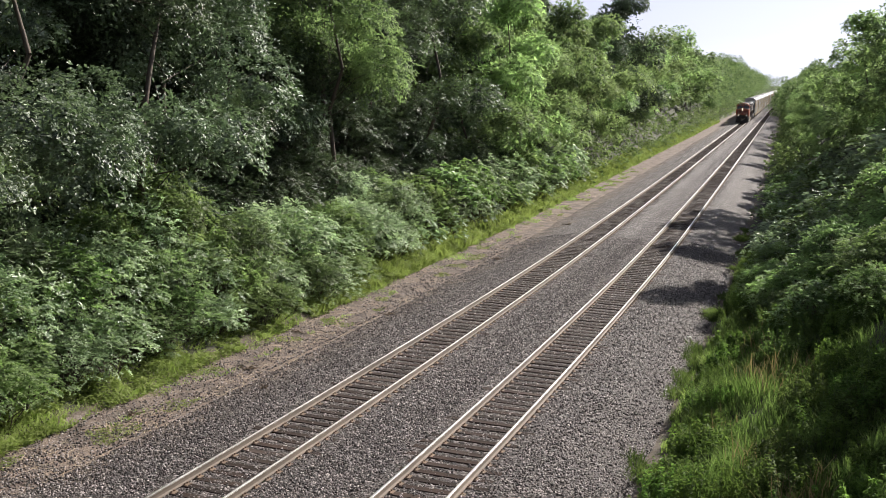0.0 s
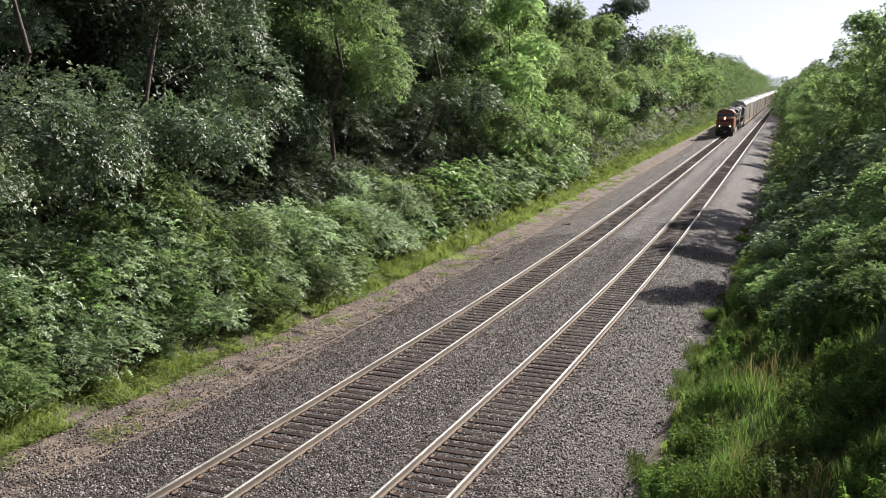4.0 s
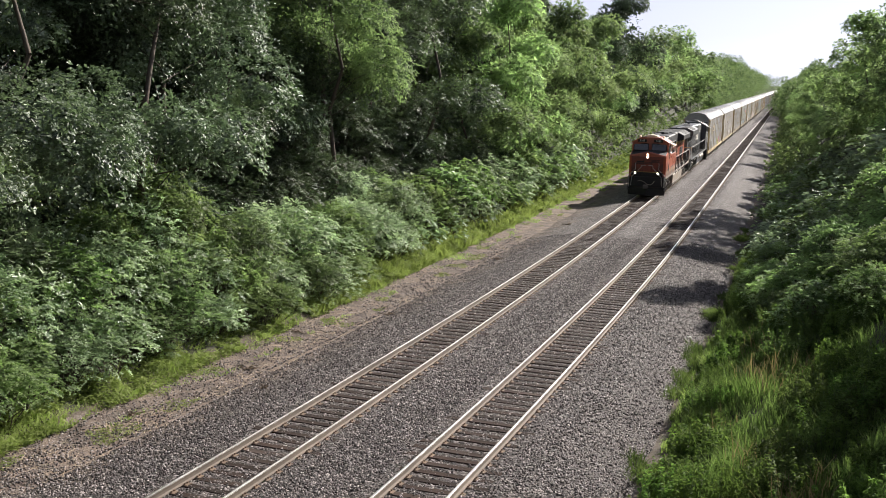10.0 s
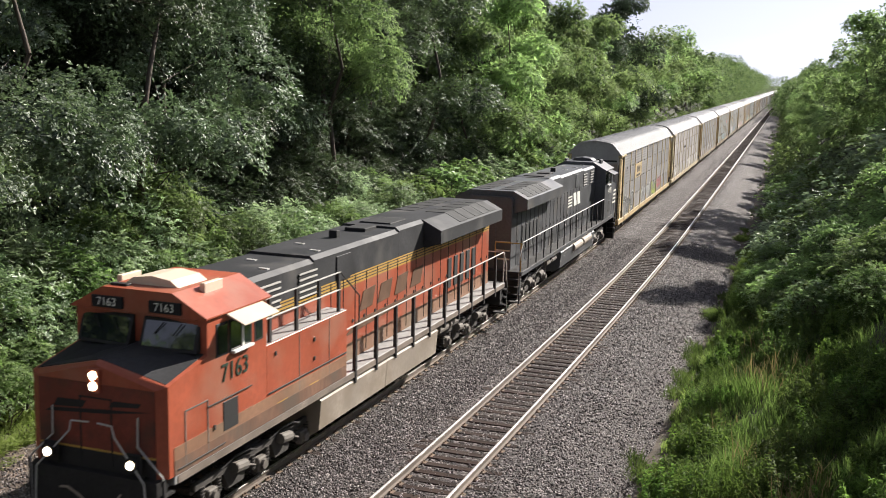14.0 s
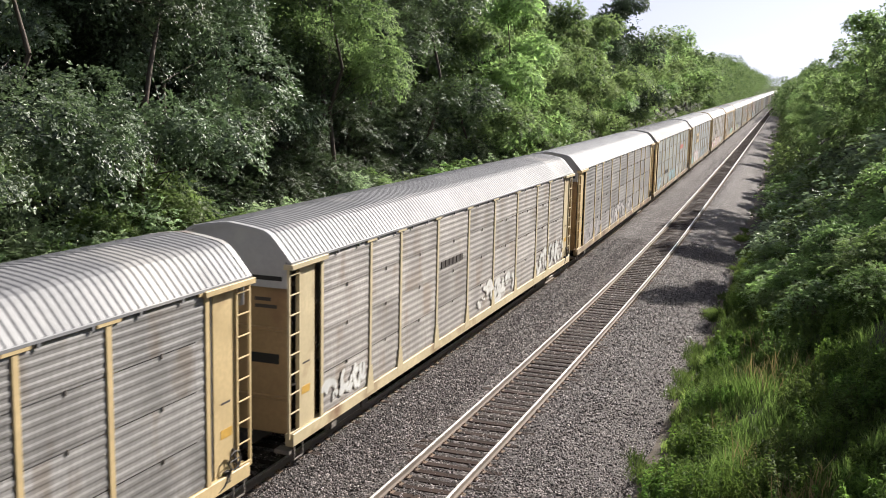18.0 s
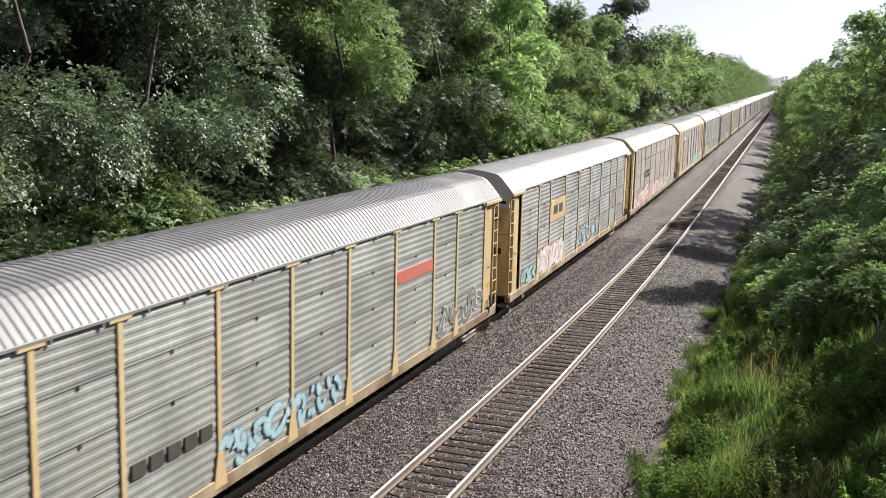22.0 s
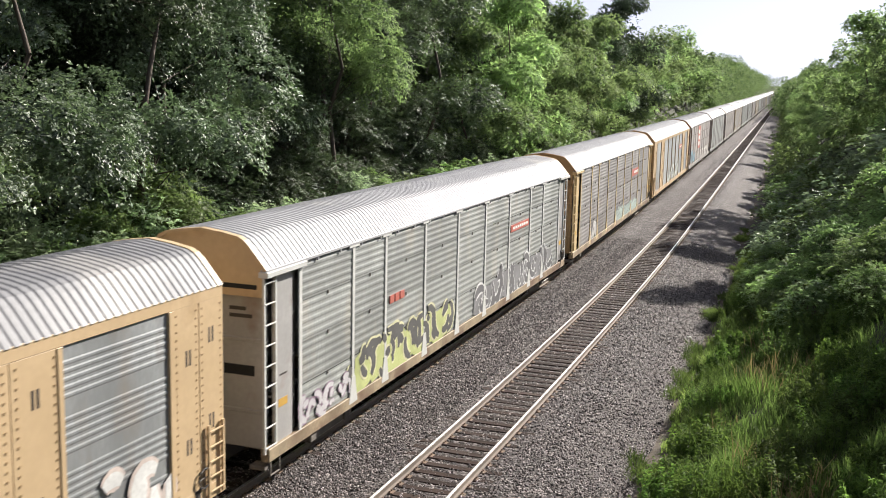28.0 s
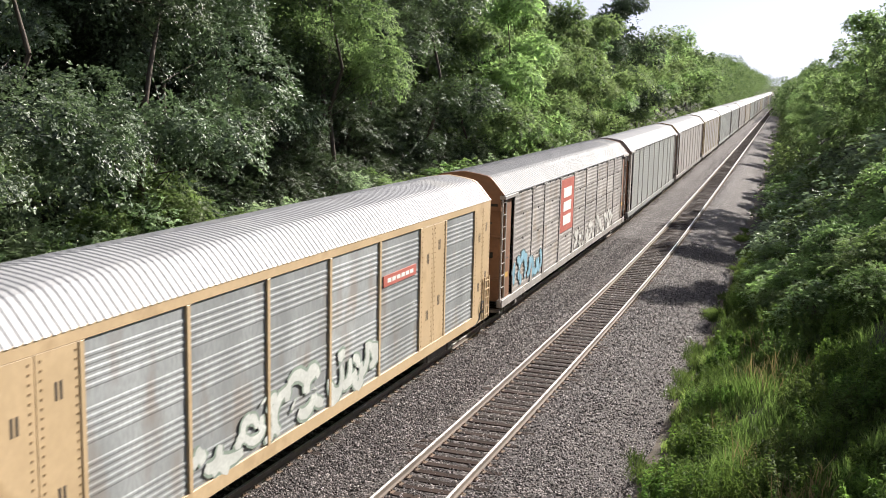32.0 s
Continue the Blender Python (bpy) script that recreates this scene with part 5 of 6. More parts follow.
def autorack_b(name, paint, panel, roof):
    """Autorack with flush painted sides and tall inset ribbed panels."""
    root = empty(name)
    for s in (1, -1):
        bm = bmesh.new()
        def slab(y0, y1, z0, z1, x=1.55):
            box(bm, min(s * (x - 0.12), s * x), max(s * (x - 0.12), s * x), y0, y1, z0, z1, 0.008)
        slab(-HALF, HALF, 4.72, 4.95)
        slab(-HALF, HALF, 0.78, 1.1)
        edges = sorted({y for p in B_PANELS for y in p})
        for y in edges:
            slab(y - 0.06, y + 0.06, 1.1, 4.72, 1.565)
        part("side_frame_plate", bm, paint, root, "painted steel side framing")
        for y0, y1 in ((-9.3, -7.25), (7.25, 9.3)):
            bm = bmesh.new()
            mid = (y0 + y1) / 2
            for a, b in ((y0 + 0.06, mid - 0.006), (mid + 0.006, y1 - 0.06)):
                box(bm, min(s * 1.42, s * 1.545), max(s * 1.42, s * 1.545), a, b, 1.1, 4.72, 0.006)
            part("solid_panel", bm, paint, root, "flat painted steel panel")
        for y0, y1 in ((-HALF, -12.16), (12.16, HALF)):
            bm = bmesh.new()
            mid = (y0 + y1) / 2
            for a, b in ((y0, mid - 0.008), (mid + 0.008, y1)):
                box(bm, min(s * 1.42, s * 1.548), max(s * 1.42, s * 1.548), a, b, 0.95, 4.73, 0.006)
            part("end_panel", bm, paint, root, "flat painted end panel")
        if s > 0:
            for y0, y1 in ((-9.3, -7.25), (7.25, 9.3), (-HALF, -12.16), (12.16, HALF)):
                for f, z in ((0.27, 1.9), (0.27, 3.6), (0.73, 2.2), (0.73, 3.9)):
                    y = y0 + (y1 - y0) * f
                    for dy in (-0.06, 0.05):
                        side_plate(root, y + dy, y + dy + 0.05, z, z + 0.3, M_DARKINK, "stencil_bar", 1.551)
                bm = bmesh.new()
                for f in (0.06, 0.44, 0.56, 0.94):
                    for k in range(24):
                        y, z = y0 + (y1 - y0) * f, 1.2 + 3.4 * k / 23
                        box(bm, 1.54, 1.556, y - 0.018, y + 0.018, z - 0.018, z + 0.018)
                part("bolt_row", bm, M_ENDTAN, root)["kind"] = "stuff"
        for a, b in B_PANELS:
            w, h = b - a - 0.12, 3.62
            def tall():
                prof = [(z0 * h / 4 + z, d) for z0 in range(4) for z, d in rib_profile(h / 4, "tall")[:-1]] + [(h, 0)]
                vs = [(s * d * 1.1, y, z) for z, d in prof for y in (-w / 2, w / 2)]
                return quads("panel", vs, [(2 * i, 2 * i + 1, 2 * i + 3, 2 * i + 2) for i in range(len(prof) - 1)], panel)
            put("panel", shared(("tall", round(w, 2), panel.name, s), tall), root, s * 1.51, (a + b) / 2, 1.1, "ribbed galvanised panel")
        for e in (-1, 1):
            put("ladder", shared(("lowladder", paint.name), lambda: ladder_data(paint, 0.85, 2.3, 5)), root, s * 1.6, e * 13.4, 0)
    for e in (-1, 1):
        for half in (-1, 1):
            put("end_door", shared(("end", paint.name, half), lambda: end_data(paint, half)), root, 0, e * 13.4, 0, "closed steel end door")
        put("end_slot", shared("slot", slot_data), root, 0, e * 13.4, 0, "dark slots in the end doors")
        put("end_top", shared(("endtop", paint.name), lambda: end_top_data(paint)), root, 0, e * 13.62, 0, "painted upper end panel")
        put("end_band", shared("band", band_data), root, 0, e * 13.62, 0, "dark slot under the upper end panel")
        o = put("roof_end", shared(("hood", paint.name), lambda: hood_data(paint)), root, 0, e * HALF, 0, "curved end cap of the roof")
        if e > 0:
            o.matrix_basis = pose(0, e * HALF, 0, 0, 0, 180)
    bm = bmesh.new()
    box(bm, 0.55, 1.3, -13.7, -13.684, 4.42, 4.98)
    sign = part("height_sign", bm, M_WHITEINK, root, "white plate with dark lettering")
    for k, word in enumerate(("EXCESS", "HEIGHT", "CAR")):
        cu = bpy.data.curves.new("lettering", "FONT")
        cu.body, cu.size, cu.extrude, cu.align_x, cu.align_y = word, 0.17, 0.002, "CENTER", "CENTER"
        tmp = new("lettering", cu)
        me = bpy.data.meshes.new_from_object(tmp.evaluated_get(bpy.context.evaluated_depsgraph_get()))
        bpy.data.objects.remove(tmp)
        me.materials.clear()
        me.materials.append(M_DARKINK)
        t_ = new("lettering", me)
        t_.parent = sign
        t_.matrix_basis = pose(0.925, -13.703, 4.86 - 0.17 * k, 90, 0, 0)
    put("roof", shared(("roof", roof.name, True), lambda: roof_data(roof, True)), root, label="corrugated metal roof")
    under(root)
    return root


GROUP = "autorack cars of the train"
cars = []


def car_a(label, *args, **kw):
    c = tagged(autorack_a("autorack_car", *args, **kw), label, "freight car", GROUP)
    cars.append(c)
    return c


c = car_a("galvanised autorack car with yellow posts and a yellow sign plate", M_YELLOW, M_GALV, M_ROOF, M_ENDGREY, M_ENDGREY, M_YELLOW)
p = side_plate(c, -7.24, -4.5, 3.04, 3.96, M_YELLOW, label="yellow sign plate")
bars(c, -6.6, -5.0, 3.3, 3.85, 3, M_DARKINK)
side_plate(c, -6.7, -5.0, 3.1, 3.24, M_DARKINK, "lettering_bar", 1.553)
graffiti(c, 11, 1.5, 4.0, 1.1, 2.0, (0.45, 0.5, 0.06), (0.05, 0.25, 0.05))
graffiti(c, 12, 4.6, 7.2, 1.3, 2.0, (0.45, 0.1, 0.12), (0.4, 0.33, 0.3))
graffiti(c, 13, -4.2, 1.2, 1.15, 1.95, (0.33, 0.33, 0.33), (0.7, 0.7, 0.68))
graffiti(c, 14, -11.8, -8.0, 1.1, 2.2, (0.06, 0.06, 0.06), (0.75, 0.75, 0.72))

c = car_a("weathered tan autorack car with faded yellow posts and white scrawls", M_PALEYEL, M_GALV_TAN, M_ROOF, M_ENDTAN, M_ROOF_WHITE, M_PALEYEL)
graffiti(c, 21, -12.0, -9.6, 1.2, 1.9, (0.7, 0.7, 0.68), (0.5, 0.47, 0.42))
graffiti(c, 22, 0.0, 4.2, 1.2, 1.95, (0.72, 0.71, 0.68), (0.55, 0.52, 0.47))
graffiti(c, 23, 7.5, 12.0, 1.2, 2.0, (0.7, 0.7, 0.67), (0.5, 0.46, 0.42))
bars(c, -4.1, -2.0, 3.2, 3.5, 6, M_DARKINK)

c = car_a("grey ribbed autorack car with white roof and yellow posts", M_YELLOW, M_GALV, M_ROOF_WHITE, M_ENDTAN, M_ROOF_WHITE, M_SILL)
graffiti(c, 31, -12.0, -7.4, 1.1, 1.8, (0.4, 0.36, 0.38), (0.62, 0.6, 0.6))
graffiti(c, 32, -4.2, 4.2, 1.05, 1.95, (0.5, 0.47, 0.47), (0.08, 0.08, 0.09))

c = car_a("pale autorack car with yellow posts and blue spray paint", M_YELLOW, M_GALV_PALE, M_ROOF, M_ENDTAN, M_ROOF_WHITE, M_SILL)
graffiti(c, 41, -12.0, -9.5, 1.1, 2.0, (0.5, 0.62, 0.68), (0.2, 0.38, 0.55))
graffiti(c, 42, -4.2, 0.9, 1.1, 1.9, (0.35, 0.55, 0.58), (0.1, 0.25, 0.45))
graffiti(c, 43, 7.4, 12.0, 1.1, 2.0, (0.12, 0.12, 0.12), (0.62, 0.62, 0.6))
side_plate(c, 4.5, 7.2, 3.35, 3.7, M_REDP, label="red lettered strip")
bars(c, -7.2, -4.6, 1.9, 2.3, 5, M_DARKINK)

c = car_a("cool grey autorack car with yellow posts and framed sign plate", M_YELLOW, M_GALV_COOL, M_ROOF_WHITE, M_YELLOW, M_ROOF_WHITE, M_SILL)
side_plate(c, -7.24, -4.5, 3.04, 3.96, M_YELLOW, label="yellow sign plate")
bars(c, -6.9, -4.9, 3.25, 3.8, 2, M_DARKINK)
graffiti(c, 51, -12.0, -9.6, 1.05, 1.7, (0.3, 0.5, 0.5), (0.1, 0.25, 0.28))
graffiti(c, 52, -9.3, -4.5, 1.1, 2.1, (0.7, 0.66, 0.66), (0.5, 0.2, 0.2), (0.62, 0.6, 0.6))
graffiti(c, 53, -1.4, 4.2, 1.1, 1.9, (0.4, 0.52, 0.58), (0.12, 0.25, 0.38))

c = car_a("rust-stained autorack car with wide red and white spray paint", M_PALEYEL, M_GALV_TAN, M_ROOF_WHITE, M_YELLOW, M_YELLOW, M_SILL)
graffiti(c, 61, -12.0, -4.6, 0.85, 2.0, (0.74, 0.7, 0.62), (0.2, 0.04, 0.09), (0.5, 0.2, 0.24))
graffiti(c, 62, -4.3, 4.3, 0.9, 2.0, (0.74, 0.66, 0.48), (0.4, 0.06, 0.09), (0.45, 0.36, 0.52))
graffiti(c, 63, 4.5, 7.3, 1.05, 1.7, (0.6, 0.65, 0.6), (0.12, 0.35, 0.4))
bars(c, -7.1, -4.6, 2.6, 3.2, 3, M_DARKINK, rows=2)

c = tagged(autorack_b("autorack_car", M_AMBER, M_GALV_COOL, M_ROOF), "amber yellow autorack car with inset grey panels and teal spray paint", "freight car", GROUP)
cars.append(c)
graffiti(c, 71, 1.2, 7.0, 1.05, 2.0, (0.25, 0.62, 0.55), (0.03, 0.06, 0.06), (0.62, 0.7, 0.68))
graffiti(c, 72, 7.5, 9.2, 1.1, 1.8, (0.6, 0.45, 0.2), (0.12, 0.12, 0.05))
graffiti(c, 73, 9.5, 12.0, 1.1, 2.2, (0.7, 0.7, 0.68), (0.6, 0.5, 0.45))
bars(c, -9.1, -7.4, 3.9, 4.3, 3, M_WHITEINK)

c = car_a("pale green-grey autorack car with white posts and black spray paint", M_WHITEP, M_GALV_PALE, M_ROOF_WHITE, M_ENDGREY, M_AMBER, M_SILL, sheetm=M_ENDGREY)
graffiti(c, 81, -12.0, -9.6, 1.05, 1.7, (0.6, 0.58, 0.6), (0.3, 0.2, 0.28))
graffiti(c, 82, -9.2, -2.0, 1.1, 2.2, (0.05, 0.05, 0.05), (0.68, 0.66, 0.4), (0.5, 0.55, 0.2))
graffiti(c, 83, 0.5, 11.0, 1.0, 2.2, (0.1, 0.1, 0.11), (0.72, 0.72, 0.72), (0.2, 0.2, 0.21))
side_plate(c, 4.6, 7.1, 3.4, 3.66, M_REDP, label="red lettered strip")
bars(c, 4.8, 6.95, 3.46, 3.6, 7, M_WHITEINK)
bars(c, -7.1, -6.0, 2.9, 3.2, 3, M_REDP)

c = car_a("weathered autorack car with yellow posts and a red strip", M_YELLOW, M_GALV, M_ROOF_WHITE, M_ENDTAN, M_ENDTAN, M_SILL)
side_plate(c, 4.5, 7.2, 3.25, 3.7, M_REDP, label="red lettered strip")
bars(c, 5.3, 7.1, 3.36, 3.6, 6, M_WHITEINK)
graffiti(c, 91, -9.3, -7.5, 1.1, 1.9, (0.55, 0.54, 0.52), (0.72, 0.7, 0.68))
graffiti(c, 92, -1.3, 7.2, 1.0, 1.75, (0.4, 0.5, 0.45), (0.12, 0.12, 0.14), (0.4, 0.5, 0.48))

c = tagged(autorack_b("autorack_car", M_AMBER, M_GALV_COOL, M_ROOF_WHITE), "amber yellow autorack car with inset grey panels and white scrawls", "freight car", GROUP)
cars.append(c)
side_plate(c, 4.6, 6.9, 3.45, 3.75, M_REDP, label="red lettered strip")
bars(c, 4.8, 6.7, 3.52, 3.68, 6, M_WHITEINK)
graffiti(c, 101, -4.2, 4.2, 1.1, 2.2, (0.62, 0.64, 0.6), (0.25, 0.32, 0.26))
graffiti(c, 102, -12.0, -9.6, 1.1, 1.8, (0.5, 0.5, 0.48), (0.42, 0.1, 0.1))

c = car_a("tan-grey autorack car with brown ends and a red sign plate", M_GALV_TAN, M_GALV_TAN, M_ROOF, M_BROWN, M_BROWN, M_GALV_TAN, sheetm=M_BROWN)
side_plate(c, -4.3, -1.6, 2.3, 4.7, M_REDP, label="faded red sign plate")
bars(c, -4.0, -1.9, 2.5, 4.4, 1, M_WHITEINK, rows=3)
graffiti(c, 111, -12.0, -7.6, 1.1, 2.3, (0.2, 0.42, 0.55), (0.05, 0.12, 0.14))
graffiti(c, 112, -1.2, 9.2, 1.1, 2.0, (0.68, 0.67, 0.63), (0.5, 0.47, 0.43))

SPECS = [(M_GALV_TAN, M_GALV_TAN, M_ROOF, M_BROWN, M_ENDTAN, M_GALV_TAN), (M_PALEYEL, M_GALV_TAN, M_ROOF_WHITE, M_ENDTAN, M_ROOF_WHITE, M_GALV_TAN),
         (M_WHITEP, M_GALV_PALE, M_ROOF_WHITE, M_ENDGREY, M_ENDGREY, M_GALV_PALE), (M_GALV_TAN, M_GALV_PALE, M_ROOF, M_BROWN, M_ROOF_WHITE, M_GALV_PALE)]
N_CARS = 29
protos = [autorack_a("autorack_car", *s, detail=False) for s in SPECS]
for k in range(len(cars), N_CARS):
    cars.append(tagged(copy_thing(protos[k % 4], Matrix()), "weathered autorack car with ribbed steel sides", "freight car", GROUP))
for proto in protos:
    drop_proto(proto)


# ---- locomotives ----
M_BAND = material("dusty_orange_band", (0.25, 0.13, 0.075), 0.6, vary=0.2, scale=1, fine=9, stain=(0.2, 0.15, 0.1), stain_amount=0.4)
M_GRIME = material("road_grime_over_orange", (0.17, 0.085, 0.05), 0.7, vary=0.35, scale=1.1, fine=10, stain=(0.1, 0.07, 0.05), stain_amount=0.5, stain_scale=0.9, stretch=(1, 1, 0.4))
M_DUST = material("dust_grey_edge", (0.2, 0.16, 0.13), 0.7, vary=0.3, scale=1.5, fine=12)


def digits(root, text, size, m, mat, name="road_number", depth=0.004):
    cu = bpy.data.curves.new(name, "FONT")
    cu.body, cu.size, cu.extrude = text, size, depth
    cu.align_x, cu.align_y = "CENTER", "CENTER"
    tmp = new(name, cu)
    me = bpy.data.meshes.new_from_object(tmp.evaluated_get(bpy.context.evaluated_depsgraph_get()))
    bpy.data.objects.remove(tmp)
    me.materials.clear()
    me.materials.append(mat)
    o = new(name, me)
    o.parent = root
    o.matrix_basis = m
    return o


def hull(bm, sections):
    """Skins a row of outlines [(x, y, z), ...] of equal length, with closed ends."""
    rings = [[bm.verts.new(p) for p in s] for s in sections]
    n = len(sections[0])
    for a, b in zip(rings, rings[1:]):
        for i in range(n):
            j = (i + 1) % n
            bm.faces.new((a[i], a[j], b[j], b[i]))
    bm.faces.new(rings[0][::-1])
    bm.faces.new(rings[-1])
    bmesh.ops.recalc_face_normals(bm, faces=bm.faces[:])


def locomotive(label, paint, hood_low, hood_top, stripe, frame_mat, rail_mat, tank_mat, number, raised, nose_top, lights):
    """A six-axle wide-nose diesel, nose towards -y, standing on the rail tops."""
    root = tagged(empty("locomotive"), label, "locomotive")
    # frame, deck
    bm = bmesh.new()
    box(bm, -1.5, 1.5, -10.7, 10.2, 1.44, 1.62, 0.015)
    box(bm, -0.5, 0.5, -10.6, 10.1, 0.8, 1.4)
    part("deck", bm, M_BLACK if not raised else M_DECK, root, "steel deck and walkway")
    for s in (-1, 1):
        bm = bmesh.new()
        box(bm, min(s * 1.5, s * 1.512), max(s * 1.5, s * 1.512), -10.6, 10.1, 1.45, 1.6)
        part("deck_edge", bm, M_DUST if raised else M_SOOT, root)
    # nose
    bm = bmesh.new()
    def ring(y, zc, zs, w, low=1.62):
        return [(-w, y, low), (-w, y, zs), (0, y, zc), (w, y, zs), (w, y, low)]
    hull(bm, [ring(-10.95, 3.62, 3.28, 1.3), ring(-10.85, 3.68, 3.34, 1.5), ring(-9.55, 3.74, 3.62, 1.5)])
    part("nose", bm, paint, root, "painted short nose with a sloping top")
    bm = bmesh.new()
    hull(bm, [[(-1.42, -10.80, 3.375), (0, -10.80, 3.70), (1.42, -10.80, 3.375), (1.42, -10.80, 3.36), (0, -10.80, 3.6), (-1.42, -10.80, 3.36)],
              [(-1.42, -9.56, 3.645), (0, -9.56, 3.755), (1.42, -9.56, 3.645), (1.42, -9.56, 3.6), (0, -9.56, 3.6), (-1.42, -9.56, 3.6)]])
    part("nose_deck", bm, nose_top, root, "dark anti-glare nose top")
    if raised:
        # the upper plate's darker orange holds the front's shade as well as grime
        for z0, z1, mat_, lab in ((2.02, 3.26, M_NOSE, "orange nose front, its colour darkened for grime and shade"), (1.98, 2.02, M_LYEL, "thin yellow line"), (1.62, 1.98, M_BLACK, "black lower nose plate")):
            bm = bmesh.new()
            box(bm, -1.29, 1.29, -10.965, -10.945, z0, z1)
            part("nose_front", bm, mat_, root, lab)
    bm = bmesh.new()
    box(bm, -0.36, -0.33, -10.975, -10.94, 1.7, 3.0)
    box(bm, 0.33, 0.36, -10.975, -10.94, 1.7, 3.0)
    box(bm, -0.36, 0.36, -10.975, -10.94, 2.98, 3.01)
    part("nose_door", bm, M_BLACK, root, "outline of the nose door")
    # cab
    bm = bmesh.new()
    def cab(y, w):
        return [(-w, y, 1.62), (-w, y, 4.36), (-0.78, y, 4.76), (0.78, y, 4.76), (w, y, 4.36), (w, y, 1.62)]
    hull(bm, [cab(-9.58, 1.5), cab(-7.35, 1.5)])
    part("cab", bm, paint, root, "painted crew cab")
    bm = bmesh.new()
    hull(bm, [[(-1.56, y, 4.36), (-0.8, y, 4.785), (0.8, y, 4.785), (1.56, y, 4.36), (1.56, y, 4.33), (-1.56, y, 4.33)] for y in (-9.68, -7.25)])
    part("cab_roof", bm, paint, root, "faceted cab roof")
    # windscreens with frames, number boards, wipers
    for s in (-1, 1):
        bm = bmesh.new()
        hull(bm, [[(x, -9.83 + 0.05 * abs(x), 3.68), (x, -9.61 + 0.05 * abs(x), 4.27), (x, -9.5, 4.27), (x, -9.5, 3.68)] for x in sorted((s * 0.12, s * 1.36))])
        scr = part("windscreen", bm, M_BLACK, root, "black rubber windscreen surround")
        bm = bmesh.new()
        hull(bm, [[(x, -9.814 + 0.05 * abs(x), 3.74), (x, -9.639 + 0.05 * abs(x), 4.21), (x, -9.6 + 0.05 * abs(x), 4.21), (x, -9.75 + 0.05 * abs(x), 3.74)] for x in sorted((s * 0.18, s * 1.3))])
        part("pane", bm, M_GLASS, scr, "dark reflective glass")
        bm = bmesh.new()
        tube(bm, (s * 0.6, -9.66, 4.2), (s * 0.42, -9.73, 3.98), 0.012, 0.012, 4)
        tube(bm, (s * 1.0, -9.66, 4.2), (s * 0.85, -9.73, 3.98), 0.012, 0.012, 4)
        part("wiper", bm, M_BLACK, scr)
        bm = bmesh.new()
        box(bm, min(s * 0.3, s * 1.02), max(s * 0.3, s * 1.02), -9.74, -9.6, 4.38, 4.61, 0.01)
        nb = part("number_board", bm, M_VENT, root, "black number board")
        digits(nb, number, 0.23, pose(s * 0.66, -9.746, 4.495, 90, 0, 0), M_NUMBER)
        bm = bmesh.new()
        box(bm, min(s * 0.2, s * 1.3), max(s * 0.2, s * 1.3), -9.68, -9.6, 4.3, 4.325)
        part("visor", bm, paint, root)
        # side windows
        for y0, y1 in ((-9.28, -8.85), (-8.82, -8.35), (-8.3, -7.95), (-7.85, -7.5)):
            bm = bmesh.new()
            box(bm, min(s * 1.49, s * 1.512), max(s * 1.49, s * 1.512), y0, y1, 3.5, 4.16, 0.008)
            wn_ = part("side_window", bm, M_BLACK, root, "dark cab side window")
            bm = bmesh.new()
            box(bm, min(s * 1.5, s * 1.52), max(s * 1.5, s * 1.52), y0 + 0.05, y1 - 0.05, 3.55, 4.11)
            part("pane", bm, M_GLASS, wn_)
        bm = bmesh.new()
        box(bm, min(s * 1.5, s * 1.6), max(s * 1.5, s * 1.6), -8.75, -8.0, 3.47, 3.53, 0.01)
        box(bm, min(s * 1.51, s * 1.535), max(s * 1.51, s * 1.535), -8.36, -8.29, 3.53, 4.1)
        part("armrest", bm, M_WHITEINK, root, "white window ledge and sash")
        bm = bmesh.new()
        hull(bm, [[(s * 1.5, y, 4.34), (s * 1.95, y, 4.14), (s * 1.95, y, 4.12), (s * 1.5, y, 4.3)] for y in (-8.95, -7.6)])
        part("sunshade", bm, M_CREAM if raised else M_SOOT, root, "sunlit window awning")
        d = digits(root, number, 0.52 if raised else 0.46, pose(s * 1.515, -8.6 if raised else -8.8, 3.12, 90, 0, 90 * s), M_GREEN if raised else M_NUMBER)
        # cab door, steps, vents below
        bm = bmesh.new()
        for y in (-10.35, -9.6):
            box(bm, min(s * 1.5, s * 1.512), max(s * 1.5, s * 1.512), y, y + 0.025, 1.7, 2.75)
        box(bm, min(s * 1.5, s * 1.512), max(s * 1.5, s * 1.512), -10.35, -9.58, 2.74, 2.765)
        part("side_door", bm, M_IRON, root, "outline of a side hatch")
        bm = bmesh.new()
        box(bm, min(s * 1.49, s * 1.514), max(s * 1.49, s * 1.514), -9.05, -8.5, 1.95, 2.55, 0.01)
        part("louvre", bm, M_VENT, root, "dark louvred vent")
        bm = bmesh.new()
        for k in range(4):
            box(bm, min(s * 1.05, s * 1.52), max(s * 1.05, s * 1.52), -11.0 + 0.0 * k, -10.72, 0.42 + k * 0.3, 0.46 + k * 0.3)
        box(bm, min(s * 1.48, s * 1.52), max(s * 1.48, s * 1.52), -11.05, -11.0, 0.4, 1.65)
        box(bm, min(s * 1.03, s * 1.07), max(s * 1.03, s * 1.07), -11.0, -10.72, 0.4, 1.65)
        part("front_steps", bm, M_BLACK, root, "black steel corner steps")
        # curved front grab irons
        bm = bmesh.new()
        pipe(bm, [(s * 0.1, -11.05, 2.55), (s * 0.45, -11.1, 2.55), (s * 0.5, -11.1, 2.35), (s * 1.2, -11.2, 1.6), (s * 1.25, -11.2, 0.9)], 0.018)
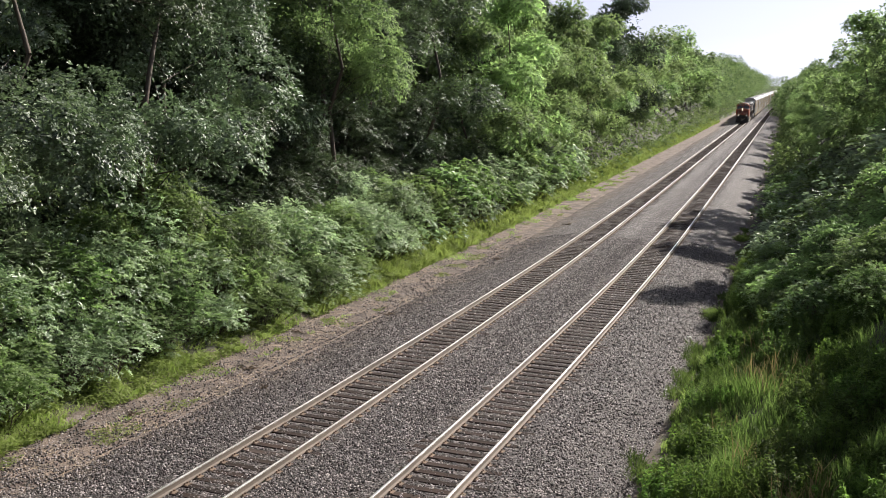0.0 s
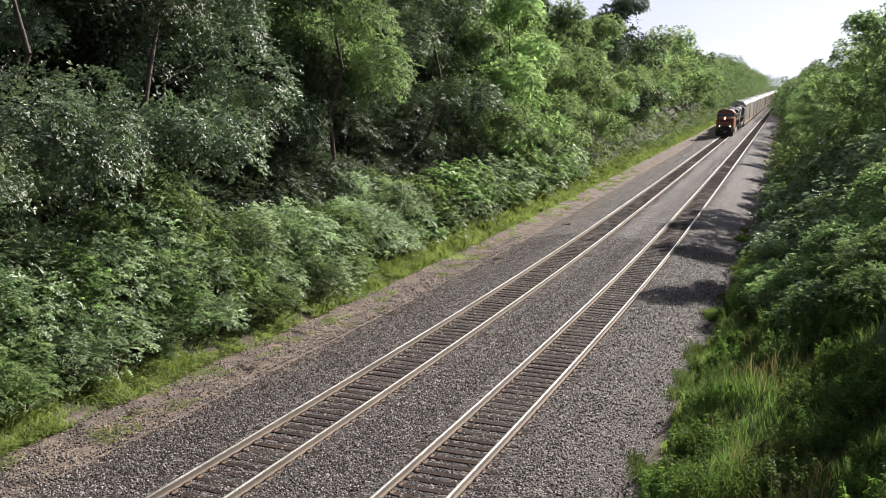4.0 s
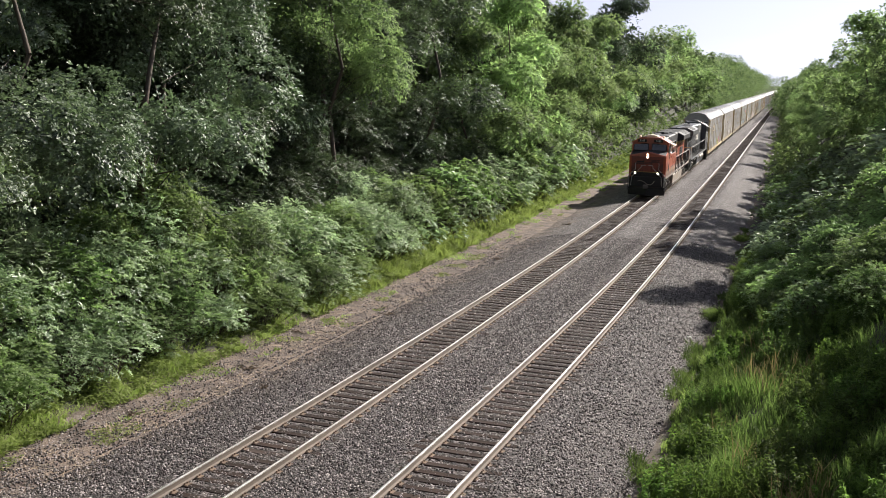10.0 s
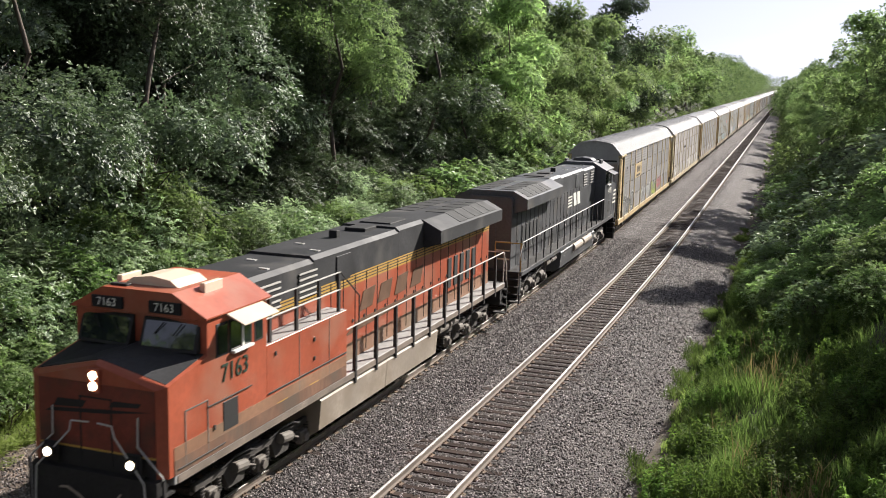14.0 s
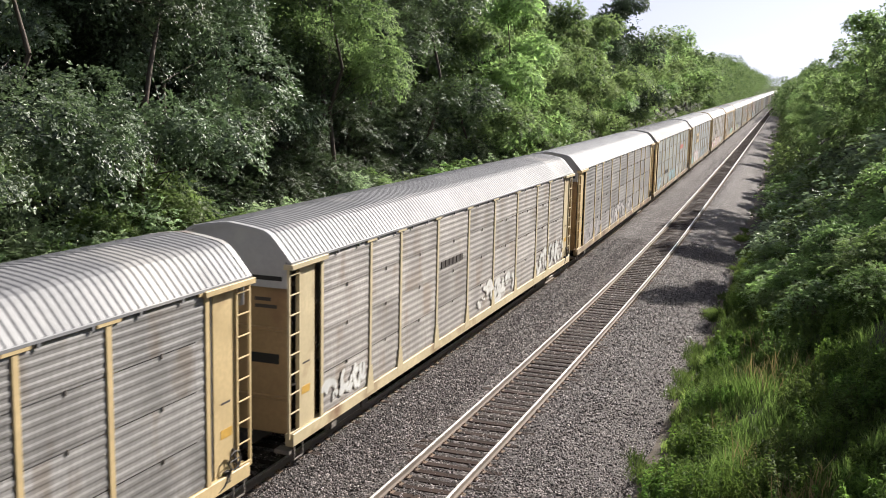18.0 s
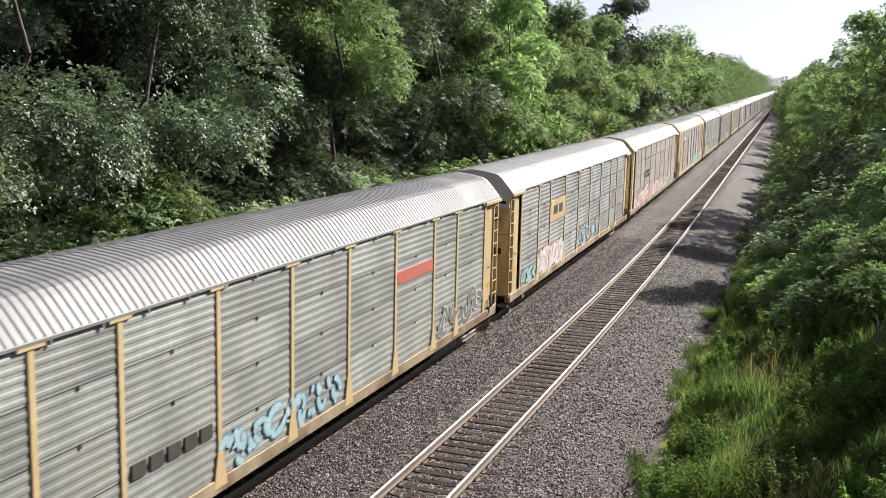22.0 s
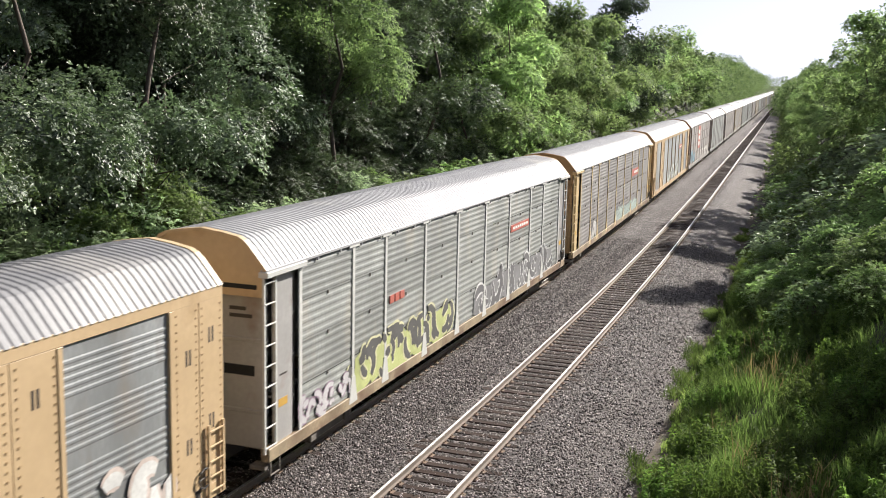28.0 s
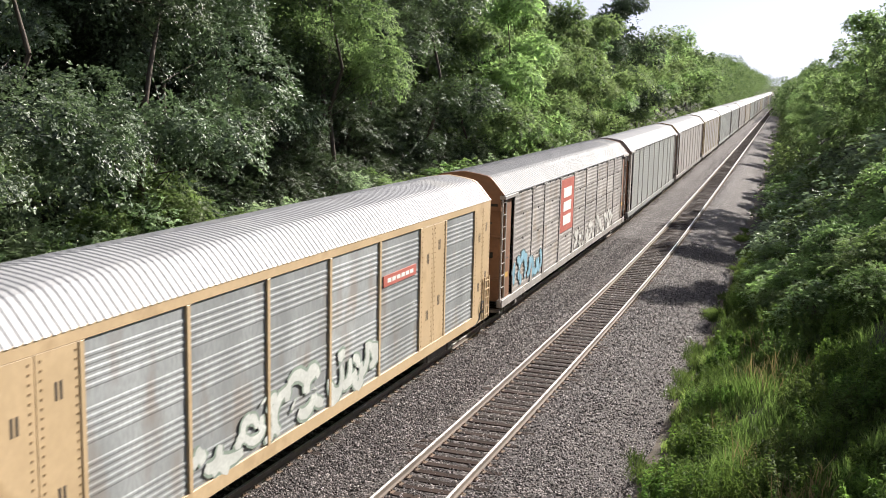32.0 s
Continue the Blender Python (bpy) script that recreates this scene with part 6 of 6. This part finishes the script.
        pipe(bm, [(s * 0.95, -11.0, 2.75), (s * 0.95, -11.02, 2.2), (s * 1.48, -11.02, 1.7), (s * 1.48, -11.02, 0.5)], 0.018)
        part("grab_iron", bm, M_RAILING if raised else M_LYEL, root, "bent steel grab rail")
        # ditch lights
        bm = bmesh.new()
        tube(bm, (s * 0.92, -11.08, 1.92), (s * 0.92, -11.22, 1.92), 0.12, 0.13, 12)
        box(bm, s * 0.92 - 0.17, s * 0.92 + 0.17, -11.12, -11.08, 1.74, 2.1, 0.01)
        dl = part("ditch_light", bm, M_BLACK, root, "black ditch light housing")
        if lights:
            bm = bmesh.new()
            tube(bm, (s * 0.92, -11.215, 1.92), (s * 0.92, -11.23, 1.92), 0.085, 0.085, 14)
            part("lens", bm, M_LAMP, dl, "lit white lamp")
    bm = bmesh.new()
    box(bm, -0.13, 0.13, -11.02, -10.93, 3.1, 3.56, 0.02)
    hl = part("headlight", bm, paint, root, "twin headlight housing")
    for z in (3.43, 3.23):
        bm = bmesh.new()
        tube(bm, (0, -11.02, z), (0, -11.03, z), 0.085, 0.085, 14)
        part("lens", bm, M_LAMP if lights else M_GLASS, hl, "round headlight lens")
    if raised:
        bm = bmesh.new()
        prism(bm, [(-1.15, 2.62), (0.2, 2.72), (1.2, 2.86), (0.1, 2.79), (-1.0, 2.7)], -10.975, -10.96)
        prism(bm, [(-0.95, 2.74), (-0.3, 2.78), (-0.2, 2.92), (-0.85, 2.9)], -10.975, -10.96)
        prism(bm, [(0.3, 2.86), (0.95, 2.92), (1.0, 3.0), (0.4, 2.98)], -10.975, -10.96)
        part("emblem_bar", bm, M_BLACK, root, "dark painted emblem as plain slanted bars")
    # front sill, plow, coupler, hoses
    bm = bmesh.new()
    hull(bm, [[(-1.45, -10.85, 1.62), (1.45, -10.85, 1.62), (1.45, -10.85, 0.75), (-1.45, -10.85, 0.75)],
              [(-1.4, -11.1, 1.6), (1.4, -11.1, 1.6), (1.4, -11.1, 0.8), (-1.4, -11.1, 0.8)]])
    part("front_sill", bm, M_BLACK, root, "black end sill")
    bm = bmesh.new()
    hull(bm, [[(-1.5, -10.9, 0.75), (-1.5, -10.9, 0.12), (-1.42, -10.8, 0.12), (-1.42, -10.8, 0.75)],
              [(0, -11.35, 0.72), (0, -11.45, 0.1), (0, -11.3, 0.1), (0, -11.25, 0.72)],
              [(1.5, -10.9, 0.75), (1.5, -10.9, 0.12), (1.42, -10.8, 0.12), (1.42, -10.8, 0.75)]])
    part("plow", bm, M_BLACK, root, "black snow plow")
    bm = bmesh.new()
    pipe(bm, [(-0.7, -11.15, 1.25), (-0.45, -11.25, 1.32), (-0.15, -11.28, 1.2), (0.1, -11.28, 1.0), (0.35, -11.28, 0.98), (0.55, -11.25, 1.1), (0.65, -11.15, 1.3)], 0.025)
    part("cable", bm, M_SILVER, root, "pale jumper cable")
    coupler(root, -10.9, -1)
    coupler(root, 10.1, 1)
    # roof fittings
    bm = bmesh.new()
    hull(bm, [[(x * 0.62, y, 4.785 + z) for x, z in ((-1, 0), (-0.7, 0.13), (0, 0.19), (0.7, 0.13), (1, 0))] for y in (-9.2, -8.2)])
    part("air_conditioner", bm, M_CREAM if raised else M_SOOT, root, "rounded rooftop air conditioner")
    for x in (-1.05, 0.9):
        bm = bmesh.new()
        box(bm, x, x + 0.12, -8.9, -8.25, 4.6 if x > 0 else 4.58, 4.86, 0.01)
        part("roof_baffle", bm, M_CREAM if raised else M_SOOT, root)
    bm = bmesh.new()
    box(bm, -0.75, -0.35, -9.5, -9.35, 4.785, 4.83, 0.01)
    part("roof_grille", bm, M_BLACK, root)
    # long hood
    hoods = [(-7.35, -4.1, 0.94, 4.62), (-4.1, 1.2, 0.94, 4.68), (1.2, 3.2, 0.94, 4.74), (3.2, 9.85, 0.94, 4.5)]
    for y0, y1, w, z1 in hoods:
        bm = bmesh.new()
        hull(bm, [[(-w, y, 1.62), (-w, y, 2.08), (w, y, 2.08), (w, y, 1.62)] for y in (y0, y1)])
        part("hood_base", bm, M_BAND if raised else stripe, root, "lower hood band")
        bm = bmesh.new()
        hull(bm, [[(-w, y, 2.08), (-w, y, 3.6), (w, y, 3.6), (w, y, 2.08)] for y in (y0 + 0.002, y1 - 0.002)])
        part("hood_side", bm, hood_low, root, "hood side doors")
        bm = bmesh.new()
        hull(bm, [[(-w, y, 3.6), (-w, y, 3.88), (w, y, 3.88), (w, y, 3.6)] for y in (y0 + 0.002, y1 - 0.002)])
        part("hood_stripe", bm, stripe, root)
        bm = bmesh.new()
        hull(bm, [[(-w, y, 3.88), (-w, y, z1 - 0.1), (-w + 0.12, y, z1), (w - 0.12, y, z1), (w, y, z1 - 0.1), (w, y, 3.88)] for y in (y0 + 0.002, y1 - 0.002)])
        part("hood_top", bm, hood_top, root, "dark upper hood and roof")
    for s in (-1, 1):
        y = -3.2
        while y < 9.5:
            bm = bmesh.new()
            box(bm, min(s * 0.94, s * 0.952), max(s * 0.94, s * 0.952), y, y + 0.02, 1.7, 3.85)
            box(bm, min(s * 0.94, s * 0.96), max(s * 0.94, s * 0.96), y + 0.55, y + 0.62, 2.6, 2.68)
            part("door_seam", bm, M_BLACK, root)
            y += 0.72
        for z in (3.66, 3.74, 3.82):
            bm = bmesh.new()
            box(bm, min(s * 0.94, s * 0.948), max(s * 0.94, s * 0.948), -7.3, 9.8, z, z + 0.02)
            part("pinstripe", bm, hood_top, root)
        for k in range(5):
            bm = bmesh.new()
            y = 5.4 + k * 0.62
            box(bm, min(s * 0.95, s * 0.97), max(s * 0.95, s * 0.97), y, y + 0.34, 2.2, 3.2, 0.01)
            part("hood_vent", bm, M_VENT, root, "tall dark ventilation slot")
        for y in (-6.7, -4.9):
            bm = bmesh.new()
            box(bm, min(s * 0.95, s * 0.962), max(s * 0.95, s * 0.962), y, y + 0.9, 3.75, 4.4)
            v = part("grille", bm, M_VENT, root, "dark intake behind bars")
            for i in range(5):
                bm = bmesh.new()
                box(bm, min(s * 0.962, s * 0.985), max(s * 0.962, s * 0.985), y, y + 0.9, 3.78 + i * 0.14, 3.82 + i * 0.14)
                part("slat", bm, M_RAILING, v)
        bm = bmesh.new()
        box(bm, min(s * 0.95, s * 0.968), max(s * 0.95, s * 0.968), -2.9, -2.1, 3.85, 4.5, 0.01)
        part("hatch", bm, hood_top, root)
        # plain painted lettering bars on the hood
        if raised:
            for i in range(4):
                bm = bmesh.new()
                y0 = -1.5 + i * 1.2
                prism_yz(bm, [(y0, 2.8), (y0 + 0.85, 2.83), (y0 + 1.05, 3.36), (y0 + 0.25, 3.32)], s * 0.945, s * 0.956)
                part("lettering_bar", bm, M_FADED, root, "faded dark lettering as a plain bar")
            bm = bmesh.new()
            prism_yz(bm, [(-2.4, 2.3), (3.4, 2.52), (3.4, 2.6), (-1.6, 2.6)], s * 0.945, s * 0.956)
            part("lettering_swoosh", bm, M_FADED, root, "dark green underline")
        else:
            for i in range(2):
                bm = bmesh.new()
                prism_yz(bm, [(-3.4 + i * 0.9, 2.95), (-2.75 + i * 0.9, 2.95), (-2.55 + i * 0.9, 3.6), (-3.2 + i * 0.9, 3.6)], s * 0.945, s * 0.956)
                part("lettering_bar", bm, M_NUMBER, root, "white lettering as a plain bar")
            for i in range(4):
                bm = bmesh.new()
                box(bm, min(s * 0.945, s * 0.956), max(s * 0.945, s * 0.956), -1.4, -0.5, 3.0 + 0.15 * i, 3.07 + 0.15 * i)
                part("lettering_line", bm, M_NUMBER, root, "thin white painted line")
            for i in range(4):
                bm = bmesh.new()
                prism_yz(bm, [(-10.8, 2.95 - i * 0.22), (-10.1 + 0.08 * i, 2.95 - i * 0.22), (-10.05 + 0.08 * i, 3.05 - i * 0.22), (-10.8, 3.05 - i * 0.22)], s * 1.5, s * 1.514)
                part("nose_stripe", bm, M_NUMBER, root, "white nose stripe")
    # radiator wings
    bm = bmesh.new()
    hull(bm, [[(-1.5, y, 4.02), (-1.5, y, 4.42), (-0.9, y, 4.72), (0.9, y, 4.72), (1.5, y, 4.42), (1.5, y, 4.02), (0.94, y, 3.86), (-0.94, y, 3.86)] for y in (3.2, 9.6)])
    part("radiator_wing", bm, hood_top, root, "overhanging radiator section")
    for s in (-1, 1):
        for i in range(5):
            bm = bmesh.new()
            y = 5.2 + i * 0.8
            hull(bm, [[(s * 0.2, yy, 4.735), (s * 0.88, yy, 4.74), (s * 1.42, yy, 4.475), (s * 1.42, yy, 4.44), (s * 0.88, yy, 4.70), (s * 0.2, yy, 4.70)] for yy in (y, y + 0.7)])
            part("radiator_screen", bm, M_VENT, root, "dark radiator screen")
    for y0, y1, w, h in ((0.2, 1.0, 0.32, 0.1), (1.6, 2.8, 0.5, 0.1), (-1.2, -1.0, 0.12, 0.2)):
        bm = bmesh.new()
        box(bm, -w, w, y0, y1, 4.66, 4.68 + h, 0.02)
        part("roof_hatch", bm, M_VENT, root, "sooty roof fitting")
    for i, y in enumerate((-6.8, -5.9, -5.0, -3.4, -2.6)):
        bm = bmesh.new()
        x = 0.45 if i % 2 else -0.4
        box(bm, x, x + 0.25, y, y + 0.1, 4.62 if y < -4.1 else 4.68, 4.645 if y < -4.1 else 4.705)
        part("lifting_lug", bm, M_RAILING, root)
    # raised walkway box behind the cab
    y_rail = -3.4 if raised else -7.3
    for s in (-1, 1):
        if raised:
            bm = bmesh.new()
            box(bm, min(s * 0.94, s * 1.5), max(s * 0.94, s * 1.5), -7.35, -3.42, 1.62, 3.3, 0.012)
            part("equipment_cabinet", bm, paint, root, "painted cabinet under the raised walkway")
            bm = bmesh.new()
            box(bm, min(s * 0.96, s * 1.46), max(s * 0.96, s * 1.46), -7.3, -3.45, 3.3, 3.315)
            part("raised_walkway", bm, M_DECK, root, "grey walkway tread")
            bm = bmesh.new()
            for y in (-5.9, -4.4):
                box(bm, min(s * 1.5, s * 1.508), max(s * 1.5, s * 1.508), y, y + 0.02, 1.65, 3.28)
            box(bm, min(s * 1.5, s * 1.508), max(s * 1.5, s * 1.508), -7.3, -3.45, 2.2, 2.225)
            part("panel_seam", bm, M_IRON, root)
            for y in (-6.9, -5.4):
                bm = bmesh.new()
                box(bm, min(s * 1.5, s * 1.508), max(s * 1.5, s * 1.508), y, y + 0.45, 1.78, 1.92)
                part("warning_label", bm, M_LYEL, root, "small yellow label")
            bm = bmesh.new()
            box(bm, min(s * 1.5, s * 1.51), max(s * 1.5, s * 1.51), -10.7, -3.45, 1.62, 1.9)
            part("lower_band", bm, M_GRIME, root, "grimy brown lower band")
            bm = bmesh.new()
            box(bm, min(s * 1.5, s * 1.507), max(s * 1.5, s * 1.507), -10.7, -3.45, 1.9, 2.16)
            part("dusty_band", bm, M_BAND, root, "dusty faded orange band")
            bm = bmesh.new()
            for ya, yb, za in ((-10.6, -9.0, 1.72), (-9.6, -8.0, 2.62), (-7.3, -3.5, 2.24)):
                pipe(bm, [(s * 1.52, ya, za), (s * 1.52, yb, za)], 0.014)
            for ya, za in ((-7.0, 3.0), (-5.2, 2.9), (-5.2, 2.45), (-9.4, 2.1)):
                box(bm, min(s * 1.5, s * 1.53), max(s * 1.5, s * 1.53), ya, ya + 0.05, za, za + 0.09)
            part("grab_rail", bm, M_TRUCK, root, "thin steel grab rails and latches")
            ys = (-7.1, -5.9, -4.8, -3.75)
            for y in ys:
                bm = bmesh.new()
                box(bm, min(s * 1.4, s * 1.46), max(s * 1.4, s * 1.46), y - 0.05, y + 0.05, 3.3, 4.3)
                part("stanchion", bm, M_BLACK, root, "black railing post")
            for z in (4.28, 3.85):
                bm = bmesh.new()
                pipe(bm, [(s * 1.45, -7.3, z), (s * 1.45, -3.7, z)], 0.02)
                part("handrail", bm, M_RAILING, root)
            bm = bmesh.new()
            pipe(bm, [(s * 1.45, -3.7, 4.28), (s * 1.45, -2.6, 3.5), (s * 1.45, -2.6, 2.78)], 0.02)
            part("handrail", bm, M_BLACK, root)
        y = y_rail + 0.5
        while y < 10.0:
            bm = bmesh.new()
            r = 0.045 if raised else 0.025
            box(bm, min(s * 1.44, s * (1.44 + 2 * r)), max(s * 1.44, s * (1.44 + 2 * r)), y - r, y + r, 1.3, 2.78)
            part("stanchion", bm, M_BLACK, root, "black railing post")
            y += 1.32
        bm = bmesh.new()
        pipe(bm, [(s * 1.48, y_rail, 2.78), (s * 1.48, 10.0, 2.78)] + [(s * 1.48, 10.4, 2.3), (s * 1.48, 10.6, 0.6)], 0.022)
        part("handrail", bm, rail_mat, root, "walkway handrail")
        bm = bmesh.new()
        for k in range(4):
            box(bm, min(s * 1.05, s * 1.52), max(s * 1.05, s * 1.52), 10.2, 10.5, 0.42 + k * 0.3, 0.46 + k * 0.3)
        box(bm, min(s * 1.48, s * 1.52), max(s * 1.48, s * 1.52), 10.45, 10.5, 0.4, 1.65)
        part("rear_steps", bm, M_BLACK, root, "black steel corner steps")
        # under-deck piping and tanks
        for y in (3.6, 4.6):
            bm = bmesh.new()
            tube(bm, (s * 1.25, y, 1.2), (s * 1.25, y + 0.8, 1.2), 0.16, 0.16, 10)
            part("air_reservoir", bm, M_IRON, root)
    bm = bmesh.new()
    hull(bm, [[(-1.4, y, 1.43), (1.4, y, 1.43), (1.5, y, 1.34), (1.44, y, 0.62), (1.2, y, 0.45), (-1.2, y, 0.45), (-1.44, y, 0.62), (-1.5, y, 1.34)] for y in (-4.8, -0.85)])
    hull(bm, [[(-1.4, y, 1.43), (1.4, y, 1.43), (1.5, y, 1.34), (1.44, y, 0.62), (1.2, y, 0.45), (-1.2, y, 0.45), (-1.44, y, 0.62), (-1.5, y, 1.34)] for y in (-0.82, 3.1)])
    part("fuel_tank", bm, tank_mat, root, "dusty fuel tank between the trucks")
    if not raised:
        for s in (-1, 1):
            for y in (-3.6, -1.4):
                bm = bmesh.new()
                tube(bm, (s * 1.42, y, 1.2), (s * 1.42, y + 1.9, 1.2), 0.2, 0.2, 12)
                part("air_reservoir", bm, M_SILVER, root, "pale cylindrical air tank")
    bm = bmesh.new()
    box(bm, -1.42, 1.42, 9.9, 10.25, 0.8, 1.62, 0.02)
    part("rear_sill", bm, M_BLACK, root)
    for k in range(3):
        bm = bmesh.new()
        box(bm, -0.9, 0.9, 9.85, 9.862, 2.0 + 0.34 * k, 2.06 + 0.34 * k)
        part("end_stripe", bm, M_CREAM if not raised else M_LYEL, root, "thin pale stripe on the hood end")
    bm = bmesh.new()
    box(bm, -0.3, 0.3, 9.85, 9.88, 2.0, 3.7, 0.01)
    part("end_door", bm, hood_low, root)
    bm = bmesh.new()
    pipe(bm, [(-1.45, 10.15, 1.62), (-1.45, 10.2, 2.75), (-0.4, 10.2, 2.75), (-0.4, 10.15, 1.62)], 0.022)
    part("end_railing", bm, M_RAILING if raised else M_LYEL, root, "bent end railing")
    bm = bmesh.new()
    pipe(bm, [(1.45, 10.15, 1.62), (1.45, 10.2, 2.75), (0.4, 10.2, 2.75), (0.4, 10.15, 1.62)], 0.022)
    part("end_railing", bm, M_RAILING if raised else M_LYEL, root, "bent end railing")
    bm = bmesh.new()
    for x in (-0.75, -0.6, 0.6, 0.78):
        pipe(bm, [(x, 10.2, 0.95), (x * 1.02, 10.5, 0.7), (x * 0.95, 10.62, 0.35)], 0.025)
    part("brake_hose", bm, M_BLACK, root, "black rubber brake hoses")
    for y in (-7.0, 6.9):
        loco_truck(root, y, (-1.95, 0.0, 1.95), 0.53)
    return root


locos = [locomotive("orange, yellow and black diesel locomotive leading the train", M_ORANGE, M_ORANGE, M_DARK, M_LYEL, M_DECK, M_RAILING, M_SILVER, "7163", True, M_DARK, True),
         locomotive("black diesel locomotive coupled backwards behind the leader", M_SOOT, M_SOOT, M_SOOT, M_SOOT, M_DARK, M_RAILING, M_SOOT, "4178", False, M_DARK, False)]


# ---- movement ----
def lead(t):
    """How far along the line the coupling behind the second locomotive is at t seconds."""
    return 7.0107 - 17.5655 * (t - 17.0)


def seat_on_line(y, half, turned=0.0):
    """The pose of a vehicle whose trucks stand at y - half and y + half."""
    a, b = on_line(0, y - half, 0), on_line(0, y + half, 0)
    d = b - a
    yaw = math.degrees(math.atan2(-d.x, d.y))
    tilt = math.degrees(math.atan2(d.z, d.y))
    c = (a + b) / 2
    return pose(c.x, c.y, c.z, tilt, 0, yaw) @ pose(0, 0, 0, 0, 0, turned)


def motions():
    times = [0.5 * i for i in range(65)]
    for i, loco in enumerate(locos):
        walk(loco, [(t, seat_on_line(lead(t) - LOCO * (1.5 - i), 6.9, 180.0 * i)) for t in times])
    for k, car in enumerate(cars):
        walk(car, [(t, seat_on_line(lead(t) + CAR * (k + 0.5) - 0.15, 9.9)) for t in times])


motions()
